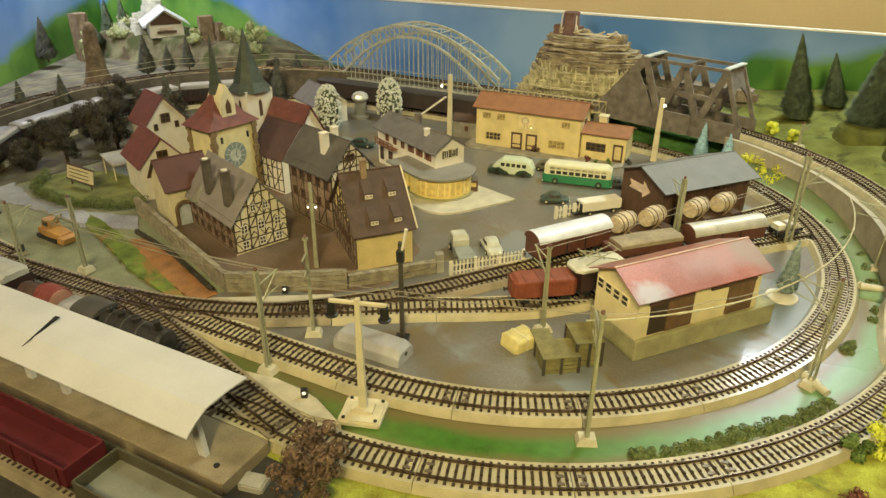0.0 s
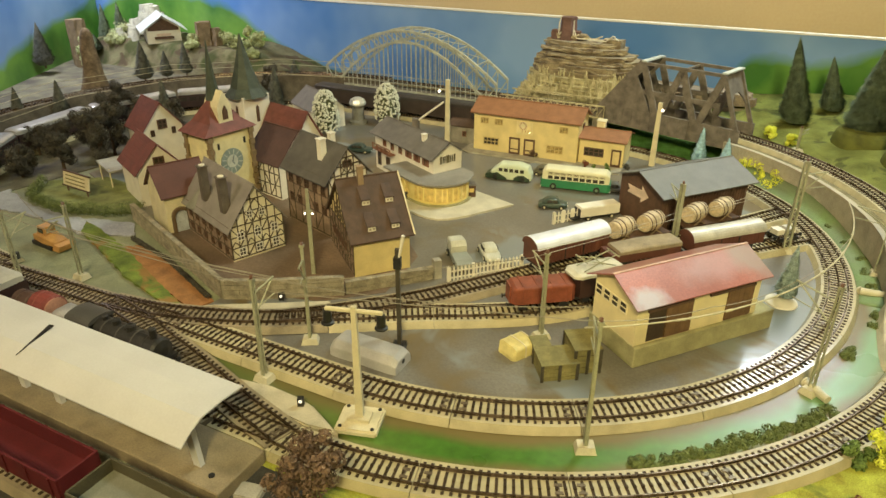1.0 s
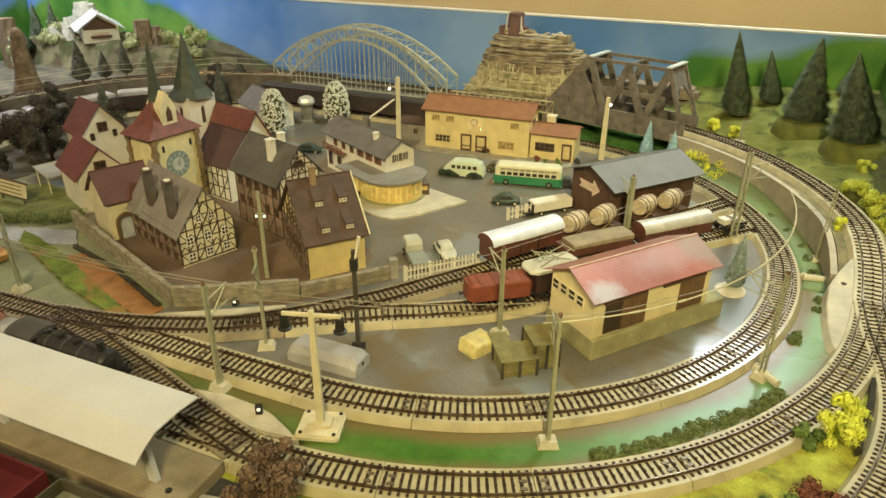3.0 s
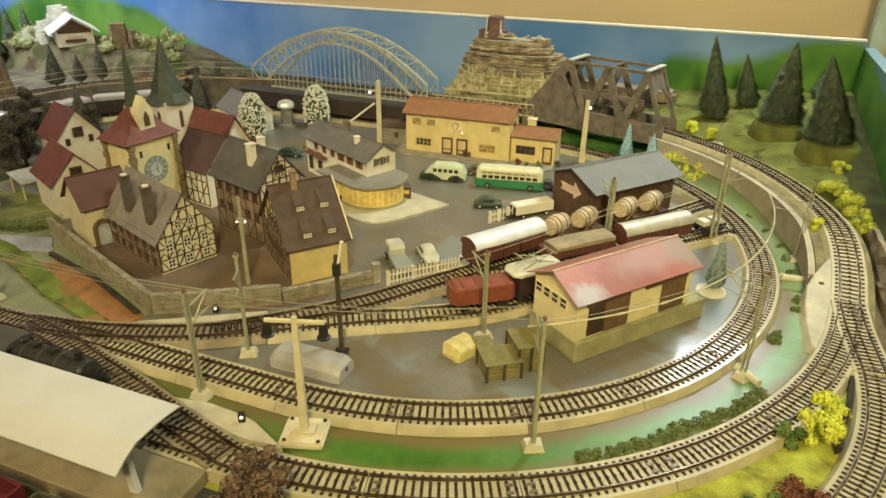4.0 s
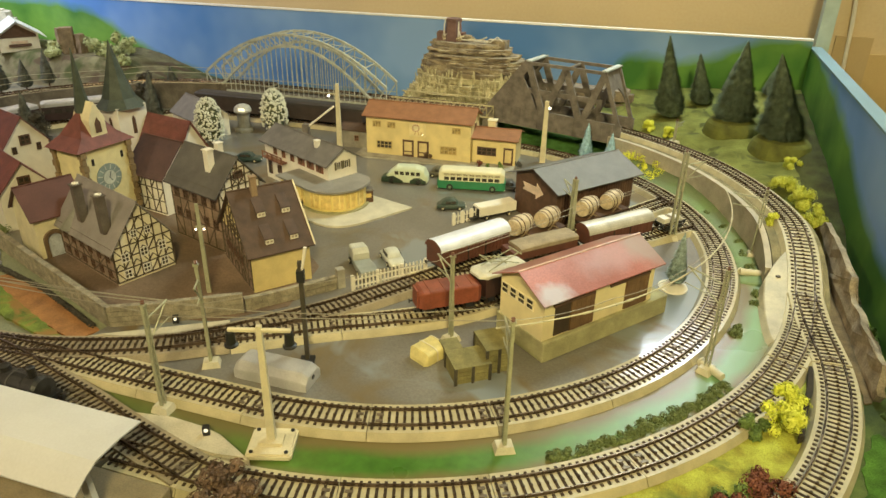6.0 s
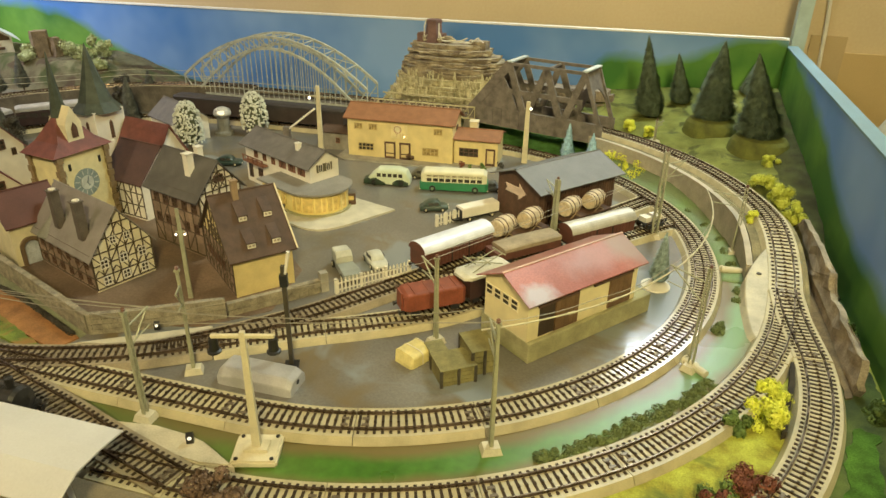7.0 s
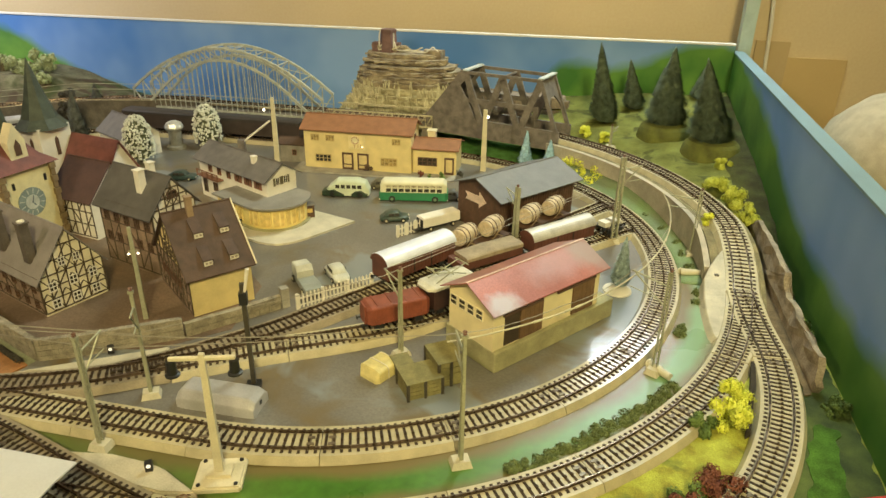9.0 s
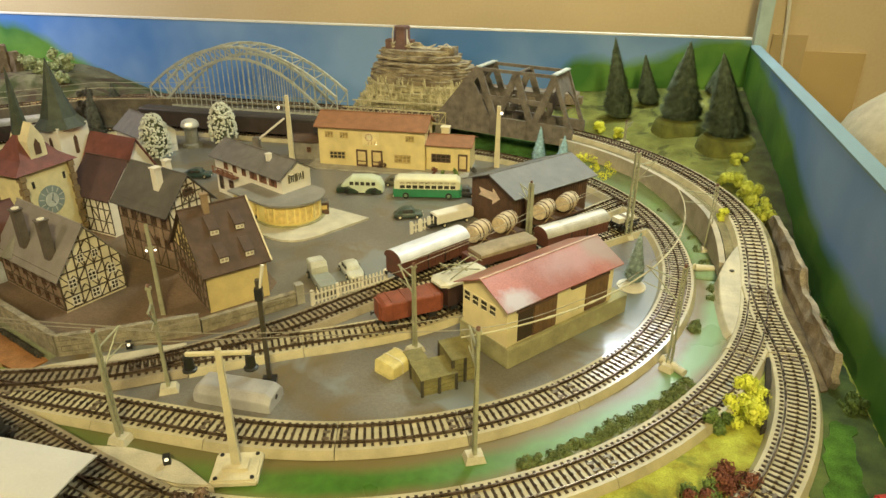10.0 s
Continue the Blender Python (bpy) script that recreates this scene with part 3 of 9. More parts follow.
# cream drive plates beside the turnouts
for poly in ([(-0.110, -0.4035), (-0.087, -0.4005), (-0.047, -0.3945), (-0.019, -0.3950), (-0.003, -0.3985), (0.031, -0.4145), (0.005, -0.4190), (-0.060, -0.4130)],
             [(-0.19, -0.326), (-0.131, -0.292), (-0.085, -0.262), (-0.075, -0.285), (-0.12, -0.308)]):
    bm = B()
    prism(bm, poly, 0.0002, 0.0066)
    bmesh.ops.bevel(bm, geom=[e for e in bm.edges if all(v.co.z > 0.006 for v in e.verts)], offset=0.0012, segments=2, affect="EDGES")
    thing("switch_plate", 0, 0, 0, 0, "cream metal cover plate beside a turnout", "track plate", "switch plates", bm=bm, material=mat("cream_plate", (0.50, 0.45, 0.32), 0.45, vary=0.18, scale=60, grain=900, bump=0.15))
# the plate on the wall end slopes with the climbing track
bm = B()
edge_l = [(0.020, 0.4235), (0.006, 0.4150), (-0.012, 0.4060), (-0.030, 0.3990), (-0.055, 0.3970), (-0.080, 0.3965), (-0.105, 0.3965), (-0.124, 0.3975), (-0.131, 0.3995)]
rings_ = []
for y, xl in edge_l:
    xr = min(0.4255, math.sqrt(0.4374 ** 2 - y * y) - 0.0120)
    zt = 0.0062 + rise(0.420, y)
    rings_.append([bm.verts.new(p) for p in ((xl - 0.0045, y, 0.0002), (xl - 0.0008, y, zt - 0.0010), (xl + 0.0004, y, zt), (xr, y, zt), (xr, y, 0.0002))])
for a, b in zip(rings_, rings_[1:]):
    for k in range(4):
        bm.faces.new((a[k], a[k + 1], b[k + 1], b[k]))
bm.faces.new(rings_[0]), bm.faces.new(rings_[-1][::-1])
plate_r = thing("switch_plate", 0, 0, 0, 0, "cream cover plate with worn edge on the retaining wall end", "track plate", "switch plates", bm=bm, material=mat("cream_plate", (0.50, 0.45, 0.32)))
bm = B()
lathe(bm, [(0.0026, 0.0), (0.0026, 0.0008), (0.0012, 0.0014), (0.0005, 0.0014)], 14, Matrix.Translation((0.4115, -0.024, 0.0060 + rise(0.420, -0.024))))
part("screw", bm, mat("dark_screw_head", (0.07, 0.06, 0.045), 0.4, 0.6), plate_r, "dark round screw head")

# ---------------------------------------------------------------- houses
WINDOWS = {}


def window(parent, m, w, h, bars=(1, 1), frame=None, depth=0.0012, shutters=None, thin=0.12, glass=None):
    """A glazed window with frame and bars; m maps x right, y up, z outward."""
    frame = frame or BROWN_WOOD
    key = (w, h, bars, frame.name, thin, glass and glass.name)
    if key not in WINDOWS:
        b = min(w, h) * thin
        f = B()

        def cuts(size, n):
            out = [(-size / 2, -size / 2 + b, True)]
            for i in range(n + 1):
                lo = -size / 2 + size * i / (n + 1) + (b if i == 0 else b * 0.35)
                hi = -size / 2 + size * (i + 1) / (n + 1) - (b if i == n else b * 0.35)
                out.append((lo, hi, False))
                out.append((hi, hi + (b if i == n else b * 0.7), True))
            return out

        made = {}

        def vert(x, y):
            k = (round(x, 7), round(y, 7))
            if k not in made:
                made[k] = f.verts.new((x, y, -0.0004))
            return made[k]

        for xa, xb, bx in cuts(w, bars[0]):
            for ya, yb, by in cuts(h, bars[1]):
                if bx or by:
                    f.faces.new((vert(xa, ya), vert(xb, ya), vert(xb, yb), vert(xa, yb)))
        up = bmesh.ops.extrude_face_region(f, geom=f.faces[:])
        bmesh.ops.translate(f, vec=(0, 0, depth + 0.0004), verts=[v for v in up["geom"] if isinstance(v, bmesh.types.BMVert)])
        p = B()
        box(p, -w / 2 + b * 0.5, w / 2 - b * 0.5, -h / 2 + b * 0.5, h / 2 - b * 0.5, -0.0004, 0.0004)
        WINDOWS[key] = mesh_of("window", f, frame), mesh_of("pane", p, glass or GLASS)
    f, p = WINDOWS[key]
    ob = part("window", f, None, parent, m=m)
    part("pane", p, None, ob)
    if shutters:
        for s in (-1, 1):
            bm = B()
            box(bm, s * w * 0.75 - w * 0.22, s * w * 0.75 + w * 0.22, -h / 2, h / 2, -0.0002, 0.0009)
            part("shutter", bm, shutters, ob)
    return ob


def face(side, w, d, along, z, out=0.0):
    """Placing on a house wall: side 'f' (y-), 'b' (y+), 'l' (x-), 'r' (x+)."""
    if side == "f":
        m = Matrix(((1, 0, 0, along), (0, 0, -1, -d / 2 - out), (0, 1, 0, z), (0, 0, 0, 1)))
    elif side == "b":
        m = Matrix(((-1, 0, 0, -along), (0, 0, 1, d / 2 + out), (0, 1, 0, z), (0, 0, 0, 1)))
    elif side == "r":
        m = Matrix(((0, 0, 1, w / 2 + out), (1, 0, 0, along), (0, 1, 0, z), (0, 0, 0, 1)))
    else:
        m = Matrix(((0, 0, -1, -w / 2 - out), (-1, 0, 0, -along), (0, 1, 0, z), (0, 0, 0, 1)))
    return m


def gable_walls(w, d, h, hr, z0=0.0):
    """Walls with gables at both ends, ridge along x."""
    bm = B()
    prof = [(-d / 2, z0), (d / 2, z0), (d / 2, h), (0, hr), (-d / 2, h)]
    a = [bm.verts.new((-w / 2, y, z)) for y, z in prof]
    b = [bm.verts.new((w / 2, y, z)) for y, z in prof]
    bm.faces.new(a), bm.faces.new(b[::-1])
    for i in range(5):
        bm.faces.new((a[i], a[(i + 1) % 5], b[(i + 1) % 5], b[i]))
    return bm


def roof_slab(root, w, d, h, hr, over, material, th=0.0014, rows=0, ridge=True, name="roof", overx=None):
    """Two roof planes of real thickness, with courses of tiles as raised rows."""
    overx = over if overx is None else overx
    slope = (hr - h) / (d / 2)
    yo, zo = d / 2 + over, h - over * slope
    made = []
    for s in (-1, 1):
        bm = B()
        n = max(1, rows)
        x0, x1 = -w / 2 - overx, w / 2 + overx
        lip = 0.00025 if rows else 0.0
        prof = [(s * yo, zo)]
        for i in range(n):
            prof.append((s * yo * (1 - i / n), zo + (hr - zo) * i / n + th + lip))
            prof.append((s * yo * (1 - (i + 1) / n), zo + (hr - zo) * (i + 1) / n + th))
        prof.append((0.0, hr))
        a = [bm.verts.new((x0, y, z)) for y, z in prof]
        b = [bm.verts.new((x1, y, z)) for y, z in prof]
        bm.faces.new(a), bm.faces.new(b[::-1])
        for i in range(len(prof)):
            bm.faces.new((a[i], a[(i + 1) % len(prof)], b[(i + 1) % len(prof)], b[i]))
        made.append(part(name, bm, material, root))
    if ridge:
        bm = B()
        rod(bm, (-w / 2 - overx, 0, hr + th), (w / 2 + overx, 0, hr + th), 0.0011, n=6)
        part("ridge", bm, material, root)
    return made


def chimney(root, x, y, z0, z1, s=0.006, material=None, cap=None):
    bm = B()
    box(bm, x - s / 2, x + s / 2, y - s / 2, y + s / 2, z0, z1)
    c = part("chimney", bm, material or WHITE, root)
    bm = B()
    box(bm, x - s * 0.62, x + s * 0.62, y - s * 0.62, y + s * 0.62, z1, z1 + 0.0012)
    part("cap", bm, cap or WHITE, c)


def timber(root, w, d, h, hr, side, cols, levels, gable=False, diag=True, z0=0.004, t=0.00105):
    """Half-timbering on one wall, each beam a bar of its own."""
    span = d if side in "lr" else w

    def bar(p, q, tw=t):
        L = math.dist(p, q)
        bm = B()
        box(bm, 0, L, -tw / 2, tw / 2, 0, 0.0009)
        m = face(side, w, d, 0, 0) @ Matrix.Translation((p[0], p[1], 0)) @ Matrix.Rotation(math.atan2(q[1] - p[1], q[0] - p[0]), 4, "Z")
        part("beam", bm, BEAM, root, m=m)

    def roofline(x):
        return h + (hr - h) * (1 - abs(x) / (span / 2)) if gable else h

    for i in range(cols + 1):
        x = -span / 2 + span * i / cols
        bar((x, z0), (x, max(z0 + 0.003, roofline(x) - 0.001)))
    zs = [z0 + (h - z0) * k / levels for k in range(levels + 1)]
    if gable:
        zs += [h + (hr - h) * 0.33, h + (hr - h) * 0.64]
    for z in zs:
        half = span / 2 if z <= h else span / 2 * (1 - (z - h) / (hr - h))
        bar((-half, z), (half, z))
    if diag:
        step = span / cols
        for k in range(levels):
            for i in range(cols):
                if (i + k) % 2 == 0:
                    x = -span / 2 + step * i
                    bar((x, zs[k]), (x + step, zs[k + 1])) if i % 3 else bar((x + step, zs[k]), (x, zs[k + 1]))
    if gable:
        bar((-span / 2, h), (0, hr)), bar((span / 2, h), (0, hr))
        step = span / cols
        z1, z2 = h + (hr - h) * 0.33, h + (hr - h) * 0.64
        for i in range(1, cols - 1):
            x = -span / 2 + step * i
            if max(abs(x), abs(x + step)) < span / 2 * 0.66:
                bar((x, h), (x + step, z1), t * 0.8), bar((x + step, h), (x, z1), t * 0.8)
        bar((-step, z1), (0, z2), t * 0.8), bar((step, z1), (0, z2), t * 0.8)
        for k in range(levels):  # curved braces between the posts
            rise_ = zs[k + 1] - zs[k]
            for i in range(cols):
                if (i + k) % 2:
                    x = -span / 2 + step * i
                    arc = [(x + step * q, zs[k] + rise_ * 0.55 * math.sin(math.pi * q) + 0.0004) for q in (0, 0.2, 0.5, 0.8, 1)]
                    for a_, b_ in zip(arc, arc[1:]):
                        bar(a_, b_, t * 0.8)


def shed_dormer(root, x, y, z, w=0.0092, hf=0.0052, run=0.0150, rise=0.0100):
    """Narrow dormer with dark cheeks, a lean-to roof and a white window in front."""
    bm = B()
    prof = [(y, z - 0.001), (y, z + hf), (y + run, z + hf + rise), (y + run, z + hf + rise - 0.003)]
    a = [bm.verts.new((x - w / 2, py, pz)) for py, pz in prof]
    b = [bm.verts.new((x + w / 2, py, pz)) for py, pz in prof]
    bm.faces.new(a), bm.faces.new(b[::-1])
    for i in range(4):
        bm.faces.new((a[i], a[(i + 1) % 4], b[(i + 1) % 4], b[i]))
    dm = part("dormer", bm, BEAM, root, "dark dormer cheeks")
    bm = B()
    v = box(bm, x - w / 2 - 0.0004, x + w / 2 + 0.0006, y - 0.0010, y + run, z + hf, z + hf + 0.0009)
    for q in v:
        if q.co.y > y:
            q.co.z += rise
    part("dormer_roof", bm, ROOF_BROWN, dm)
    bm = B()
    box(bm, x - w / 2 + 0.0004, x + w / 2 - 0.0004, y - 0.0009, y + 0.0003, z + 0.0002, z + hf - 0.0006)
    part("window_frame", bm, WHITE, dm, "white dormer window frame")
    for k in (-1, 1):
        bm = B()
        box(bm, x + k * 0.0019 - 0.0011, x + k * 0.0019 + 0.0011, y - 0.0012, y - 0.0008, z + 0.0019, z + hf - 0.0013)
        part("pane", bm, mat("grey_dormer_pane", (0.36, 0.31, 0.24), 0.3, vary=0.2, scale=120), dm)
    return dm


# goods shed
DOOR_BROWN = mat("shed_door_brown", (0.165, 0.095, 0.045), 0.6, vary=0.2, scale=140)
SH = dict(w=0.138, d=0.058, h=0.0628, hr=0.0768)
shed = thing("goods_shed", 0.2213, -0.1533, 0, 51.3, "cream goods shed with shiny red roof on a concrete plinth", "shed")
part("wall", gable_walls(SH["w"], SH["d"], SH["h"], SH["hr"], 0.021), mat("pale_yellow_plaster", (0.76, 0.66, 0.38), 0.55, vary=0.08), shed)
bm = B()
box(bm, -0.0695, 0.0905, -0.033, 0.033, 0.0006, 0.021)
bmesh.ops.bevel(bm, geom=bm.edges[:], offset=0.0008, segments=1, affect="EDGES")
part("plinth", bm, mat("tan_concrete", (0.34, 0.32, 0.17), 0.7, vary=0.2, scale=60, grain=1100, bump=0.3), shed, "tan concrete loading platform")


def sheen_patch(m, centre, radii, rgb, amount, rough):
    """Paints reflected sheen, or its fading, into the sheet's colour as one spot of irregular outline."""
    t = m.node_tree
    b = t.nodes["Principled BSDF"]
    src = b.inputs["Base Color"].links[0].from_socket
    tc, mp, n, ad, ln, mr, mx = (t.nodes.new("ShaderNode" + k) for k in ("TexCoord", "Mapping", "TexNoise", "Math", "VectorMath", "MapRange", "Mix"))
    mp.inputs["Location"].default_value = [-c / q for c, q in zip(centre, radii)]
    mp.inputs["Scale"].default_value = [1 / q for q in radii]
    n.inputs["Scale"].default_value, n.inputs["Detail"].default_value = rough, 4
    ln.operation, ad.operation, mx.data_type = "LENGTH", "ADD", "RGBA"
    t.links.new(tc.outputs["Object"], mp.inputs["Vector"])
    t.links.new(tc.outputs["Object"], n.inputs["Vector"])
    t.links.new(mp.outputs["Vector"], ln.inputs[0])
    t.links.new(ln.outputs["Value"], ad.inputs[0])
    t.links.new(n.outputs["Fac"], ad.inputs[1])
    mr.inputs["From Min"].default_value, mr.inputs["From Max"].default_value, mr.inputs["To Min"].default_value, mr.inputs["To Max"].default_value = 1.55, 0.85, 0.0, amount
    t.links.new(ad.outputs[0], mr.inputs["Value"])
    t.links.new(mr.outputs["Result"], mx.inputs["Factor"])
    t.links.new(src, mx.inputs["A"])
    mx.inputs["B"].default_value = (*rgb, 1)
    t.links.new(mx.outputs["Result"], b.inputs["Base Color"])


# roof glare put into the colour: bluish low left, lilac middle, greyer right end
sheen_patch(ROOF_PINK, (-0.058, -0.029, 0.064), (0.022, 0.016, 0.03), (0.50, 0.53, 0.66), 0.75, 90)
sheen_patch(ROOF_PINK, (0.022, -0.012, 0.07), (0.050, 0.020, 0.03), (0.46, 0.33, 0.38), 0.55, 45)
sheen_patch(ROOF_PINK, (0.066, -0.012, 0.07), (0.026, 0.030, 0.03), (0.36, 0.30, 0.30), 0.8, 60)
roof_slab(shed, SH["w"], SH["d"], SH["h"], SH["hr"], 0.0065, ROOF_PINK, 0.0010, overx=0.0060, ridge=False)
bm = B()
box(bm, -0.0752, 0.0752, -0.0009, 0.0009, SH["hr"] + 0.0008, SH["hr"] + 0.0016)
part("ridge", bm, mat("pale_ridge_strip", (0.62, 0.45, 0.40), 0.4), shed, "pale ridge strip")
for i in range(4):
    window(shed, face("l", SH["w"], SH["d"], -0.0225 + i * 0.0113, 0.0503), 0.0098, 0.0106, (0, 1), CREAM, thin=0.085)
for r0, r1, d0, d1, open_ in ((-0.0585, -0.0105, -0.038, -0.0100, True), (0.0085, 0.0610, 0.0305, 0.0602, False)):
    bm = B()
    box(bm, r0, r1, -0.0312, -0.0291, 0.0525, 0.0550)
    part("door_rail", bm, BROWN_WOOD, shed)
    bm = B()
    box(bm, d0, d1, -0.0304, -0.0290, 0.0225, 0.0525)
    dr = part("sliding_door", bm, DOOR_BROWN, shed, "dark brown boarded sliding door")
    for k in range(5):
        bm = B()
        e = (d1 - d0) / 5
        box(bm, d0 + k * e + 0.0001, d0 + (k + 1) * e - 0.0001, -0.0309, -0.0304, 0.023, 0.0522)
        part("plank", bm, DOOR_BROWN, dr)
    if open_:
        # wall is solid here; a dark panel paints the shade inside the doorway
        bm = B()
        box(bm, -0.0560, -0.038, -0.0295, -0.0288, 0.0225, 0.0525)
        part("doorway", bm, mat("dark_inside", (0.06, 0.04, 0.025), 0.8), shed, "dark panel standing in for the unlit open doorway")

# brown store with grey roof
ST = dict(w=0.132, d=0.078, h=0.055, hr=0.070)
store = thing("warehouse", 0.1795, 0.128, 0, 51, "brown boarded warehouse with wide grey felt roof", "warehouse")
part("wall", gable_walls(ST["w"], ST["d"], ST["h"], ST["hr"]), BROWN_WOOD, store)
for i in range(22):
    bm = B()
    y = -ST["d"] / 2 + (i + 0.5) * ST["d"] / 22
    zt = ST["h"] + (ST["hr"] - ST["h"]) * (1 - abs(y) / (ST["d"] / 2)) - 0.001
    box(bm, -ST["w"] / 2 - 0.0006, -ST["w"] / 2 + 0.0002, y - 0.0018, y + 0.0018, 0.001, zt)
    part("board", bm, BROWN_WOOD, store)
for i in range(30):
    bm = B()
    x = -ST["w"] / 2 + (i + 0.5) * ST["w"] / 30
    box(bm, x - 0.0019, x + 0.0019, -ST["d"] / 2 - 0.0006, -ST["d"] / 2 + 0.0002, 0.001, ST["h"] - 0.001)
    part("board", bm, BROWN_WOOD, store)
roof_slab(store, ST["w"], ST["d"], ST["h"], ST["hr"], 0.010, mat("satin_grey_felt", (0.15, 0.15, 0.142), 0.55, vary=0.15, scale=50, grain=900, bump=0.1, spec=0.35), 0.0012, overx=0.008)
bm = B()
prism(bm, [(-0.020, -0.0040), (0.006, -0.0040), (0.006, -0.0095), (0.019, 0.001), (0.006, 0.0115), (0.006, 0.0060), (-0.020, 0.0060), (-0.016, 0.001)], 0, 0.0008)
part("arrow_sign", bm, mat("faded_pink_board", (0.66, 0.52, 0.42), 0.6), store, "pale pink arrow-shaped board", m=face("l", ST["w"], ST["d"], -0.004, 0.040, 0.0008))

# station
SN = dict(w=0.170, d=0.058, h=0.066, hr=0.080)
stn = thing("station_building", -0.083, 0.281, 0, 2.5, "two-storey yellow station with low orange-brown roof", "station")
part("wall", gable_walls(SN["w"], SN["d"], SN["h"], SN["hr"]), PLASTER, stn)
roof_slab(stn, SN["w"], SN["d"], SN["h"], SN["hr"], 0.006, ROOF_ORANGE, 0.0016, overx=0.005)
bm = B()
box(bm, -0.10, 0.155, -0.050, 0.03, 0.0006, 0.003)
part("plinth", bm, CONCRETE, stn, "low grey pavement slab")
AMBER = mat("amber_window_pane", (0.34, 0.25, 0.10), 0.2, vary=0.45, scale=220, bump=0, spec=0.6)
for x in (-0.067, -0.043, 0.062):
    window(stn, face("f", SN["w"], SN["d"], x, 0.0515), 0.0135, 0.0100, (2, 0), mat("ochre_window_frame", (0.50, 0.38, 0.16), 0.5), glass=AMBER, thin=0.10)
for x, g in ((-0.055, GLASS), (0.050, AMBER)):
    window(stn, face("f", SN["w"], SN["d"], x, 0.019), 0.026, 0.0125, (3, 1), mat("ochre_window_frame", (0.50, 0.38, 0.16), 0.5), glass=g, thin=0.10)
for x in (-0.0155, 0.0090):
    bm = B()
    box(bm, -0.0090, 0.0090, 0, 0.0270, -0.0003, 0.0009)
    dr = part("door", bm, BROWN_WOOD, stn, "brown framed station door", m=face("f", SN["w"], SN["d"], x, 0.003))
    for z0, z1 in ((0.0035, 0.0075), (0.0095, 0.0240)):
        bm = B()
        box(bm, -0.0062, 0.0062, z0, z1, 0.0009, 0.0012)
        part("pane", bm, mat("warm_lit_curtain", (0.62, 0.50, 0.25), 0.5), dr)
bm = B()
box(bm, -0.0135, 0.0130, 0.0370, 0.0570, -0.0002, 0.0006)
sg = part("sign_board", bm, mat("pale_yellow_board", (0.74, 0.63, 0.34), 0.35), stn, "pale board round the clock", m=face("f", SN["w"], SN["d"], 0.0, 0.0))
for x in (-0.004, 0.0015, 0.006):
    bm = B()
    box(bm, x - 0.0003, x + 0.0003, 0.0390, 0.0440, 0.0006, 0.0010)
    part("sign_bar", bm, mat("red_brown_paint", (0.35, 0.12, 0.06), 0.5), sg)
bm = B()
lathe(bm, [(0.0066, 0), (0.0066, 0.001)], 24)
ck = part("clock_face", bm, CREAM, stn, "round clock face", m=face("f", SN["w"], SN["d"], -0.0025, 0.0505, 0.0007))
for k in range(12):
    bm = B()
    a = 2 * math.pi * k / 12
    box(bm, -0.0007, 0.0007, 0.0044, 0.0060, 0.001, 0.0014, Matrix.Rotation(a, 4, "Z"))
    part("numeral", bm, mat("red_brown_paint", (0.35, 0.12, 0.06), 0.5), ck)
# glowing ball added to imitate the glint on the clock board
bm = B()
bmesh.ops.create_icosphere(bm, subdivisions=2, radius=0.0008, matrix=face("f", SN["w"], SN["d"], 0.0085, 0.0405, 0.0020))
part("clock_lamp", bm, glow("warm_glint_glow", (1.0, 0.80, 0.45), 9.0), stn, "tiny glowing ball added for a bright spot below the clock", smooth=True)
window(stn, face("r", SN["w"], SN["d"], 0.0, 0.053), 0.011, 0.010, (1, 0))
# low annex
AN = dict(w=0.068, d=0.052, h=0.043, hr=0.051)
annex = thing("station_annex", 0.037, 0.290, 0, 2.5, "single-storey yellow annex with flat brown roof", "annex")
part("wall", gable_walls(AN["w"], AN["d"], AN["h"], AN["hr"]), PLASTER, annex)
roof_slab(annex, AN["w"], AN["d"], AN["h"], AN["hr"], 0.005, ROOF_ORANGE, 0.0016, overx=0.004)
window(annex, face("f", AN["w"], AN["d"], -0.011, 0.022), 0.030, 0.013, (3, 1), BROWN_WOOD)
bm = B()
box(bm, -0.0075, 0.0075, 0, 0.027, -0.0003, 0.0009)
dr = part("door", bm, BROWN_WOOD, annex, "brown framed door with pale panel", m=face("f", AN["w"], AN["d"], 0.023, 0.003))
bm = B()
box(bm, -0.0050, 0.0050, 0.0040, 0.0240, 0.0009, 0.0012)
part("pane", bm, mat("warm_lit_curtain", (0.62, 0.50, 0.25), 0.5), dr)
chimney(annex, -0.010, 0.008, 0.045, 0.062, 0.012, CREAM, CREAM)

# white house with round shop front
wh = thing("white_house", -0.1835, 0.0890, 0, -27, "white house with grey roof and rounded yellow shop front", "house")
WH = dict(w=0.150, d=0.047, h=0.0585, hr=0.0735)
part("wall", gable_walls(WH["w"], WH["d"], WH["h"], WH["hr"]), WHITE, wh)
roof_slab(wh, WH["w"], WH["d"], WH["h"], WH["hr"], 0.007, ROOF_GREY, 0.0013, overx=0.005)
chimney(wh, 0.034, -0.0095, 0.062, 0.076, 0.006)
SHUTTER = mat("green_brown_shutter", (0.14, 0.12, 0.07), 0.6)
for k in range(2):
    window(wh, face("r", WH["w"], WH["d"], -0.0065 + k * 0.0125, 0.0510), 0.0065, 0.0105, (1, 0), WHITE, shutters=SHUTTER, thin=0.08)
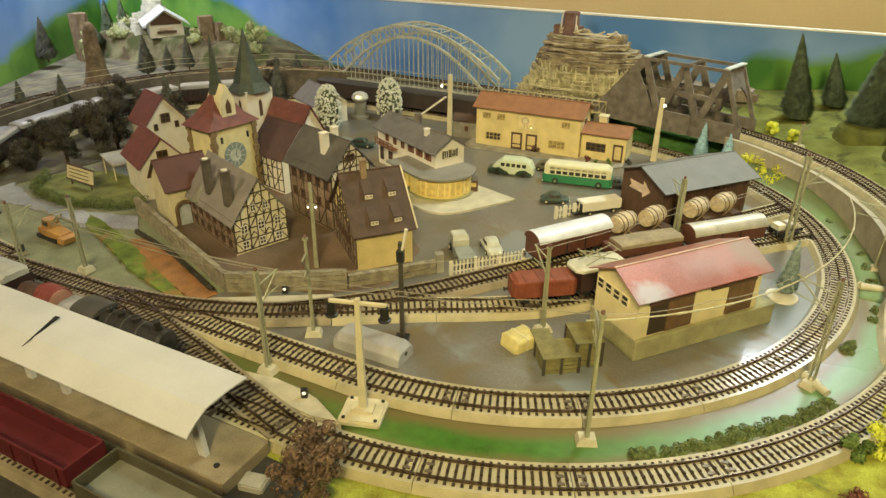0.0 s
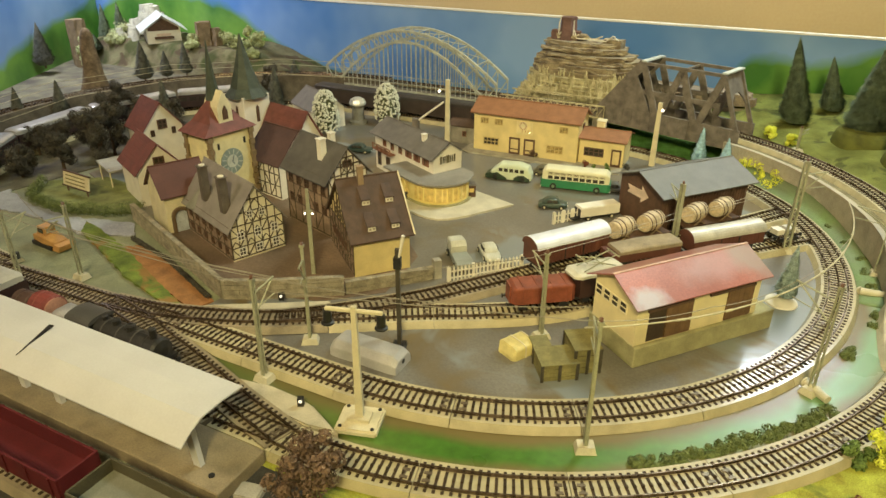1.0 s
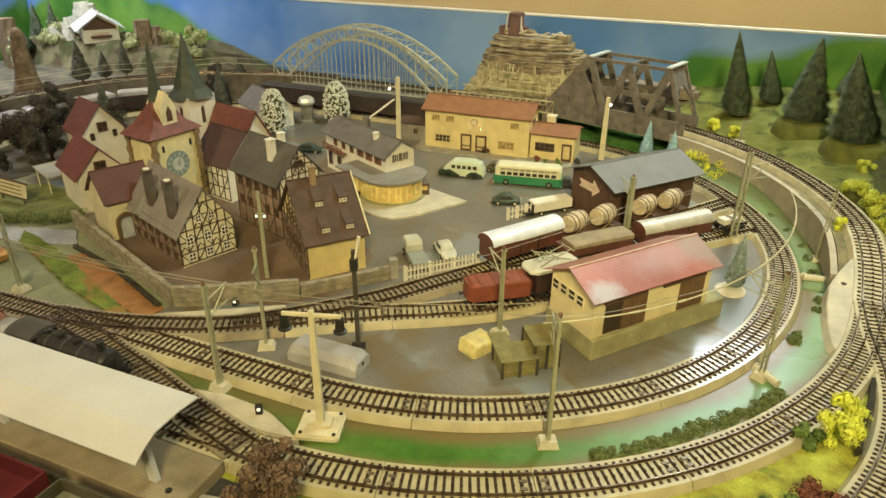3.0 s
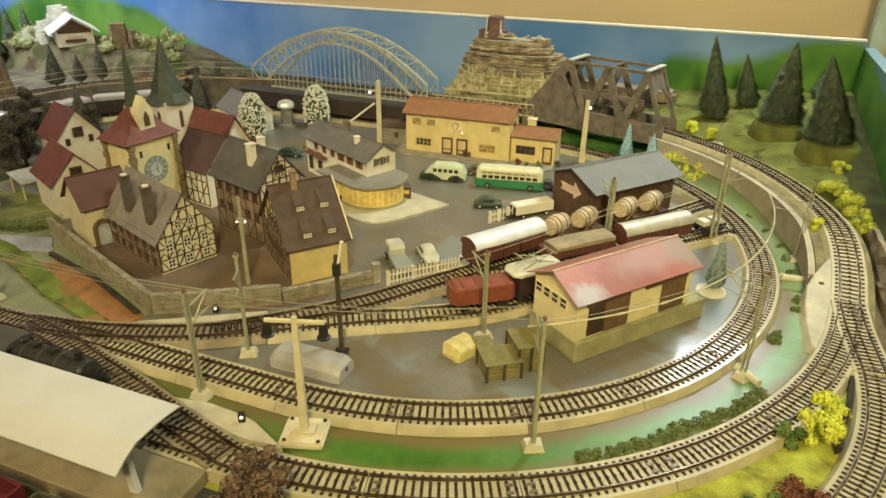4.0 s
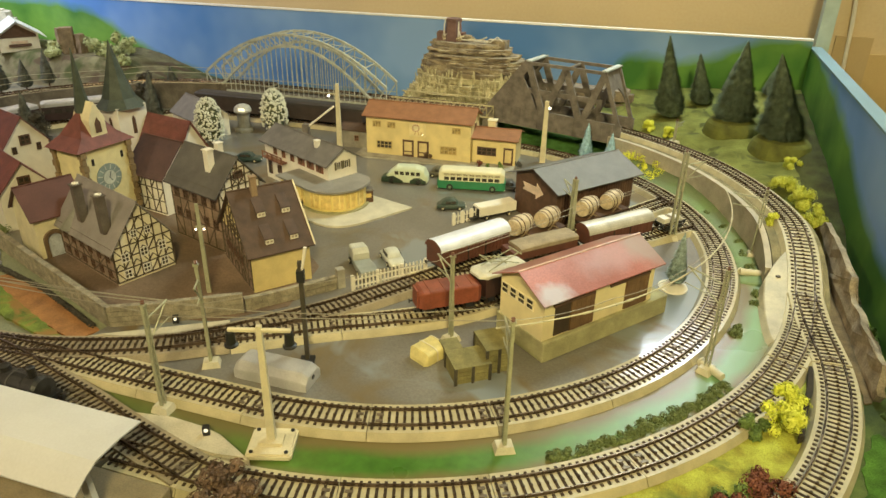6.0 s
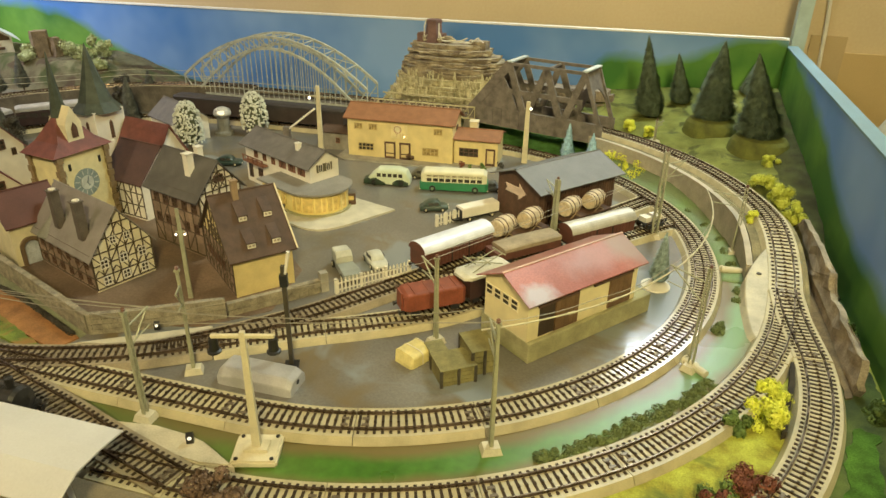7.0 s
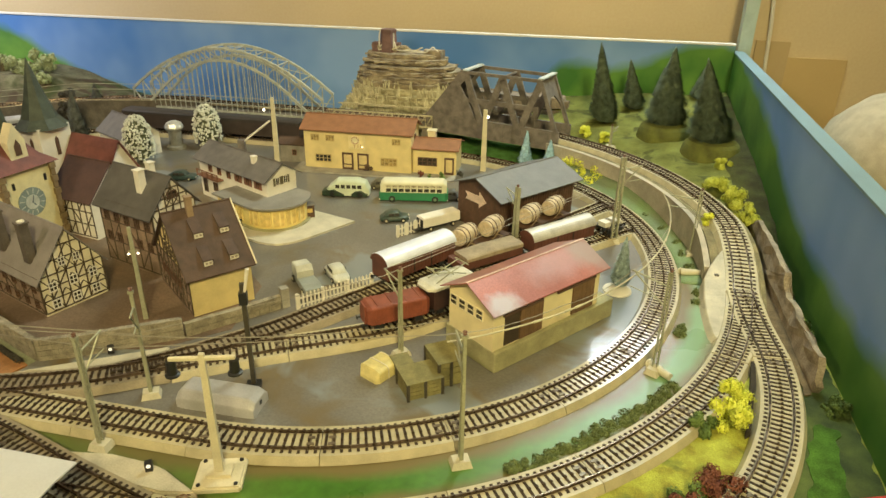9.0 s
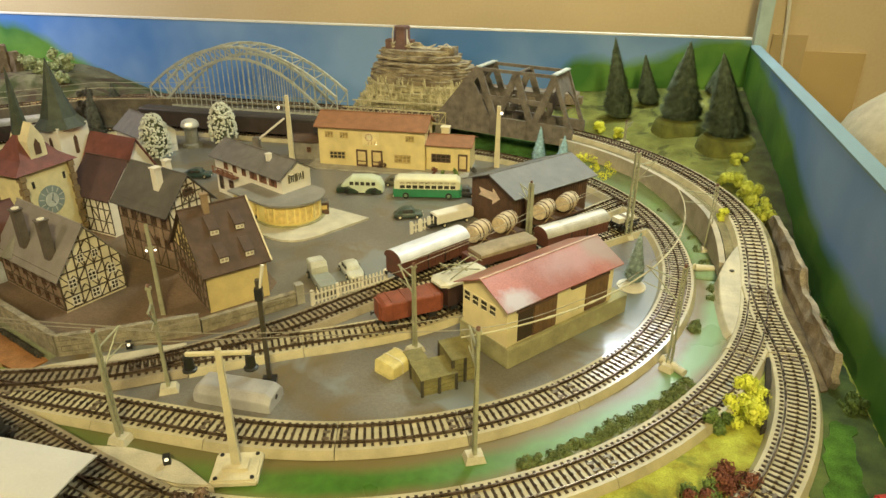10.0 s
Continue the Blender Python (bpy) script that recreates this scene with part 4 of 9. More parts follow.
for k in range(6):
    window(wh, face("f", WH["w"], WH["d"], -0.048 + k * 0.021, 0.0470), 0.0080, 0.013, (1, 0), mat("red_brown_shutter", (0.22, 0.10, 0.06), 0.6), shutters=mat("red_brown_shutter", (0.22, 0.10, 0.06), 0.6) if k > 2 else None)
window(wh, face("f", WH["w"], WH["d"], -0.064, 0.019), 0.009, 0.022, (0, 1), BROWN_WOOD)
window(wh, face("f", WH["w"], WH["d"], -0.040, 0.020), 0.010, 0.012, (1, 1), BROWN_WOOD)
bm = B()
box(bm, -0.070, -0.020, -0.033, -0.0235, 0.0335, 0.0350)
bl = part("balcony", bm, mat("red_brown_shutter", (0.22, 0.10, 0.06), 0.6), wh, "red-brown balcony with flower boxes")
for k in range(5):
    bm = B()
    box(bm, -0.069 + k * 0.0118, -0.0675 + k * 0.0118, -0.0330, -0.0318, 0.0350, 0.0420)
    part("baluster", bm, mat("red_brown_shutter", (0.22, 0.10, 0.06), 0.6), bl)
bm = B()
box(bm, -0.070, -0.020, -0.0330, -0.0318, 0.0420, 0.0432)
part("handrail", bm, mat("red_brown_shutter", (0.22, 0.10, 0.06), 0.6), bl)
BC = (0.077, -0.015)


def rounded(u0, rad, back, n=16):
    """Plan of the shop: straight front running into a half-round end."""
    return [(u0, back), (u0, BC[1] - rad)] + [(BC[0] + rad * math.cos(radians(a)), BC[1] + rad * math.sin(radians(a))) for a in np.linspace(-90, 62, n)] + [(BC[0] - 0.004, back)]


bm = B()
prism(bm, rounded(0.012, 0.0405, 0.021), 0.003, 0.0315)
LEMON = mat("lemon_yellow_plaster", (0.78, 0.64, 0.24), 0.5, vary=0.08)
bay = part("shop_front", bm, LEMON, wh, "rounded lemon yellow shop front")
bm = B()
prism(bm, rounded(0.008, 0.0460, 0.024), 0.0315, 0.0340)
part("canopy_roof", bm, mat("flat_grey_roof", (0.25, 0.235, 0.205), 0.55, vary=0.15, scale=50), wh, "flat grey roof over the shop")
bm = B()
prism(bm, [(0.0, 0.031), (0.0, -0.074), (0.095, -0.077), (0.115, -0.0755), (0.130, -0.071), (0.141, -0.064), (0.148, -0.053), (0.152, -0.040), (0.154, -0.028), (0.160, 0.046), (0.097, 0.036)], 0.0006, 0.0032)
part("kerb_slab", bm, mat("pale_kerb", (0.54, 0.50, 0.38), 0.6, vary=0.12), wh, "pale kerb slab")
bm = B()
prism(bm, rounded(0.012, 0.0440, 0.021), 0.0032, 0.0050)
part("shop_step", bm, mat("tan_concrete", (0.44, 0.39, 0.24)), wh, "low step round the shop")
PANE = mat("amber_shop_pane", (0.66, 0.49, 0.17), 0.25, vary=0.2, scale=120, bump=0, spec=0.6)
OCHRE = mat("ochre_frame", (0.72, 0.56, 0.20), 0.5)
for k in range(4):
    window(wh, Matrix.Translation((0.020 + k * 0.0135, BC[1] - 0.0405, 0.0185)) @ face("f", 0, 0, 0, 0), 0.0075, 0.017, (0, 0), OCHRE, glass=GLASS if k < 2 else PANE, thin=0.1)
for a in (-78, -55, -32, -9, 14):
    m = Matrix.Translation((BC[0], BC[1], 0.0180)) @ Matrix.Rotation(radians(a), 4, "Z") @ face("r", 0.0800, 0, 0, 0)
    window(wh, m, 0.0140, 0.0205, (0, 0), OCHRE, glass=PANE, thin=0.07)


def town_house(x, y, rz, w, d, h, hr, wallm, roofm, label, sides="", cols=5, levels=3, rows=9, over=0.004, win=(), chim=(), gable="", wframe=None):
    root = thing("house", x, y, 0, rz, label, "house")
    part("wall", gable_walls(w, d, h, hr), wallm, root)
    roof_slab(root, w, d, h, hr, over, roofm, 0.0013, rows=rows, overx=0.004)
    for s in sides:
        timber(root, w, d, h, hr, s, cols, levels, gable=s in gable)
    for s, along, z, ww, hh in win:
        window(root, face(s, w, d, along, z, 0.0002), ww, hh, (1, 1), wframe if wframe and s in gable else BROWN_WOOD)
    for cx, cy, z0, z1 in chim:
        chimney(root, cx, cy, z0, z1)
    return root


DARK_INFILL = mat("brown_shaded_infill", (0.26, 0.185, 0.13), 0.7, vary=0.25, scale=90)


def infill(root, w, d, z0, z1):
    """Brown infill panel on the long front wall, behind the beams."""
    bm = B()
    box(bm, -w / 2 + 0.0008, w / 2 - 0.0008, -d / 2 - 0.0003, -d / 2 + 0.001, z0, z1)
    part("infill_panel", bm, DARK_INFILL, root, "brown infill between beams, partly the wall's shade")


# half-timbered house by the village wall
PALE_INFILL = mat("pale_cream_infill", (0.74, 0.69, 0.52), 0.6, vary=0.12, scale=60)
tw = [("r", -0.0205 + 0.0205 * i, z, 0.0086, 0.0098) for i in range(3) for z in (0.011, 0.0295)] + [("r", -0.0075, 0.052, 0.0068, 0.0085), ("r", 0.0075, 0.052, 0.0068, 0.0085)]
tw += [("f", -0.045 + 0.018 * i, z, 0.007, 0.009) for i in range(6) for z in (0.012, 0.029)]
timber_house = town_house(-0.274, -0.187, -21, 0.114, 0.064, 0.042, 0.084, PALE_INFILL, mat("taupe_slate_roof", (0.25, 0.225, 0.21), 0.55, vary=0.15, scale=60, grain=1200, bump=0.3), "cream half-timbered house with steep grey roof", "rf", 7, 3, 0, win=tw, gable="r", over=0.0045, wframe=WHITE)
infill(timber_house, 0.114, 0.064, 0.001, 0.041)
# little bay roof over the front eaves
bm = B()
bay = [bm.verts.new((-0.036 + 0.013 * math.cos(radians(a)), -0.0295 - 0.0095 * math.sin(radians(a)), 0.0395)) for a in range(0, 181, 20)]
low = [bm.verts.new((v.co.x, v.co.y, 0.0383)) for v in bay]
tip = bm.verts.new((-0.036, -0.0215, 0.0590))
for k in range(len(bay) - 1):
    bm.faces.new((bay[k], bay[k + 1], tip)), bm.faces.new((low[k + 1], low[k], bay[k], bay[k + 1]))
bm.faces.new(low), bm.faces.new((bay[-1], bay[0], tip)), bm.faces.new((low[0], low[-1], bay[-1], bay[0]))
part("bay_roof", bm, mat("grey_green_bay_roof", (0.215, 0.21, 0.17), 0.55, vary=0.15, scale=60), timber_house, "rounded grey-green bay roof")
DARK_CHIMNEY = mat("dark_brown_chimney", (0.12, 0.10, 0.082), 0.7, vary=0.2, scale=90)
for cx in (-0.0126, 0.0349):
    chimney(timber_house, cx, -0.0240, 0.052, 0.0920, 0.0085, DARK_CHIMNEY, DARK_CHIMNEY)
    bm = B()
    lathe(bm, [(0.0034, 0.0932), (0.0036, 0.0944), (0.0026, 0.0946), (0.0024, 0.0934)], 10, Matrix.Translation((cx, -0.0240, 0)))
    part("chimney_pot", bm, WHITE, timber_house, "white chimney pot rim")
# taller half-timbered house behind
mw = [("f", -0.033 + 0.0165 * i, z, 0.008, 0.011) for i in range(5) for z in (0.034, 0.058)] + [("r", 0.0, 0.088, 0.012, 0.008)]
mid_house = town_house(-0.205, -0.097, -18, 0.086, 0.056, 0.076, 0.107, WHITE, mat("dark_slate_roof", (0.105, 0.098, 0.09), 0.5, vary=0.2, scale=60, grain=1200, bump=0.3), "tall half-timbered house with dark slate roof", "rf", 6, 3, 0, win=mw, gable="r", over=0.007)
infill(mid_house, 0.086, 0.056, 0.001, 0.075)
chimney(mid_house, 0.0146, -0.0136, 0.088, 0.1135, 0.008)
chimney(mid_house, 0.002, 0.010, 0.096, 0.1130, 0.007)
# brown-roofed house with dormers
bw = [("l", -0.03 + 0.012 * i, 0.026, 0.007, 0.010) for i in range(5)]
brown_house = town_house(-0.111, -0.150, 50, 0.062, 0.094, 0.046, 0.094, PLASTER, ROOF_BROWN, "yellow house under a steep plain brown roof", "l", 8, 2, 0, win=bw, gable="l", over=0.005,
                         chim=[])
chimney(brown_house, -0.0081, -0.004, 0.082, 0.108, 0.006, mat("tan_chimney", (0.30, 0.215, 0.14), 0.7), mat("tan_chimney", (0.30, 0.215, 0.14)))
# side wall lies in shade; this brown panel puts it into the colour
bm = B()
box(bm, -0.0313, -0.0305, -0.0462, 0.0462, 0.001, 0.045)
part("infill_panel", bm, DARK_INFILL, brown_house, "brown infill between beams, partly the wall's shade")
bm = B()
rod(bm, (0.0352, 0.0, 0.0960), (0.0352, -0.0522, 0.0425), 0.0010, n=4)
part("verge_board", bm, CREAM, brown_house, "pale verge board")
for dx, dy, dz in ((-0.0095, -0.0443, 0.0500), (0.0165, -0.0443, 0.0500), (0.0172, -0.0235, 0.0715), (-0.0087, -0.0235, 0.0715)):
    shed_dormer(brown_house, dx, dy, dz)

# clock tower
ct = thing("clock_tower", -0.374, -0.0955, 0, -10, "cream gate tower with blue clock and red hipped roof", "clock tower")
bm = B()
box(bm, -0.024, 0.024, -0.031, 0.031, 0.0006, 0.098)
part("wall", bm, mat("tower_plaster", (0.71, 0.63, 0.36), 0.6, vary=0.12), ct)
for x in (-0.0243, 0.0243):
    for y in (-0.0313, 0.0313):
        for k in range(12):
            bm = B()
            s = 0.0045 if k % 2 else 0.0032
            box(bm, x - s * 0.8, x + s * 0.8, y - s * 0.8, y + s * 0.8, 0.002 + k * 0.0079, 0.009 + k * 0.0079)
            part("quoin", bm, mat("brown_quoin", (0.24, 0.17, 0.09), 0.7), ct)
bm = B()
lathe(bm, [(0.0168, 0), (0.0168, 0.001)], 32)
ck = part("clock_face", bm, mat("clock_blue", (0.22, 0.27, 0.26), 0.5), ct, "blue-grey clock ring with pale centre", m=face("r", 0.048, 0.062, -0.002, 0.058))
bm = B()
lathe(bm, [(0.0085, 0.001), (0.0085, 0.0016)], 24)
part("clock_centre", bm, mat("grey_dial", (0.50, 0.52, 0.47), 0.5), ck)
for a, ln in ((-20, 0.0075), (-150, 0.0055)):
    bm = B()
    box(bm, -0.0006, 0.0006, -0.001, ln, 0.0016, 0.0020, Matrix.Rotation(radians(a), 4, "Z"))
    part("clock_hand", bm, mat("dull_blue_hand", (0.16, 0.19, 0.20), 0.5), ck)
for k in range(12):
    bm = B()
    box(bm, -0.0005, 0.0005, 0.0098, 0.0156, 0.001, 0.0015, Matrix.Rotation(2 * math.pi * (k + 0.5) / 12, 4, "Z"))
    part("numeral", bm, mat("grey_dial", (0.50, 0.52, 0.47), 0.5), ck)
for y in (-0.019, 0.021):
    bm = B()
    box(bm, -0.0016, 0.0016, -0.004, 0.004, 0, 0.0005)
    part("loophole", bm, BLACK, ct, m=face("r", 0.048, 0.062, y, 0.081))
bm = B()
a = [bm.verts.new((sx * 0.029, sy * 0.040, 0.097)) for sx, sy in ((-1, -1), (1, -1), (1, 1), (-1, 1))]
b = [bm.verts.new((sx * 0.0195, sy * 0.024, 0.109)) for sx, sy in ((-1, -1), (1, -1), (1, 1), (-1, 1))]
c = [bm.verts.new((0, sy * 0.006, 0.139)) for sy in (-1, 1)]
bm.faces.new(a[::-1])
for i in range(4):
    bm.faces.new((a[i], a[(i + 1) % 4], b[(i + 1) % 4], b[i]))
bm.faces.new((b[0], b[1], c[0])), bm.faces.new((b[1], b[2], c[1], c[0])), bm.faces.new((b[2], b[3], c[1])), bm.faces.new((b[3], b[0], c[0], c[1]))
part("roof", bm, ROOF_RED, ct, "red hipped roof")
bm = B()
prof = [(-0.0105, 0.106), (0.0105, 0.106), (0.0105, 0.128), (0, 0.148), (-0.0105, 0.128)]
a = [bm.verts.new((0.020, y, z)) for y, z in prof]
b = [bm.verts.new((-0.008, y, z)) for y, z in prof]
bm.faces.new(a), bm.faces.new(b[::-1])
for i in range(5):
    bm.faces.new((a[i], a[(i + 1) % 5], b[(i + 1) % 5], b[i]))
gd = part("gable_dormer", bm, CREAM, ct, "pale pointed gable")
bm = B()
prism(bm, [(-0.0038, 0), (0.0038, 0), (0.0038, 0.011), (0, 0.018), (-0.0038, 0.011)], 0, 0.0006)
part("arched_opening", bm, BROWN_WOOD, gd, m=Matrix(((0, 0, 1, 0.0201), (1, 0, 0, 0), (0, 1, 0, 0.112), (0, 0, 0, 1))))
bm = B()
lathe(bm, [(0.0100, 0.134), (0.0060, 0.158), (0.0030, 0.185), (0.0004, 0.207)], 8)
part("spire", bm, SPIRE_GREEN, ct, "slim green spire")

# church
ch = thing("church", -0.442, 0.036, 0, -12, "white church with red nave roof and tall green spire", "church")
bm = B()
box(bm, -0.023, 0.023, -0.023, 0.023, 0.0006, 0.106)
part("tower", bm, WHITE, ch)
for s, al in (("f", 0.006), ("r", 0.0)):
    bm = B()
    prism(bm, [(-0.0026, 0), (0.0026, 0), (0.0026, 0.021), (0, 0.025), (-0.0026, 0.021)], 0, 0.0007)
    part("arched_window", bm, BROWN_WOOD, ch, m=face(s, 0.046, 0.046, al, 0.068))
bm = B()
lathe(bm, [(0.034, 0.104), (0.0225, 0.116), (0.0135, 0.142), (0.0065, 0.168), (0.0004, 0.192)], 8, Matrix.Rotation(radians(22.5), 4, "Z"))
part("spire", bm, SPIRE_GREEN, ch, "tall green copper spire")
nave = Matrix.Translation((0.068, 0.022, 0))
bm = gable_walls(0.075, 0.056, 0.046, 0.092)
bmesh.ops.transform(bm, matrix=nave, verts=bm.verts)
part("nave_wall", bm, WHITE, ch)
for o in roof_slab(ch, 0.075, 0.056, 0.046, 0.092, 0.005, ROOF_RED, 0.0014, rows=9, ridge=False, name="nave_roof"):
    o.matrix_basis = nave

# gatehouse, red-roofed houses, grey cottage
gate = town_house(-0.366, -0.181, 66, 0.054, 0.056, 0.050, 0.077, CREAM, mat("plain_dark_red_roof", (0.105, 0.045, 0.036), 0.55, vary=0.15, scale=40, grain=900, bump=0.15), "cream gatehouse with plain dark red roof", "", rows=0)
# closed wall; the panel's pale colour imitates bright road seen through the arch
bm = B()
prism(bm, [(-0.0075, 0), (0.0075, 0), (0.0075, 0.020)] + [(0.0075 * math.cos(radians(a)), 0.020 + 0.0075 * math.sin(radians(a))) for a in range(15, 180, 15)] + [(-0.0075, 0.020)], 0, 0.0007)
part("archway", bm, mat("arch_road_glare", (0.52, 0.56, 0.62), 0.45, vary=0.25, scale=90), gate, "pale bluish panel in the gate arch, painted as lit road", m=face("f", 0.054, 0.056, -0.0105, 0.001))
bm = B()
ring = [(0.0075, 0.0)] + [(0.0075 * math.cos(radians(a)), 0.020 + 0.0075 * math.sin(radians(a))) for a in range(0, 181, 15)] + [(-0.0075, 0.0)]
ro = [(0.0115, 0.0)] + [(0.0115 * math.cos(radians(a)), 0.020 + 0.0115 * math.sin(radians(a))) for a in range(0, 181, 15)] + [(-0.0115, 0.0)]
vs = [[bm.verts.new((x, y, z)) for x, y in pts] for pts, z in ((ring, 0.003), (ro, 0.003), (ro, 0.0), (ring, 0.0))]
for a, b in zip(vs, vs[1:] + vs[:1]):
    for k in range(len(ring) - 1):
        bm.faces.new((a[k], a[k + 1], b[k + 1], b[k]))
part("arch_surround", bm, mat("brown_arch_stone", (0.17, 0.115, 0.07), 0.7, vary=0.2, scale=90), gate, "brown stone arch surround", m=face("f", 0.054, 0.056, -0.0105, 0.001))
town_house(-0.468, -0.131, -25, 0.076, 0.058, 0.048, 0.080, WHITE, ROOF_RED, "small white house with red tiled roof", "", rows=8, win=[("r", 0.0, 0.056, 0.014, 0.016), ("r", 0.0, 0.025, 0.008, 0.012)])
town_house(-0.580, -0.022, -20, 0.060, 0.060, 0.056, 0.093, WHITE, ROOF_RED, "cream-white house with red roof and round gable windows", "", rows=8, win=[("r", 0.0, 0.062, 0.014, 0.014), ("r", -0.016, 0.05, 0.006, 0.010), ("r", 0.016, 0.05, 0.006, 0.010)])
cottage = town_house(-0.480, 0.255, -28, 0.085, 0.060, 0.036, 0.060, WHITE, ROOF_GREY, "white cottage with grey roof", "", rows=0, win=[("r", 0.0, 0.030, 0.008, 0.010), ("l", 0, 0.03, 0.006, 0.012), ("f", 0.02, 0.02, 0.01, 0.012)])
town_house(-0.325, -0.030, -12, 0.064, 0.070, 0.052, 0.088, WHITE, mat("dark_brown_red_roof", (0.085, 0.045, 0.036), 0.6, vary=0.22, scale=90, grain=1200, bump=0.4), "half-timbered house with dark roof", "f", 6, 3, 0)

# ---------------------------------------------------------------- retaining wall, hill, rocks
WALL_TAN = mat("tan_retaining_wall", (0.41, 0.37, 0.285), 0.75, vary=0.2, scale=50, grain=900, bump=0.3, piece=0.02)
rw = thing("retaining_wall", 0, 0, 0, 0, "tan retaining wall panels below the raised outer track", "wall", kind="structure")


def wall_top(a):
    return 0.010 + 0.029 * smooth((a + 9) / 22)


for k in range(14):
    a0, a1 = -1 + k * 4.36, -1 + (k + 1) * 4.36 - 0.035
    bm = B()
    ring_ = []
    for i in range(5):
        a = a0 + (a1 - a0) * i / 4
        for rr, zz in ((0.4015, 0.0), (0.4015, wall_top(a)), (0.4065, wall_top(a)), (0.4065, 0.0)):
            ring_.append(bm.verts.new((rr * math.cos(radians(a)), rr * math.sin(radians(a)), zz)))
    for i in range(4):
        for j in range(4):
            bm.faces.new((ring_[i * 4 + j], ring_[i * 4 + (j + 1) % 4], ring_[i * 4 + 4 + (j + 1) % 4], ring_[i * 4 + 4 + j]))
    bm.faces.new(ring_[:4]), bm.faces.new(ring_[-4:])
    part("panel", bm, WALL_TAN, rw)
bm = B()
fr = [((0.4045 * math.cos(radians(a)), 0.4045 * math.sin(radians(a)), wall_top(a)), (math.cos(radians(a)), math.sin(radians(a)))) for a in np.linspace(-1, 60, 50)]
sweep(bm, fr, [(-0.0036, 0.0002), (0.0030, 0.0002), (0.0030, 0.0016), (-0.0036, 0.0016)])
part("coping", bm, mat("pale_coping", (0.44, 0.385, 0.28), 0.6, vary=0.15), rw, "pale coping along the wall top")
# flocked bank heaped against the foot of the wall
bm = B()
rows_ = []
for i in range(61):
    a = -2 + 58 * i / 60
    hb = 0.002 + 0.016 * smooth((a - 14) / 26)
    wob = 0.0012 * noise.noise((a * 0.35, 3.0, 0))
    ca, sa = math.cos(radians(a)), math.sin(radians(a))
    rows_.append([bm.verts.new((rr * ca, rr * sa, zz)) for rr, zz in ((0.3795, -0.002), (0.3800, 0.0012), (0.3880 + wob, 0.0014 + hb * 0.12), (0.3960 + wob, 0.0014 + hb * 0.50 + wob), (0.4013, 0.0014 + hb + wob), (0.4013, -0.002))])
for p, q in zip(rows_, rows_[1:]):
    for j in range(6):
        bm.faces.new((p[j], q[j], q[(j + 1) % 6], p[(j + 1) % 6]))
bm.faces.new(rows_[0]), bm.faces.new(rows_[-1][::-1])
thing("wall_bank", 0, 0, 0, 0, "pale grey-green flocked bank below the retaining wall", "bank", kind="structure", bm=bm, material=mat("pale_mint_flock", (0.33, 0.40, 0.25), 0.9, vary=0.4, scale=34, grain=1300, bump=0.5, rgb2=(0.20, 0.30, 0.13)), smooth=True)
# fill under the raised track
bm = B()
fr = [((0.4275 * math.cos(radians(a)), 0.4275 * math.sin(radians(a)), rise(math.cos(radians(a)), math.sin(radians(a)))), (math.cos(radians(a)), math.sin(radians(a)))) for a in np.linspace(-13, 60, 56)]
sweep(bm, fr, [(-0.019, 0.0002), (0.034, 0.0002), (0.034, -0.05), (-0.019, -0.05)])
thing("embankment", 0, 0, 0, 0, "brown earth bank carrying the raised track", "embankment", kind="structure", bm=bm, material=mat("brown_earth", (0.22, 0.19, 0.10), 0.9, vary=0.35, scale=60, grain=900, bump=0.6))


def hill_z(x, y):
    rr = math.hypot(x, y)
    a = math.degrees(math.atan2(y, x))
    base = 0.038 * smooth((a + 6) / 32)
    return base + 0.006 * noise.noise((x * 22, y * 22, 0)) + 0.16 * max(0, rr - 0.47) * smooth((a + 2) / 30) - 0.004


bm = B()
grid = {}
nx, ny = 44, 56
for i in range(nx + 1):
    for j in range(ny + 1):
        x, y = 0.16 + (XR - 0.002 - 0.16) * i / nx, -0.06 + (YB - 0.002 + 0.06) * j / ny
        if math.hypot(x, y) > 0.447:
            grid[i, j] = bm.verts.new((x, y, hill_z(x, y) if y > -0.055 else -0.004))
for i in range(nx):
    for j in range(ny):
        q = [grid.get(k) for k in ((i, j), (i + 1, j), (i + 1, j + 1), (i, j + 1))]
        if all(q):
            bm.faces.new(q)
        elif sum(1 for k in q if k) == 3:
            bm.faces.new([k for k in q if k])
bmesh.ops.solidify(bm, geom=bm.faces[:], thickness=0.003)
thing("hillside", 0, 0, 0, 0, "olive and yellow flocked hillside in the layout corner", "hill", kind="structure", bm=bm, material=HILL_GRASS, smooth=True)


# scrub overlay; its dark colour also carries the shadow along the side board
bm = B()
g = {}
for i in range(9):
    for j in range(45):
        t = j / 44
        y = -0.02 + 0.60 * t
        x0_ = 0.468 + 0.010 * noise.noise((y * 18, 2.0, 0)) - 0.012 * math.exp(-((y - 0.27) / 0.10) ** 2)
        x = x0_ + (0.503 - 0.006 * (1 - t) - x0_) * i / 8
        g[i, j] = bm.verts.new((x, y, max(0.0, hill_z(x, y)) + (-0.0012 if i == 0 else 0.0012 + 0.0016 * noise.noise((x * 160, y * 160, 6)))))
for i in range(8):
    for j in range(44):
        bm.faces.new((g[i, j], g[i + 1, j], g[i + 1, j + 1], g[i, j + 1]))
bmesh.ops.solidify(bm, geom=bm.faces[:], thickness=0.0008)
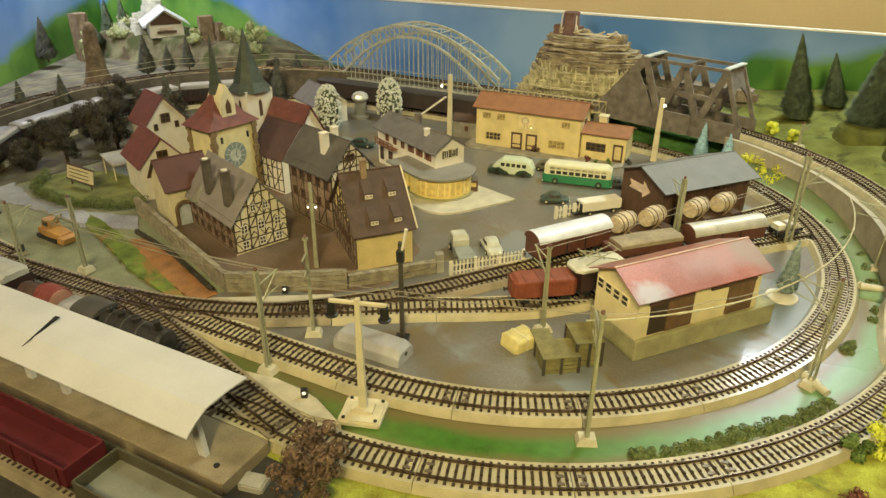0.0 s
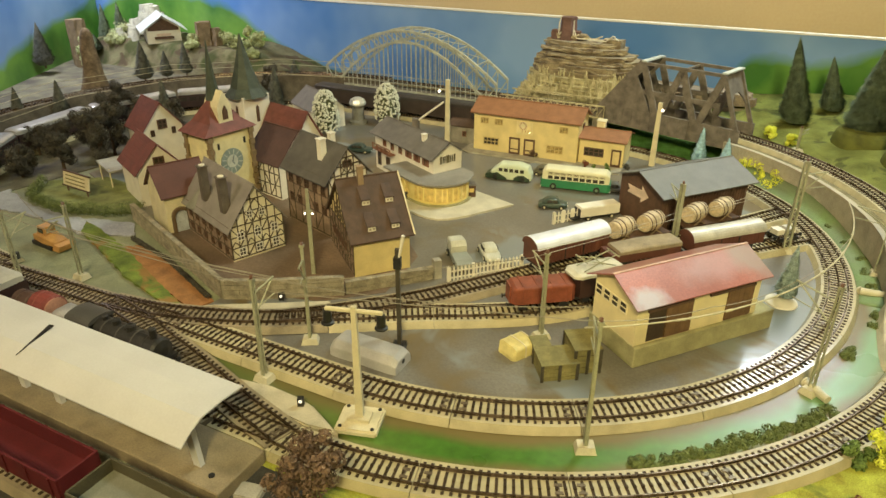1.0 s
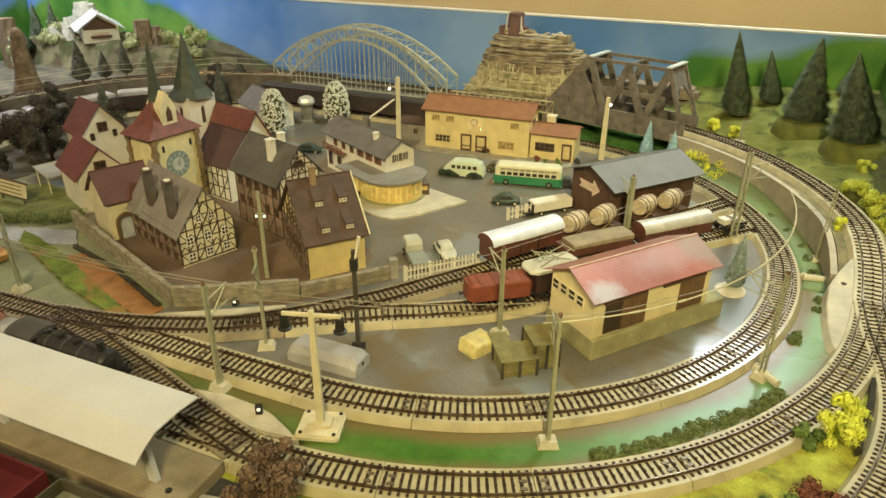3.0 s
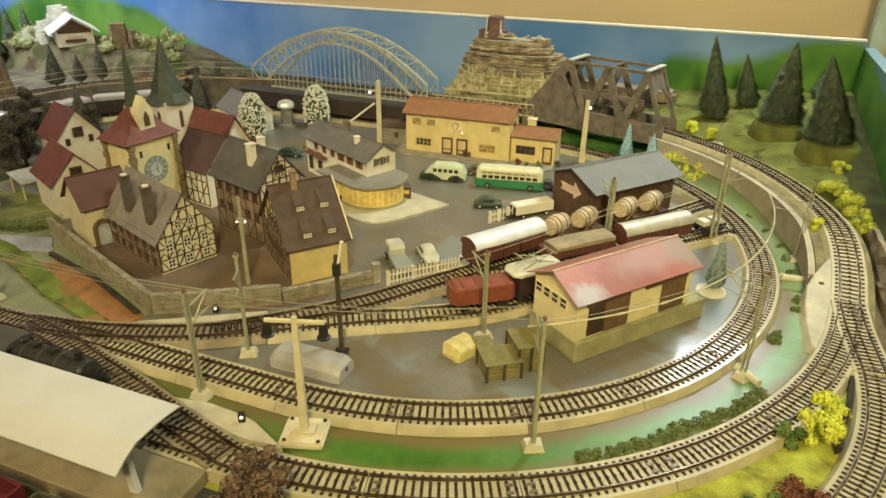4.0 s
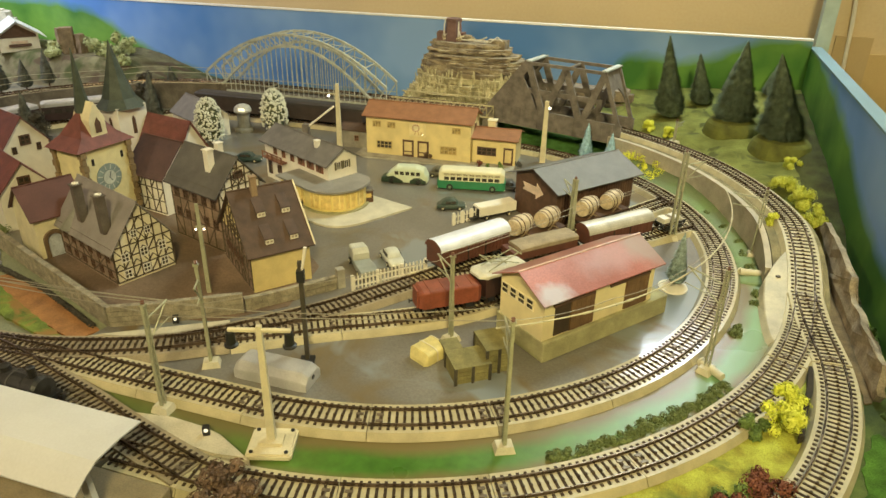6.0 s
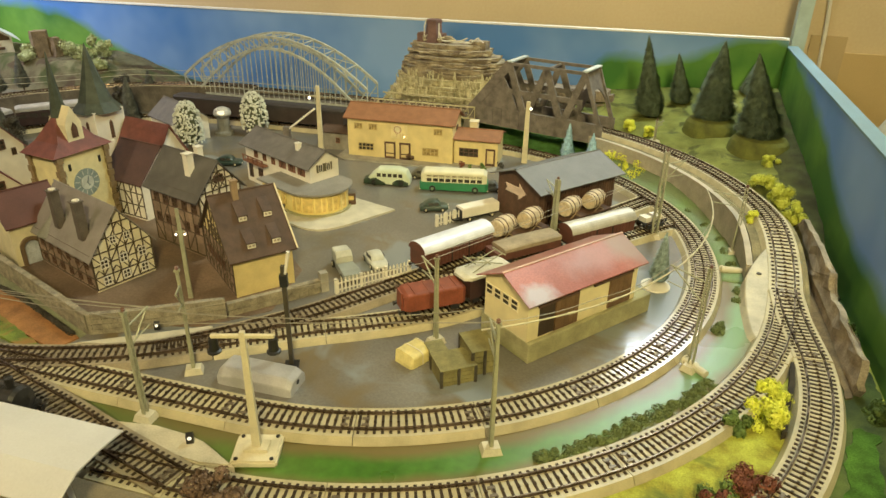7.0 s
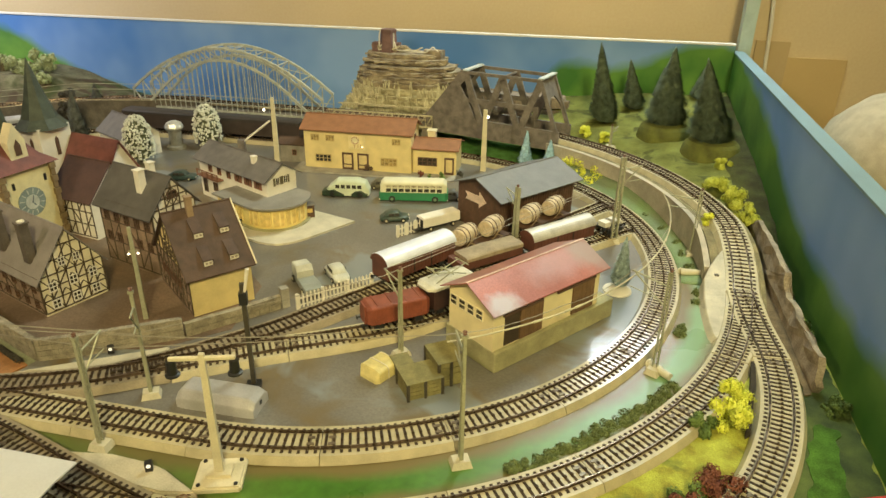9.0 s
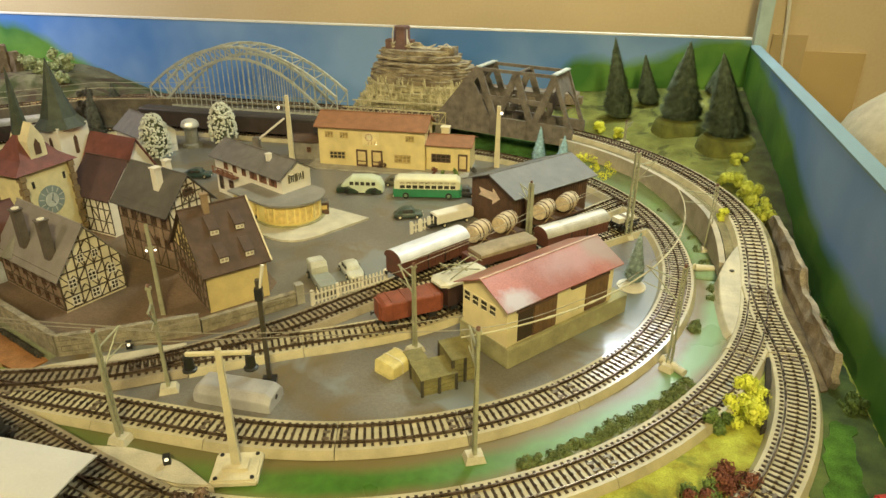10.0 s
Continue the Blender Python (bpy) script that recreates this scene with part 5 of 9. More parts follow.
thing("hill_scrub", 0, 0, 0, 0, "brown-green flock with painted shade along the side board's foot", "ground cover", kind="structure", bm=bm, material=mat("shaded_scrub_flock", (0.12, 0.11, 0.035), 0.95, vary=0.4, scale=40, grain=1300, bump=0.8, rgb2=(0.14, 0.15, 0.045)), smooth=True)


def rock_slab(name, pts, x, th, label, rng):
    """A flat cork-like rock standing along the side board; pts are (y, z)."""
    bm = B()
    a = [bm.verts.new((x, y, z)) for y, z in pts]
    b = [bm.verts.new((x + th, y, z * 0.97)) for y, z in pts]
    f = bm.faces.new(a)
    bm.faces.new(b[::-1])
    for i in range(len(pts)):
        bm.faces.new((a[i], a[(i + 1) % len(pts)], b[(i + 1) % len(pts)], b[i]))
    bmesh.ops.triangulate(bm, faces=[g for g in bm.faces if len(g.verts) > 4])
    bmesh.ops.subdivide_edges(bm, edges=bm.edges[:], cuts=3, use_grid_fill=True)
    for v in bm.verts:
        v.co.x += 0.0045 * noise.noise((v.co.y * 60, v.co.z * 60, 3))
        v.co.z += 0.0035 * noise.noise((v.co.y * 90, v.co.z * 90, 9))
    return thing(name, 0, 0, 0, 0, label, "rock", bm=bm, material=mat("grey_cork_rock", (0.36, 0.30, 0.215), 0.9, vary=0.35, scale=60, grain=600, bump=0.8))


rng = random.Random(4)
rock_slab("rock_slab", [(0.122, 0.010), (0.116, 0.026), (0.094, 0.040), (0.078, 0.046), (0.03, 0.045), (-0.021, 0.044), (-0.050, 0.044), (-0.055, 0.036), (-0.062, 0.029), (-0.107, 0.028), (-0.141, 0.027), (-0.165, 0.031), (-0.184, 0.034), (-0.197, 0.010), (-0.192, 0.0), (-0.10, 0.0), (0.04, 0.002)], 0.468, 0.006, "long grey-brown cork rock slab standing by the side board", rng)

# ---------------------------------------------------------------- bridges
def lattice(root, pairs, w, name, material):
    for p, q in pairs:
        bm = B()
        rod(bm, p, q, w * 0.72, n=4)
        part(name, bm, material, root)


def arch_bridge(x0, x1, y0, y1, zd, rise_h):
    """Tied-arch railway bridge: twin trussed arches, hangers, deck with railings."""
    root = thing("arch_bridge", (x0 + x1) / 2, (y0 + y1) / 2, zd, 0, "grey-green steel arch railway bridge with thin hangers", "bridge")
    L, W = (x1 - x0) / 2, (y1 - y0) / 2

    def top_(u):
        return 0.030 + (rise_h - 0.030) * (1 - u * u)

    def low_(u):
        return max(0.0, (rise_h - 0.020) * (1 - (u / 0.86) ** 2)) if abs(u) < 0.86 else 0.0

    n = 18
    us = [-1 + 2 * i / n for i in range(n + 1)]
    for s in (-W, W):
        for f, nm in ((top_, "upper_chord"), (low_, "lower_chord")):
            bm = B()
            tube(bm, [(a * L, s, f(a)) for a in us], 0.0030, 4)
            part(nm, bm, LATTICE, root)
        for i, u in enumerate(us):
            lattice(root, [((u * L, s, low_(u)), (u * L, s, top_(u)))], 0.0017, "strut", LATTICE)
            if i < n:
                v = us[i + 1]
                a, b = ((u * L, s, top_(u)), (v * L, s, low_(v))) if i < n / 2 else ((u * L, s, low_(u)), (v * L, s, top_(v)))
                lattice(root, [(a, b)], 0.0017, "diagonal", LATTICE)
            if abs(u) < 0.8:
                lattice(root, [((u * L, s, 0.0), (u * L, s, low_(u)))], 0.0013, "hanger", LATTICE)
                v = u + 1 / n
                if abs(v) < 0.8:
                    lattice(root, [((v * L, s, 0.0), (v * L, s, low_(v)))], 0.0011, "hanger", LATTICE)
        bm = B()
        box(bm, -L, L, s - 0.0012, s + 0.0012, -0.010, 0.000)
        part("deck_girder", bm, LATTICE, root)
        bm = B()
        rod(bm, (-L, s, 0.012), (L, s, 0.012), 0.0008, n=4)
        part("handrail", bm, LATTICE, root)
    for u in us[2:-2:2]:
        lattice(root, [((u * L, -W, top_(u)), (u * L, W, top_(u)))], 0.0017, "cross_tie", LATTICE)
    for i in range(2, n - 2, 2):
        a, b = us[i], us[i + 2] if i + 2 <= n else us[n]
        lattice(root, [((a * L, -W, top_(a)), (b * L, W, top_(b)))], 0.0013, "wind_brace", LATTICE)
    bm = B()
    box(bm, -L, L, -W, W, -0.006, 0.001)
    part("deck", bm, OLD_IRON, root, "brown bridge deck")
    return root


arch_bridge(-0.571, -0.198, 0.411, 0.463, 0.038, 0.110)


def pier(x, y, z1, w=0.03, d=0.05):
    bm = B()
    v = box(bm, -w / 2, w / 2, -d / 2, d / 2, 0.0, z1)
    for q in v[4:]:
        q.co.x *= 0.85
    return thing("bridge_pier", x, y, 0, 0, "dark grey stone bridge pier", "pier", "bridge piers", bm=bm, material=mat("dark_pier", (0.16, 0.14, 0.11), 0.85, vary=0.3))


for x in (-0.585, -0.186, -0.09, -0.01):
    pier(x, 0.437, 0.0315, 0.02)

# flat lattice bridge in front of the mountain
lb = thing("lattice_bridge", -0.094, 0.437, 0.038, 0, "pale flat lattice girder bridge", "bridge")
CREAM_IRON = mat("cream_girder", (0.48, 0.43, 0.27), 0.55, vary=0.15)
for s in (-0.026, 0.026):
    for z in (-0.004, 0.016):
        bm = B()
        box(bm, -0.094, 0.094, s - 0.0011, s + 0.0011, z - 0.0011, z + 0.0011)
        part("chord", bm, CREAM_IRON, lb)
    for i in range(16):
        x = -0.094 + 0.188 * i / 16
        e = 0.188 / 16
        lattice(lb, [((x, s, -0.004), (x + e, s, 0.016))], 0.0010, "diagonal", CREAM_IRON)
        lattice(lb, [((x + e, s, -0.004), (x + e, s, 0.016))], 0.0009, "strut", CREAM_IRON)
bm = B()
box(bm, -0.094, 0.094, -0.025, 0.025, -0.006, 0.001)
part("deck", bm, OLD_IRON, lb)

# brown truss bridge with portals
p0, p1 = Vector((0.214, 0.3805, 0)), Vector((0.010, 0.442, 0))
tb = thing("truss_bridge", (p0.x + p1.x) / 2, (p0.y + p1.y) / 2, 0.038, math.degrees(math.atan2(p1.y - p0.y, p1.x - p0.x)), "weathered brown truss railway bridge with braced end portals", "bridge")
L, W, Ht = (p1 - p0).length / 2, 0.028, 0.100
XA, XB = -L + 0.022, L - 0.060


def plate(a, b, w, d, name="diagonal"):
    """Flat riveted bar between two points of a side truss; w in the plane of the side, d across it."""
    a, b = Vector(a), Vector(b)
    u = (b - a).normalized()
    n_ = Vector((0, 1, 0))
    v_ = n_.cross(u).normalized() * w / 2
    o = n_ * d / 2
    bm = B()
    q = [bm.verts.new(p + i * v_ + k * o) for p in (a, b) for i, k in ((-1, -1), (1, -1), (1, 1), (-1, 1))]
    for f in ((0, 1, 2, 3), (4, 5, 6, 7), (0, 1, 5, 4), (1, 2, 6, 5), (2, 3, 7, 6), (3, 0, 4, 7)):
        bm.faces.new([q[k] for k in f])
    part(name, bm, OLD_IRON, tb)


for s in (-W, W):
    bm = B()
    box(bm, -L - 0.014, L + 0.014, s - 0.0022, s + 0.0022, -0.010, 0.021)
    part("plate_girder", bm, OLD_IRON, tb)
    for i in range(14):
        x = -L + 2 * L * i / 13
        bm = B()
        box(bm, x - 0.0008, x + 0.0008, s - 0.0030, s + 0.0030, -0.009, 0.020)
        part("stiffener", bm, OLD_IRON, tb)
    bm = B()
    box(bm, XA, XB, s - 0.0018, s + 0.0018, Ht - 0.006, Ht - 0.001)
    part("top_chord", bm, OLD_IRON, tb)
    for xb_, xt_ in ((-L - 0.012, XA), (L + 0.012, XB)):
        plate((xb_, s, 0.010), (xt_, s, Ht - 0.003), 0.0065 if xb_ < 0 else 0.0150, 0.0035, "end_post")
    n = 4
    for i in range(n):
        xa, xb = XA + (XB - XA) * i / n, XA + (XB - XA) * (i + 1) / n
        plate((xa, s, 0.010 if i % 2 else Ht - 0.006), (xb, s, Ht - 0.006 if i % 2 else 0.010), 0.0110, 0.0030)
        plate((xa, s, 0.052), (xb, s, 0.052), 0.0075, 0.0022, "middle_band")
for s in (-W, W):  # closed plate in the far end bay of each side
    bm = B()
    tri = [(L + 0.012, 0.010), (XB + 0.010, Ht * 0.76), (XB + (XA - XB) / 5, 0.010)]
    a, b = ([bm.verts.new((x, s + o, z)) for x, z in tri] for o in (-0.0009, 0.0009))
    bm.faces.new(a), bm.faces.new(b[::-1])
    for k in range(3):
        bm.faces.new((a[k], a[(k + 1) % 3], b[(k + 1) % 3], b[k]))
    part("end_bay_plate", bm, OLD_IRON, tb)
for x, e in ((XA, -1), (XB, 1)):
    bm = B()
    v = box(bm, x - 0.0045, x + 0.0045, -W - 0.003, W + 0.003, Ht - 0.001, Ht + 0.0012)
    part("portal_head", bm, mat("pale_portal_paint", (0.48, 0.52, 0.50), 0.5, vary=0.15, scale=60), tb, "pale grey-blue flat portal head")
    # portal plate in the slope of the end posts, cut out over the track
    far_ = (-L - 0.012) if e < 0 else (L + 0.012)
    bm = B()
    cut = [(-W, 1.0), (W, 1.0), (W, 0.12), (W * 0.8, 0.13), (W * 0.4, 0.12), (-W * 0.4, 0.13), (-W * 0.8, 0.12), (-W, 0.13)] if e > 0 else [(-W, 1.0), (W, 1.0), (W, 0.42), (W * 0.66, 0.58), (W * 0.30, 0.68), (-W * 0.30, 0.68), (-W * 0.66, 0.58), (-W, 0.42)]
    fr_ = [bm.verts.new((far_ + (x - far_) * t, y, 0.010 + (Ht - 0.013) * t)) for y, t in cut]
    bk_ = [bm.verts.new((far_ + (x - far_) * t - e * 0.003, y, 0.010 + (Ht - 0.013) * t)) for y, t in cut]
    bm.faces.new(fr_), bm.faces.new(bk_[::-1])
    for k in range(8):
        bm.faces.new((fr_[k], fr_[(k + 1) % 8], bk_[(k + 1) % 8], bk_[k]))
    part("portal_plate", bm, OLD_IRON, tb)
for i in (2,):
    x = XA + (XB - XA) * i / 4
    lattice(tb, [((x, -W, Ht - 0.005), (x, W, Ht - 0.005))], 0.003, "cross_tie", OLD_IRON)
bm = B()
box(bm, -L - 0.01, L + 0.01, -W + 0.003, W - 0.003, -0.006, 0.0005)
part("deck", bm, OLD_IRON, tb)
lay(path_line((p0.x, p0.y), (p1.x, p1.y)), 0.3, lift(0.038), bed=False, label="straight three-rail track on the bridge deck")

BROWN_ROCK = mat("brown_layered_rock", (0.24, 0.185, 0.13), 0.85, vary=0.35, scale=60, grain=700, bump=0.7, rgb2=(0.48, 0.41, 0.28))
STRAW = mat("straw_yellow_rock", (0.52, 0.46, 0.26), 0.85, vary=0.35, scale=80, grain=700, bump=0.6, rgb2=(0.72, 0.67, 0.45))
# green meadow below the bridge, brown rocky bank behind it
bm = B()
g = {}
for i in range(31):
    for j in range(15):
        u, t = i / 30, j / 14
        x = -0.02 + 0.275 * u
        y0_ = math.sqrt(max(0.0, 0.382 ** 2 - x * x))
        y = y0_ + (0.605 - y0_) * t
        g[i, j] = bm.verts.new((x, y, 0.0008 + 0.024 * smooth(t * 1.3) + 0.002 * noise.noise((x * 30, y * 30, 2))))
for i in range(30):
    for j in range(14):
        bm.faces.new((g[i, j], g[i + 1, j], g[i + 1, j + 1], g[i, j + 1]))
bmesh.ops.solidify(bm, geom=bm.faces[:], thickness=0.001)
thing("meadow", 0, 0, 0, 0, "dark green flocked meadow below the bridge", "meadow", kind="structure", bm=bm, material=mat("deep_green_flock", (0.12, 0.33, 0.055), 0.9, vary=0.35, scale=40, grain=1200, bump=0.5, rgb2=(0.20, 0.45, 0.12)), smooth=True)
bank = thing("rock_bank", 0.125, 0.545, 0, 0, "low brown rocky bank behind the truss bridge", "rock", "")
rg = random.Random(31)
for k in range(7):
    bm = B()
    hw, hd = 0.128 - 0.005 * k, 0.050 - 0.005 * k
    poly = []
    for i in range(26):
        a = 2 * math.pi * i / 26
        j = 1 + 0.20 * (rg.random() - 0.5)
        poly.append((hw * j * abs(math.cos(a)) ** 0.6 * (1 if math.cos(a) > 0 else -1), hd * j * math.sin(a)))
    v = prism(bm, poly, 0.011 * k - 0.002, 0.011 * k + 0.007 + 0.005 * rg.random())
    for q in v[26:]:
        q.co.z += 0.006 * noise.noise((q.co.x * 40, q.co.y * 40, k))
    part("rock_layer", bm, mat("dull_brown_rock", (0.24, 0.195, 0.15), 0.9, vary=0.35, scale=50, grain=500, bump=0.8), bank)

# ---------------------------------------------------------------- castle mountain
mt = thing("castle_mountain", -0.085, 0.545, 0, 0, "layered ochre rock mountain with a ruined tower", "mountain")
rng = random.Random(11)
layers = 15
# outline of the mountain from foot to top: left and right reach at each height
OUT = [(-0.135, 0.150), (-0.130, 0.142), (-0.124, 0.136), (-0.118, 0.128), (-0.112, 0.122), (-0.106, 0.120), (-0.100, 0.122), (-0.094, 0.120), (-0.088, 0.118), (-0.084, 0.114),
       (-0.080, 0.108), (-0.077, 0.098), (-0.073, 0.084), (-0.068, 0.066), (-0.062, 0.004)]
for k in range(layers):
    t = k / (layers - 1)
    x0, x1 = OUT[k]
    cx, hw = (x0 + x1) / 2, (x1 - x0) / 2
    hd = 0.070 * (1 - t) ** 0.45 + 0.010
    z = 0.140 * t
    n = 34
    bm = B()
    poly = []
    for i in range(n):
        a = 2 * math.pi * i / n
        j = 1 + 0.16 * (rng.random() - 0.5)
        poly.append((cx + hw * j * abs(math.cos(a)) ** 0.7 * (1 if math.cos(a) > 0 else -1), min(0.058, hd * j * math.sin(a))))
    hgt = 0.140 / layers
    v = prism(bm, poly, z - 0.002, z + hgt * (0.55 + 0.5 * rng.random()))
    for q in v[:n]:
        q.co.x = cx + (q.co.x - cx) * 0.96
        q.co.y *= 0.90
    part("rock_layer", bm, STRAW if k < 8 else BROWN_ROCK, mt)
    for q in range(60 if 1 < k < 9 else (26 if k < 13 else 8)):
        a = -math.pi * (0.02 + 0.96 * rng.random())
        x = cx + hw * 0.98 * abs(math.cos(a)) ** 0.7 * (1 if math.cos(a) > 0 else -1)
        y = hd * 0.97 * math.sin(a)
        bm = B()
        h = 0.006 + 0.009 * rng.random()
        if k < 9:
            rod(bm, (x, y - 0.001, z - 0.005), (x + 0.010 * (rng.random() - 0.5), y - 0.004 * rng.random(), z + h), 0.0020, 0.0009, n=5)
        else:
            rod(bm, (x - 0.008, y - 0.001, z + 0.004 * rng.random()), (x + 0.008, y - 0.002 * rng.random(), z + 0.006 * rng.random()), 0.0022, 0.0014, n=5)
        part("rock_splinter", bm, STRAW if k < 9 else BROWN_ROCK, mt)
bm = B()
lathe(bm, [(0.0185, 0.136), (0.0165, 0.148), (0.0148, 0.170), (0.0158, 0.172), (0.0158, 0.1765)], 6, Matrix.Translation((-0.030, 0, 0)))
tower_c = mat("castle_brown", (0.17, 0.10, 0.09), 0.8, vary=0.25)
part("tower", bm, tower_c, mt, "small red-brown castle tower")
bm = B()
box(bm, -0.060, -0.008, -0.008, 0.010, 0.136, 0.152)
part("castle_wall", bm, tower_c, mt)
SNOW = mat("pale_castle_trim", (0.66, 0.62, 0.52), 0.6, vary=0.15)
for p, q in (((-0.044, -0.014, 0.148), (-0.044, -0.0125, 0.166)), ((-0.044, -0.0125, 0.166), (-0.041, -0.012, 0.178)), ((-0.016, -0.014, 0.146), (-0.0165, -0.0125, 0.172)), ((-0.0105, -0.012, 0.142), (-0.016, -0.0115, 0.156)), ((-0.044, -0.012, 0.146), (-0.036, -0.012, 0.152)), ((-0.010, -0.013, 0.141), (0.045, -0.014, 0.140)), ((0.045, -0.014, 0.140), (0.058, -0.014, 0.150)), ((0.058, -0.014, 0.150), (0.068, -0.014, 0.142))):
    bm = B()
    rod(bm, p, q, 0.0013, n=5)
    part("pale_trim", bm, SNOW, mt)
bm = B()
prism(bm, [(0.040, -0.012), (0.072, -0.012), (0.076, 0.008), (0.038, 0.008)], 0.126, 0.143)
part("crag", bm, BROWN_ROCK, mt)
for k in range(4):
    bm = B()
    x = -0.046 + k * 0.022
    rod(bm, (x, -0.012, 0.140), (x + 0.018, -0.013, 0.144 + 0.004 * (k % 2)), 0.0012, n=5)
    part("pale_ledge", bm, CREAM, mt, "pale ledge along the ruin")

# ---------------------------------------------------------------- plants
NEEDLE = mat("fir_needles", (0.085, 0.118, 0.068), 0.95, vary=0.25, scale=140, bump=0, rgb2=(0.145, 0.185, 0.115))
NEEDLE_BLUE = mat("frosted_fir_needles", (0.36, 0.56, 0.68), 0.85, vary=0.3, scale=160, bump=0.3)
BARK = mat("bark", (0.09, 0.06, 0.035), 0.9, vary=0.3, scale=150)


def fir(x, y, z, h, rad, needles=None, seed=0, tiers=34, label="dark green bottle-brush fir tree", lean=0.0, mound=None):
    """Bottle-brush fir: fine bristles twisted round a stem, thinning to the tip."""
    rg = random.Random(seed)
    root = thing("fir_tree", x, y, z, 0 if lean else rg.random() * 360, label, "tree", "fir trees")
    bm = B()
    rod(bm, (0, 0, -0.004), (lean, 0, h * 0.96), rad * 0.09, rad * 0.02, n=7)
    part("trunk", bm, BARK, root)
    vs, fs = [], []
    count = int(1500 + 4.6e6 * rad * h * (0.40 if tiers < 30 else 1.0))
    wd = 0.00045 if tiers >= 30 else 0.0007
    for k in range(count):
        t = 1 - math.sqrt(rg.random())
        zc = h * (0.07 + 0.91 * t)
        a = 2 * math.pi * rg.random()
        lump = 1 + 0.03 * math.sin(t * 40 + seed) + 0.22 * noise.noise((math.cos(a) * 2.2, math.sin(a) * 2.2, t * 16 + seed))
        rr = (rad * (1 - t) ** 0.9 * min(1, 0.70 + 3.2 * t) + 0.0010) * lump * (0.66 + 0.42 * rg.random())
        c, s = math.cos(a), math.sin(a)
        r0 = rr * (0.35 + 0.35 * rg.random())
        dz = rr * (-0.30 + 0.5 * rg.random())
        x0 = lean * t
        p, q = len(vs), wd * (0.7 + 0.8 * rg.random())
        vs += [(x0 + c * r0 - s * q, s * r0 + c * q, zc - dz * 0.5), (x0 + c * r0 + s * q, s * r0 - c * q, zc - dz * 0.5 + q), (x0 + c * rr, s * rr, zc + dz * 0.4)]
        fs.append((p, p + 1, p + 2))
    # dense inner foliage under the bristles
    rings_, cols = 14, 16
    base = len(vs)
    for k in range(rings_ + 1):
        t = k / rings_
        for j in range(cols):
            a = 2 * math.pi * j / cols
            rr = (rad * (1 - t) ** 0.9 * min(1, 0.70 + 3.2 * t) * 0.74 + 0.0006) * (1 + 0.22 * noise.noise((math.cos(a) * 2.2, math.sin(a) * 2.2, t * 16 + seed)) + 0.10 * rg.random())
            vs.append((lean * t + math.cos(a) * rr, math.sin(a) * rr, h * (0.05 + 0.91 * t)))
    for k in range(rings_):
        for j in range(cols):
            p, q = base + k * cols + j, base + k * cols + (j + 1) % cols
            fs += [(p, q, q + cols), (p, q + cols, p + cols)]
    me = bpy.data.meshes.new("crown")
    me.from_pydata(vs, [], fs)
    me.materials.append(needles or NEEDLE)
    part("crown", me, None, root)
    if mound:
        bm = B()
        lathe(bm, [(mound * 1.20, -0.018), (mound * 1.12, -0.004), (mound * 1.04, 0.004), (mound * 0.92, 0.0085), (mound * 0.5, 0.011), (0.002, 0.012)], 24)
        part("mound", bm, mat("olive_mound", (0.125, 0.135, 0.03), 0.9, vary=0.3, scale=60, grain=1200, bump=0.6), root, "olive flocked mound")
    return root


def hz(x, y):
    return hill_z(x, y) - 0.002


for i, (x, y, ztop, rad, tip) in enumerate(((0.291, 0.478, 0.184, 0.028, -0.020), (0.341, 0.540, 0.148, 0.022, -0.016), (0.385, 0.418, 0.192, 0.037, -0.002), (0.448, 0.345, 0.188, 0.038, -0.026),
                                            (0.388, 0.590, 0.128, 0.016, 0.0), (0.452, 0.575, 0.145, 0.018, 0.008))):
    z = hz(x, y) + (0.010 if i in (2, 3) else 0.0)
    fir(x, y, z, ztop - z, rad, seed=20 + i, tiers=40, lean=tip, mound=rad if i in (2, 3) else None)
for i, (x, y) in enumerate(((0.1700, 0.3500), (0.2090, 0.3350))):
    fir(x, y, 0.0, 0.060 - 0.008 * i, 0.0130, NEEDLE_BLUE, 40 + i, 16, "small frosted blue-green fir tree")
fir(0.313, -0.043, 0.004, 0.060, 0.0125, mat("grey_frosted_needles", (0.19, 0.25, 0.22), 0.9, vary=0.3, scale=160, bump=0, rgb2=(0.36, 0.45, 0.44)), 50, 20, "small grey-green frosted fir tree on a round white base")
bm = B()
lathe(bm, [(0.0155, 0.0006), (0.0150, 0.0024), (0.006, 0.0042)], 24)
thing("tree_stand", 0.310, -0.048, 0, 0, "round white plastic tree stand", "tree stand", bm=bm, material=WHITE)
for i, (x, y, z, zt, rad, lb_) in enumerate(((-0.917, 0.253, 0.035, 0.116, 0.022, 0), (-0.885, 0.335, 0.035, 0.104, 0.016, 0), (-0.900, 0.295, 0.035, 0.090, 0.016, 0), (-0.658, 0.070, 0.0, 0.103, 0.022, 0), (-0.873, -0.048, 0.02, 0.088, 0.018, 0),
                                             (-0.853, 0.015, 0.02, 0.090, 0.018, 0), (-1.285, 0.285, 0.02, 0.122, 0.026, 0), (-0.606, 0.290, 0.0, 0.093, 0.020, 0), (-0.639, 0.392, 0.02, 0.082, 0.018, 0), (-0.606, 0.20, 0.0, 0.08, 0.016, 0))):
    fir(x, y, z - 0.002, zt - z, rad, mat("grey_fir_needles", (0.10, 0.105, 0.085), 0.9, vary=0.4, scale=120, bump=0, rgb2=(0.16, 0.165, 0.13)), 60 + i, 20, "greyish fir tree by the far loop")


bm = B()
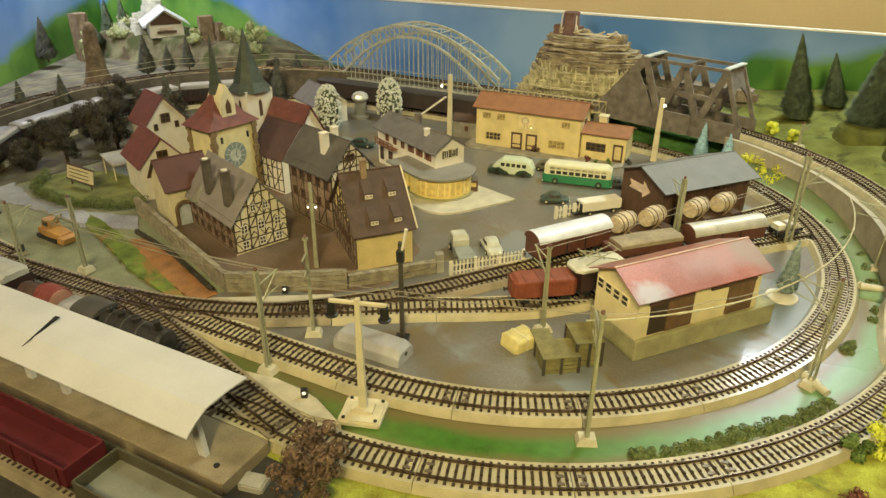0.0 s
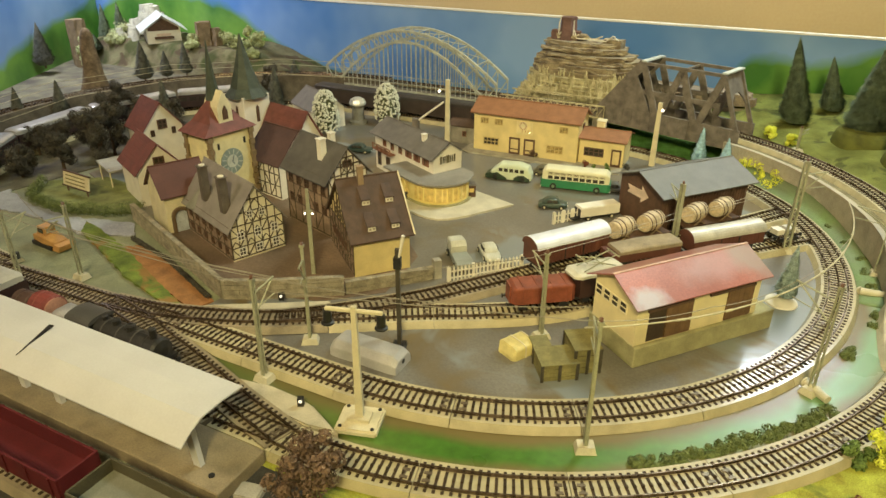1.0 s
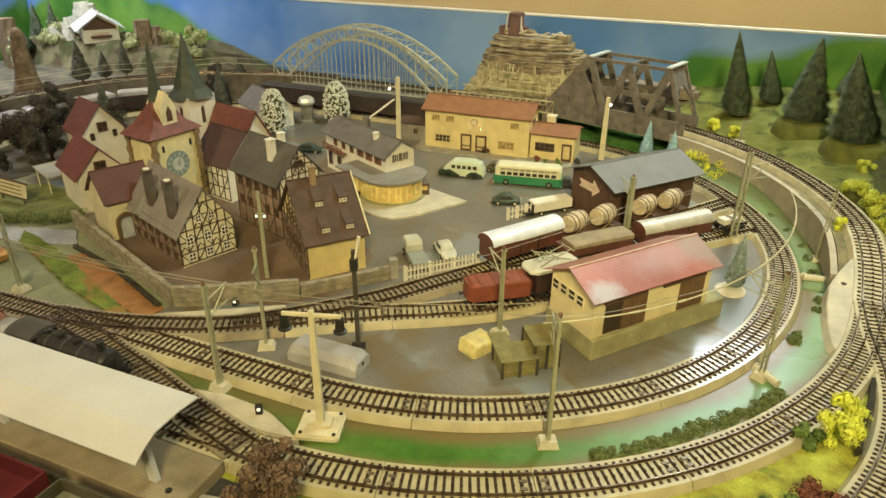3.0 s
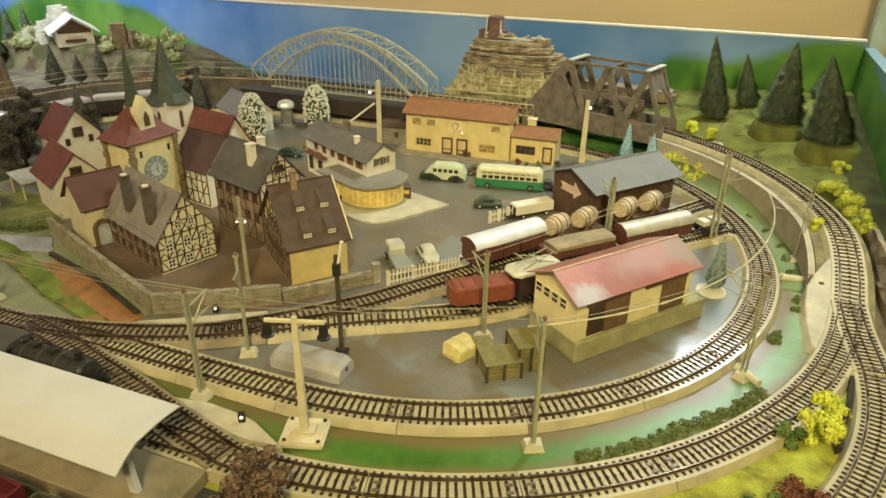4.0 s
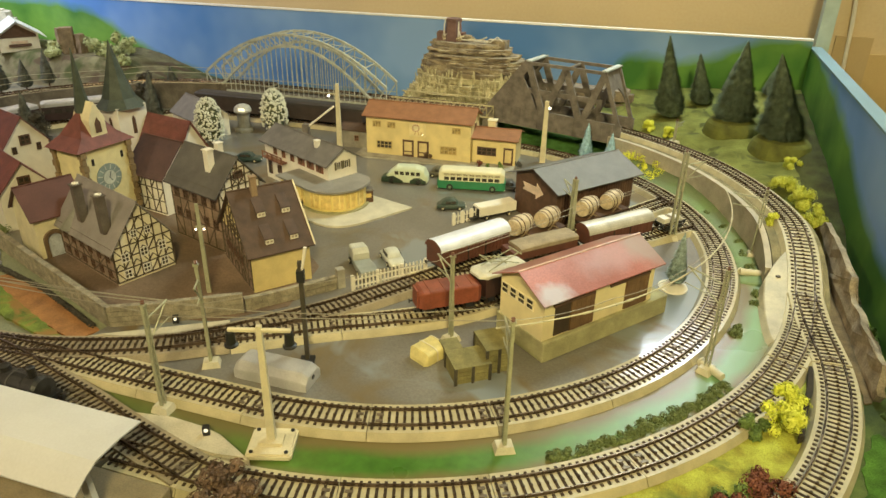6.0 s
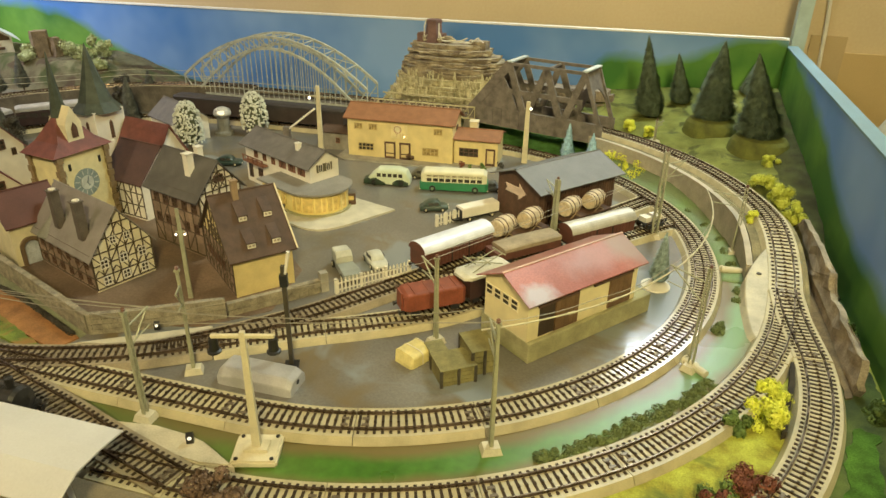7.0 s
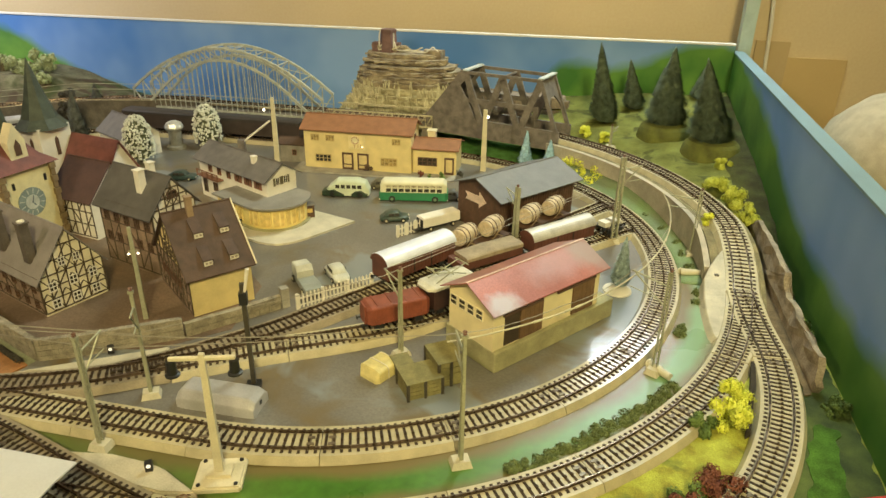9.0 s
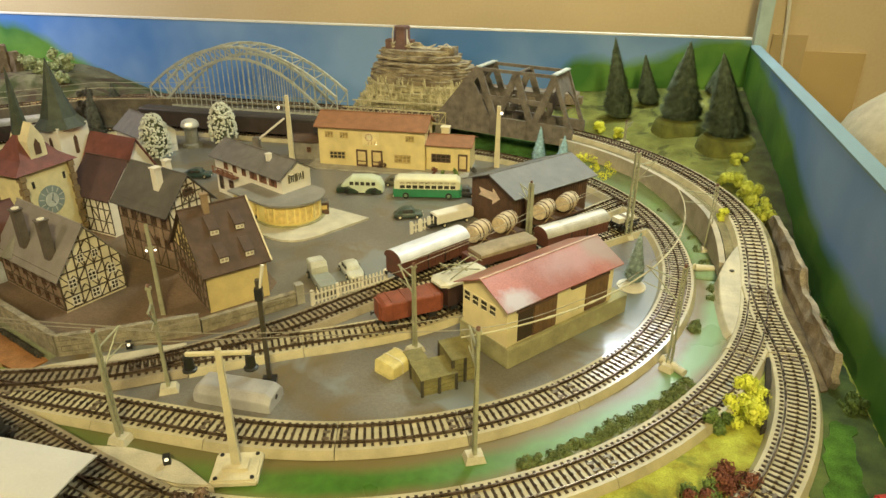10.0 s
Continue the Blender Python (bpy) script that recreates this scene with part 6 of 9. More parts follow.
lathe(bm, [(0.034, -0.002), (0.030, 0.012), (0.022, 0.040), (0.017, 0.070), (0.014, 0.100), (0.012, 0.125), (0.008, 0.137), (0.003, 0.141)], 22)
for v in bm.verts:
    k = 1 + 0.30 * noise.noise((v.co.x * 55, v.co.y * 55, v.co.z * 22))
    v.co.x *= k
    v.co.y *= k
thing("rock_spire", -0.975, 0.180, 0, 0, "tall tan-brown rock spire beside the far loop", "rock", bm=bm, material=mat("tan_brown_rock", (0.17, 0.12, 0.075), 0.9, vary=0.4, scale=60, grain=300, bump=1.0, rgb2=(0.25, 0.185, 0.115)), smooth=True)


def leaf_clump(bm, c, r, n, size, rg, squash=1.0):
    """Many small leaf tufts over an uneven ball."""
    for _ in range(n):
        d = Vector((rg.gauss(0, 1), rg.gauss(0, 1), rg.gauss(0, 1) * squash)).normalized()
        p = Vector(c) + Vector((d.x, d.y, d.z * squash)) * r * (0.55 + 0.5 * rg.random())
        u = d.orthogonal().normalized()
        u.rotate(Matrix.Rotation(rg.random() * 6.28, 3, d))
        w = d.cross(u)
        s = size * (0.6 + 0.8 * rg.random())
        v = [bm.verts.new(p + u * s), bm.verts.new(p + w * s * 0.8 + d * s * 0.4), bm.verts.new(p - u * s * 0.9), bm.verts.new(p - w * s * 0.8 + d * s * 0.2)]
        bm.faces.new(v)


def leafy_tree(name, x, y, z, h, rad, leaf, label, seed, clumps=9, per=170, size=0.0022, trunk=True, group="leafy trees", category="tree", zf=0.62, cr=(0.38, 0.22)):
    rg = random.Random(seed)
    root = thing(name, x, y, z, 0, label, category, group)
    if trunk:
        bm = B()
        rod(bm, (0, 0, -0.002), (0, 0, h * 0.5), rad * 0.11, rad * 0.07, n=7)
        for k in range(5):
            a = k * 1.26 + rg.random()
            rod(bm, (0, 0, h * (0.3 + 0.04 * k)), (math.cos(a) * rad * 0.55, math.sin(a) * rad * 0.55, h * (0.55 + 0.07 * k)), rad * 0.05, rad * 0.02, n=5)
        part("trunk", bm, BARK, root)
    bm = B()
    for k in range(clumps):
        a, q = rg.random() * 6.28, rad * (1.0 - cr[0]) * math.sqrt(rg.random())
        cz = h * (zf + (1 - zf) * 0.75 * (rg.random() * 2 - 1))
        leaf_clump(bm, (math.cos(a) * q, math.sin(a) * q, max(cz, rad * 0.2)), rad * (cr[0] + cr[1] * rg.random()), per, size, rg)
    part("crown" if trunk else "foliage", bm, leaf, root)
    return root


LEAF_DARK = mat("dark_foliage", (0.062, 0.056, 0.044), 0.9, vary=0.4, scale=150, rgb2=(0.115, 0.105, 0.08))
LEAF_BROWN = mat("russet_foliage", (0.115, 0.072, 0.045), 0.9, vary=0.4, scale=150, rgb2=(0.27, 0.175, 0.115))
LEAF_YELLOW = mat("bright_yellow_foliage", (0.80, 0.84, 0.06), 0.9, vary=0.2, scale=200, rgb2=(0.88, 0.90, 0.16))
# dimmed copy of the yellow: weaker light on the hillside painted into it
LEAF_YELLOW_DIM = mat("dimmed_yellow_foliage", (0.56, 0.60, 0.055), 0.9, vary=0.25, scale=200, rgb2=(0.68, 0.70, 0.13))
LEAF_GREEN = mat("green_foliage", (0.12, 0.20, 0.045), 0.9, vary=0.4, scale=150, rgb2=(0.22, 0.31, 0.08))
LEAF_OLIVE = mat("olive_foliage", (0.12, 0.165, 0.05), 0.9, vary=0.4, scale=150, rgb2=(0.23, 0.28, 0.10))
LEAF_RED = mat("crimson_foliage", (0.20, 0.055, 0.04), 0.9, vary=0.4, scale=150, rgb2=(0.28, 0.11, 0.06))
LEAF_LIME = mat("lime_foliage", (0.42, 0.48, 0.20), 0.9, vary=0.35, scale=150, rgb2=(0.60, 0.64, 0.36))
leafy_tree("russet_tree", 0.050, -0.476, 0.0, 0.050, 0.028, LEAF_BROWN, "russet brown leafy tree beside the outer track", 5, clumps=30, per=110, size=0.0013, cr=(0.20, 0.14), zf=0.58)
for i, (x, y, h, rd) in enumerate(((-0.690, -0.175, 0.055, 0.024), (-0.660, -0.130, 0.080, 0.025), (-0.628, -0.088, 0.090, 0.024), (-0.705, -0.045, 0.070, 0.026), (-0.650, 0.010, 0.095, 0.022), (-0.715, -0.205, 0.040, 0.022), (-0.655, -0.045, 0.092, 0.024), (-0.600, 0.035, 0.085, 0.019))):
    leafy_tree("leafy_tree", x, y, 0.0, h, rd, LEAF_DARK, "dark rounded leafy tree at the village edge", 70 + i, clumps=20, per=330, size=0.0012, zf=0.50, cr=(0.32, 0.18))
for i, (x, y, z, h, rd, lf, lb_) in enumerate((
        (0.400, -0.222, 0, 0.024, 0.016, LEAF_YELLOW, "bright yellow foam bush"), (0.393, -0.250, 0, 0.024, 0.018, LEAF_YELLOW, "bright yellow foam bush"),
        (0.372, -0.262, 0, 0.012, 0.013, LEAF_GREEN, "low olive foam bush"),
        (0.252, 0.322, 0, 0.032, 0.022, LEAF_YELLOW, "bright yellow foam bush"), (0.276, 0.290, 0, 0.028, 0.020, LEAF_YELLOW, "bright yellow foam bush"), (0.262, 0.306, 0, 0.02, 0.012, LEAF_YELLOW, "bright yellow foam bush"),
        (0.458, 0.282, 0.040, 0.018, 0.014, LEAF_YELLOW_DIM, "yellow bush on the hillside"), (0.436, 0.196, 0.040, 0.024, 0.018, LEAF_YELLOW_DIM, "yellow bush on the hillside"), (0.450, 0.150, 0.036, 0.024, 0.018, LEAF_YELLOW_DIM, "yellow bush on the hillside"),
        (0.460, 0.112, 0.029, 0.026, 0.018, LEAF_YELLOW_DIM, "yellow bush on the hillside"), (0.411, 0.076, 0.032, 0.020, 0.009, LEAF_YELLOW, "yellow tuft behind the wall"), (0.290, 0.392, 0.038, 0.016, 0.010, LEAF_YELLOW, "yellow tuft beside the raised track"),
        (0.258, 0.415, 0.04, 0.018, 0.013, LEAF_YELLOW, "yellow tuft beside the raised track"), (0.372, -0.328, 0, 0.018, 0.020, LEAF_RED, "low crimson foam bush"), (0.350, -0.352, 0, 0.013, 0.014, LEAF_RED, "low crimson foam bush"),
        (0.352, -0.345, 0, 0.010, 0.016, LEAF_GREEN, "low olive foam bush"), (0.478, -0.215, 0, 0.012, 0.012, LEAF_GREEN, "low dark green bush"), (0.485, -0.10, 0, 0.014, 0.012, LEAF_GREEN, "low dark green bush"), (0.42, 0.50, 0.055, 0.02, 0.016, LEAF_LIME, "pale green bush by the firs"), (0.44, 0.45, 0.05, 0.02, 0.014, LEAF_LIME, "pale green bush by the firs"))):
    leafy_tree("bush", x, y, z - 0.001, h, rd, lf, lb_, 90 + i, clumps=12, per=190, size=0.0011, cr=(0.28, 0.18), trunk=False, group="bushes", category="bush", zf=0.42)
# low dark hedge plants along the green strip
rg = random.Random(8)
for k in range(16):
    a = -55.5 + 24.5 * k / 15
    rr = 0.4085 + 0.005 * rg.random()
    leafy_tree("hedge_plant", rr * math.cos(radians(a)), rr * math.sin(radians(a)), -0.001, (0.0025 + 0.0025 * rg.random()) * (1.4 if k > 13 else 1), 0.0082 + 0.003 * rg.random(), LEAF_OLIVE, "low dark olive plant between the tracks", 130 + k, clumps=8, per=110, size=0.0008, cr=(0.30, 0.16), trunk=False, group="plants between tracks", category="plant", zf=0.4)
for k, (a, rr) in enumerate(((-18.5, 0.388), (-17.0, 0.390), (-8, 0.396), (-5, 0.396), (4, 0.393), (9, 0.393), (14, 0.394), (20, 0.394), (26, 0.394), (33, 0.394))):
    leafy_tree("hedge_plant", rr * math.cos(radians(a)), rr * math.sin(radians(a)), -0.001, 0.0045, 0.0085, LEAF_OLIVE, "low green plant at the foot of the retaining wall", 160 + k, clumps=8, per=110, size=0.0008, cr=(0.30, 0.16), trunk=False, group="plants between tracks", category="plant", zf=0.4)


def blossom_tree(x, y, h, rad, seed):
    rg = random.Random(seed)
    root = thing("blossom_tree", x, y, 0, 0, "white blossoming tree with rounded crown", "tree", "blossom trees")
    bm = B()
    rod(bm, (0, 0, -0.001), (0, 0, h * 0.5), 0.003, 0.002, n=7)
    part("trunk", bm, BARK, root)
    bm = B()
    prof = []
    for k in range(9):
        t = k / 8
        prof.append((rad * 0.80 * math.sqrt(max(0.02, 1 - (max(0, t - 0.35) / 0.66) ** 2)) * (0.85 + 0.15 * min(1, t / 0.3)), h * (0.12 + 0.84 * t)))
    lathe(bm, prof, 14)
    part("inner_crown", bm, mat("shaded_green_core", (0.10, 0.11, 0.06), 0.9), root)
    bm = B()
    for k in range(680):
        t = rg.random()
        r_ = rad * math.sqrt(max(0.02, 1 - (max(0, t - 0.35) / 0.66) ** 2)) * (0.88 + 0.16 * rg.random())
        a = rg.random() * 6.28
        c = Vector((r_ * math.cos(a), r_ * math.sin(a), h * (0.10 + 0.88 * t)))
        s = 0.0016 + 0.0012 * rg.random()
        d = Vector((math.cos(a), math.sin(a), 0.4)).normalized()
        u = d.orthogonal().normalized()
        w = d.cross(u)
        v = [bm.verts.new(c + u * s), bm.verts.new(c + w * s), bm.verts.new(c - u * s), bm.verts.new(c - w * s), bm.verts.new(c + d * s * 0.8)]
        for i in range(4):
            bm.faces.new((v[i], v[(i + 1) % 4], v[4]))
    part("blossom", bm, mat("white_blossom", (0.66, 0.67, 0.56), 0.8, vary=0.12), root)


blossom_tree(-0.433, 0.212, 0.077, 0.0225, 3)
blossom_tree(-0.372, 0.315, 0.074, 0.0225, 4)

# ---------------------------------------------------------------- village wall, field, hedge
def stone_wall(pts, h, th, label, group, blockw=0.011, seed=1):
    rg = random.Random(seed)
    root = thing("stone_wall", pts[0][0], pts[0][1], 0, 0, label, "wall", group)
    o = Vector((pts[0][0], pts[0][1], 0))
    for (xa, ya), (xb, yb) in zip(pts, pts[1:]):
        p, q = Vector((xa, ya, 0)) - o, Vector((xb, yb, 0)) - o
        L, ang = (q - p).length, math.atan2((q - p).y, (q - p).x)
        m = Matrix.Translation(p) @ Matrix.Rotation(ang, 4, "Z")
        bm = B()
        box(bm, 0, L, -th / 2 + 0.0006, th / 2 - 0.0006, 0, h - 0.001, m)
        part("mortar_core", bm, mat("tan_mortar", (0.27, 0.24, 0.17), 0.9, vary=0.2), root)
        rows = max(2, round(h / 0.006))
        for r_ in range(rows):
            x = -blockw * 0.5 * (r_ % 2)
            while x < L:
                wv = blockw * (0.75 + 0.5 * rg.random())
                a, b = max(0, x), min(L, x + wv - 0.0006)
                if b - a > 0.002:
                    bm = B()
                    e = 0.0005 * rg.random()
                    box(bm, a, b, -th / 2 - e, th / 2 + e, r_ * h / rows + 0.0003, (r_ + 1) * h / rows - 0.0003, m)
                    part("stone", bm, STONE, root)
                x += wv
    return root


stone_wall([(-0.425, -0.205), (-0.300, -0.255), (-0.188, -0.300), (-0.155, -0.283), (-0.085, -0.238)], 0.022, 0.005, "tan village wall of rough stone blocks", "village walls")
stone_wall([(-0.085, -0.236), (-0.050, -0.198), (-0.022, -0.166)], 0.015, 0.005, "low stone wall ending at a gate post", "village walls", seed=2)
bm = B()
box(bm, -0.004, 0.004, -0.004, 0.004, 0, 0.022)
thing("gate_post", -0.019, -0.162, 0, 45, "pale square concrete gate post", "post", bm=bm, material=CONCRETE)
slab("field", frayed([(-0.375, -0.272), (-0.36, -0.256), (-0.295, -0.270), (-0.192, -0.310), (-0.20, -0.332), (-0.29, -0.305)], step=0.002, amp=0.0014), -0.001, 0.0016, mat("orange_earth", (0.33, 0.155, 0.055), 0.9, vary=0.3, scale=50, grain=900, bump=0.5), "orange earth field below the village wall")
LIME_FLOCK = mat("lime_flock", (0.15, 0.20, 0.035), 0.95, vary=0.5, scale=45, grain=1500, bump=0.8)
brush_stains(LIME_FLOCK, (0.30, 0.17, 0.05), 34, 0.52, 0.62)
slab("grass_strip", frayed([(-0.47, -0.240), (-0.44, -0.246), (-0.37, -0.268), (-0.285, -0.303), (-0.205, -0.334), (-0.230, -0.337), (-0.31, -0.3165), (-0.40, -0.281), (-0.45, -0.262)], step=0.002, amp=0.0018), -0.001, 0.0022, LIME_FLOCK, "lime green flocked grass strip beside the field")


def hedge(pts, h, w, label, leaf, seed):
    rg = random.Random(seed)
    bm = B()
    for (xa, ya), (xb, yb) in zip(pts, pts[1:]):
        L = math.dist((xa, ya), (xb, yb))
        for k in range(int(L / 0.0030)):
            t = (k + 0.5) / int(L / 0.0030)
            leaf_clump(bm, (xa + (xb - xa) * t - pts[0][0], ya + (yb - ya) * t - pts[0][1], h * 0.45), w * 0.62, 90, 0.0009, rg, h / w * (0.8 + 0.4 * rg.random()))
    return thing("hedge", pts[0][0], pts[0][1], 0, 0, label, "hedge", "hedges", bm=bm, material=leaf)


hedge([(-0.635, -0.180), (-0.60, -0.225), (-0.53, -0.235), (-0.46, -0.212), (-0.432, -0.185)], 0.016, 0.012, "olive clipped hedge round the village green", LEAF_OLIVE, 1)
hedge([(-0.38, -0.247), (-0.30, -0.268), (-0.20, -0.308)], 0.005, 0.005, "dark low hedge along the wall foot", LEAF_DARK, 2)
slab("village_green", [(-0.64, -0.17), (-0.60, -0.22), (-0.52, -0.23), (-0.44, -0.19), (-0.47, -0.13), (-0.58, -0.12)], -0.001, 0.0018, mat("olive_green", (0.20, 0.22, 0.08), 0.9, vary=0.35, scale=50, grain=1200, bump=0.6), "olive village green inside the hedge")

for i, (x, y, h, rd) in enumerate(((-0.70, 0.385, 0.070, 0.019), (-0.655, 0.325, 0.060, 0.016), (-0.775, 0.085, 0.085, 0.022), (-0.745, 0.03, 0.08, 0.022), (-0.76, -0.10, 0.05, 0.022))):
    leafy_tree("leafy_tree", x, y, 0.0, h, rd, LEAF_DARK, "dark rounded leafy tree beside the far loop", 270 + i, clumps=18, per=280, size=0.0013, zf=0.52, cr=(0.32, 0.18))
bm = B()
fr = [((-0.44 + 0.4374 * math.cos(radians(a)), 0.4374 * math.sin(radians(a)), 0.0), (math.cos(radians(a)), math.sin(radians(a)))) for a in np.linspace(91, 216, 60)]
sweep(bm, fr, [(-0.020, 0.0), (0.020, 0.0), (0.017, 0.0484), (-0.017, 0.0484)])
thing("far_viaduct", 0, 0, 0, 0, "dark brown bank carrying the far upper track", "embankment", kind="structure", bm=bm, material=mat("dark_brown_bank", (0.13, 0.11, 0.085), 0.85, vary=0.35, scale=50, grain=700, bump=0.5))

# ---------------------------------------------------------------- masts, lamps, wires
def catenary_mast(x, y, h, rz, arm=0.024, z=0.0, label="grey-green catenary mast with bracket arm", wide=1.0):
    """H-section post with a lattice of cross ties, bracket arm with stay, insulators; arm points along local x."""
    root = thing("catenary_mast", x, y, z, rz, label, "mast", "catenary masts")
    bm = B()
    v = box(bm, -0.0062, 0.0062, -0.0078, 0.0078, 0.0002, 0.0058)
    for w in v[4:]:
        w.co.x *= 0.72
        w.co.y *= 0.78
    part("foot", bm, mat("cream_foot", (0.56, 0.52, 0.38), 0.5, vary=0.12), root, "cream moulded foot")
    bm = B()
    half = lambda z: wide * (0.0019 - 0.0006 * z / h)
    for sx in (-1, 1):
        bm = B()
        v = box(bm, -0.0005 * wide, 0.0005 * wide, -0.0015 * wide, 0.0015 * wide, 0.0058, h)
        for w in v:
            w.co.x += sx * half(w.co.z)
            w.co.y *= 1 - 0.3 * w.co.z / h
        part("channel", bm, MAST, root)
    bm = B()
    n = int(h / 0.0062)
    for k in range(n):
        za, zb, sx = 0.006 + (h - 0.0065) * k / n, 0.006 + (h - 0.0065) * (k + 1) / n, 1 if k % 2 else -1
        rod(bm, (-sx * half(za), -0.0011, za), (sx * half(zb), -0.0011, zb), 0.00042 * wide, n=4)
    box(bm, -0.0018, 0.0018, -0.0022, 0.0022, h - 0.0018, h)
    part("lattice", bm, MAST, root)
    bm = B()
    rod(bm, (0, 0, h * 0.86), (arm, 0, h * 0.90), 0.0008, n=6)
    part("arm", bm, MAST, root)
    bm = B()
    rod(bm, (0, 0, h * 0.66), (arm * 0.95, 0, h * 0.90), 0.0007, n=6)
    part("stay", bm, MAST, root)
    bm = B()
    rod(bm, (arm * 0.3, 0, h * 0.72), (arm, 0, h * 0.745), 0.0005, n=6)
    part("steady_arm", bm, MAST, root)
    bm = B()
    lathe(bm, [(0.0010, 0), (0.0017, 0.0008), (0.0010, 0.0016), (0.0017, 0.0024), (0.0010, 0.0032)], 8, Matrix.Translation((0, 0, h)))
    part("insulator", bm, mat("brown_porcelain", (0.16, 0.08, 0.05), 0.3), root)
    return root


MASTS = [(0.196, -0.341, 0.110, 115), (-0.064, -0.384, 0.096, 90), (-0.064, -0.322, 0.098, -60), (0.118, -0.219, 0.087, 140), (0.3397, -0.192, 0.099, 150), (0.307, 0.078, 0.110, 20), (0.191, 0.022, 0.082, 130),
         (0.3965, 0.060, 0.083, 178), (-0.370, -0.388, 0.092, 90), (-0.350, -0.338, 0.084, -90)]
for x, y, h, rz in MASTS:
    catenary_mast(x, y, h, rz, 0.034 if rz > 140 else 0.024, wide=1.7 if rz in (20, 130) else 1.0)
catenary_mast(0.300, 0.352, 0.036, 60, 0.02, 0.038, "short catenary mast beside the raised track")


def wire(pts, r_=0.00038, label="thin steel catenary wire", sag=0.0):
    curve = []
    for a, b in zip(pts, pts[1:]):
        for k in range(8):
            t = k / 8
            curve.append((a[0] + (b[0] - a[0]) * t, a[1] + (b[1] - a[1]) * t, a[2] + (b[2] - a[2]) * t - sag * 4 * t * (1 - t)))
    curve.append(pts[-1])
    bm = B()
    tube(bm, curve, r_, 5)
    return thing("catenary_wire", 0, 0, 0, 0, label, "wire", "catenary wires", bm=bm, material=WIRE)


def arm_tip(i, f):
    x, y, h, rz = MASTS[i]
    return (x + 0.023 * math.cos(radians(rz)), y + 0.023 * math.sin(radians(rz)), h * f)


PALE_WIRE = mat("pale_contact_wire", (0.55, 0.51, 0.35), 0.55, 0.1, vary=0.1)
loop = [(-0.44, -0.365, 0.075), arm_tip(8, 0.75), arm_tip(1, 0.75), (0.178, -0.300, 0.082)]
wire(loop)
wire([(a, b, c + 0.012) for a, b, c in loop], sag=0.008)
bm = B()
tube(bm, [(0.356 * math.cos(radians(a)), 0.356 * math.sin(radians(a)), 0.081) for a in range(-60, 9, 2)], 0.00070, 6)
thing("contact_wire", 0, 0, 0, 0, "thick pale curved contact wire over the inner loop", "wire", "catenary wires", bm=bm, material=PALE_WIRE)
wire([(0.356 * math.cos(radians(a)), 0.356 * math.sin(radians(a)), 0.0875) for a in (-60, -44, -28, -10)], 0.00028, sag=0.005)
run = [arm_tip(9, 0.76), arm_tip(2, 0.75), (0.098, -0.202, 0.070), (0.197, -0.052, 0.070), (0.275, 0.060, 0.070)]
wire(run, 0.00032)
wire([(a, b, c + 0.007) for a, b, c in run[2:]], 0.00026, sag=0.004)
wire([(-0.44, -0.33, 0.08), arm_tip(9, 0.9), arm_tip(1, 0.9)], sag=0.004)
# splice of pale clamps on the curved wire
for a in (-48, -46.4, -43, -41.2, -22, -14, -6):
    bm = B()
    rod(bm, (-0.0035, 0, 0), (0.0035, 0, 0), 0.0011, n=6)
    thing("wire_clamp", 0.356 * math.cos(radians(a)), 0.356 * math.sin(radians(a)), 0.081, a + 90, "pale clamp sleeve on the curved wire", "clamp", "wire clamps", bm=bm, material=PALE_WIRE)

CREAM_METAL = mat("cream_lamp_metal", (0.62, 0.56, 0.38), 0.45, vary=0.12)


def yard_lamp(x, y, h, rz, z=0.0):
    """Tall cream yard lamp: stepped base, square post, cross arm with two hanging black lamps."""
    root = thing("yard_lamp", x, y, z, rz, "cream yard lamp with two hanging black lamps", "lamp", "yard lamps")
    bm = B()
    box(bm, -0.0165, 0.0165, -0.0150, 0.0150, 0.0004, 0.0062)
    bmesh.ops.bevel(bm, geom=bm.edges[:], offset=0.0015, segments=2, affect="EDGES")
    part("base_plate", bm, CREAM_METAL, root)
    bm = B()
    v = box(bm, -0.0085, 0.0085, -0.0055, 0.0055, 0.0062, 0.0088)
    part("base_step", bm, CREAM_METAL, root)
    for sx in (-1, 1):
        for sy in (-1, 1):
            bm = B()
            lathe(bm, [(0.0015, 0), (0.0015, 0.0008)], 10, Matrix.Translation((sx * 0.0125, sy * 0.0115, 0.0062)))
            part("screw_hole", bm, BLACK, root)
    bm = B()
    v = box(bm, -0.0030, 0.0030, -0.0022, 0.0022, 0.0088, h)
    for w in v[4:]:
        w.co.x *= 0.6
        w.co.y *= 0.7
    part("post", bm, CREAM_METAL, root)
    bm = B()
    box(bm, -0.021, 0.021, -0.0014, 0.0014, h - 0.005, h - 0.002)
    bmesh.ops.bevel(bm, geom=bm.edges[:], offset=0.0006, segments=1, affect="EDGES")
    part("cross_arm", bm, CREAM_METAL, root)
    for s in (-1, 1):
        bm = B()
        lathe(bm, [(0.0030, 0), (0.0034, -0.009), (0.0048, -0.0098), (0.0048, -0.0108)], 16, Matrix.Translation((s * 0.0195, 0, h - 0.005)))
        lamp = part("lamp_housing", bm, BLACK, root, "black cylindrical lamp housing")
        bm = B()
        lathe(bm, [(0.0038, -0.0108), (0.0030, -0.0118), (0.0012, -0.0124)], 14, Matrix.Translation((s * 0.0195, 0, h - 0.005)))
        part("lens", bm, WHITE, lamp)
    return root


yard_lamp(0.0365, -0.393, 0.1045, 17)
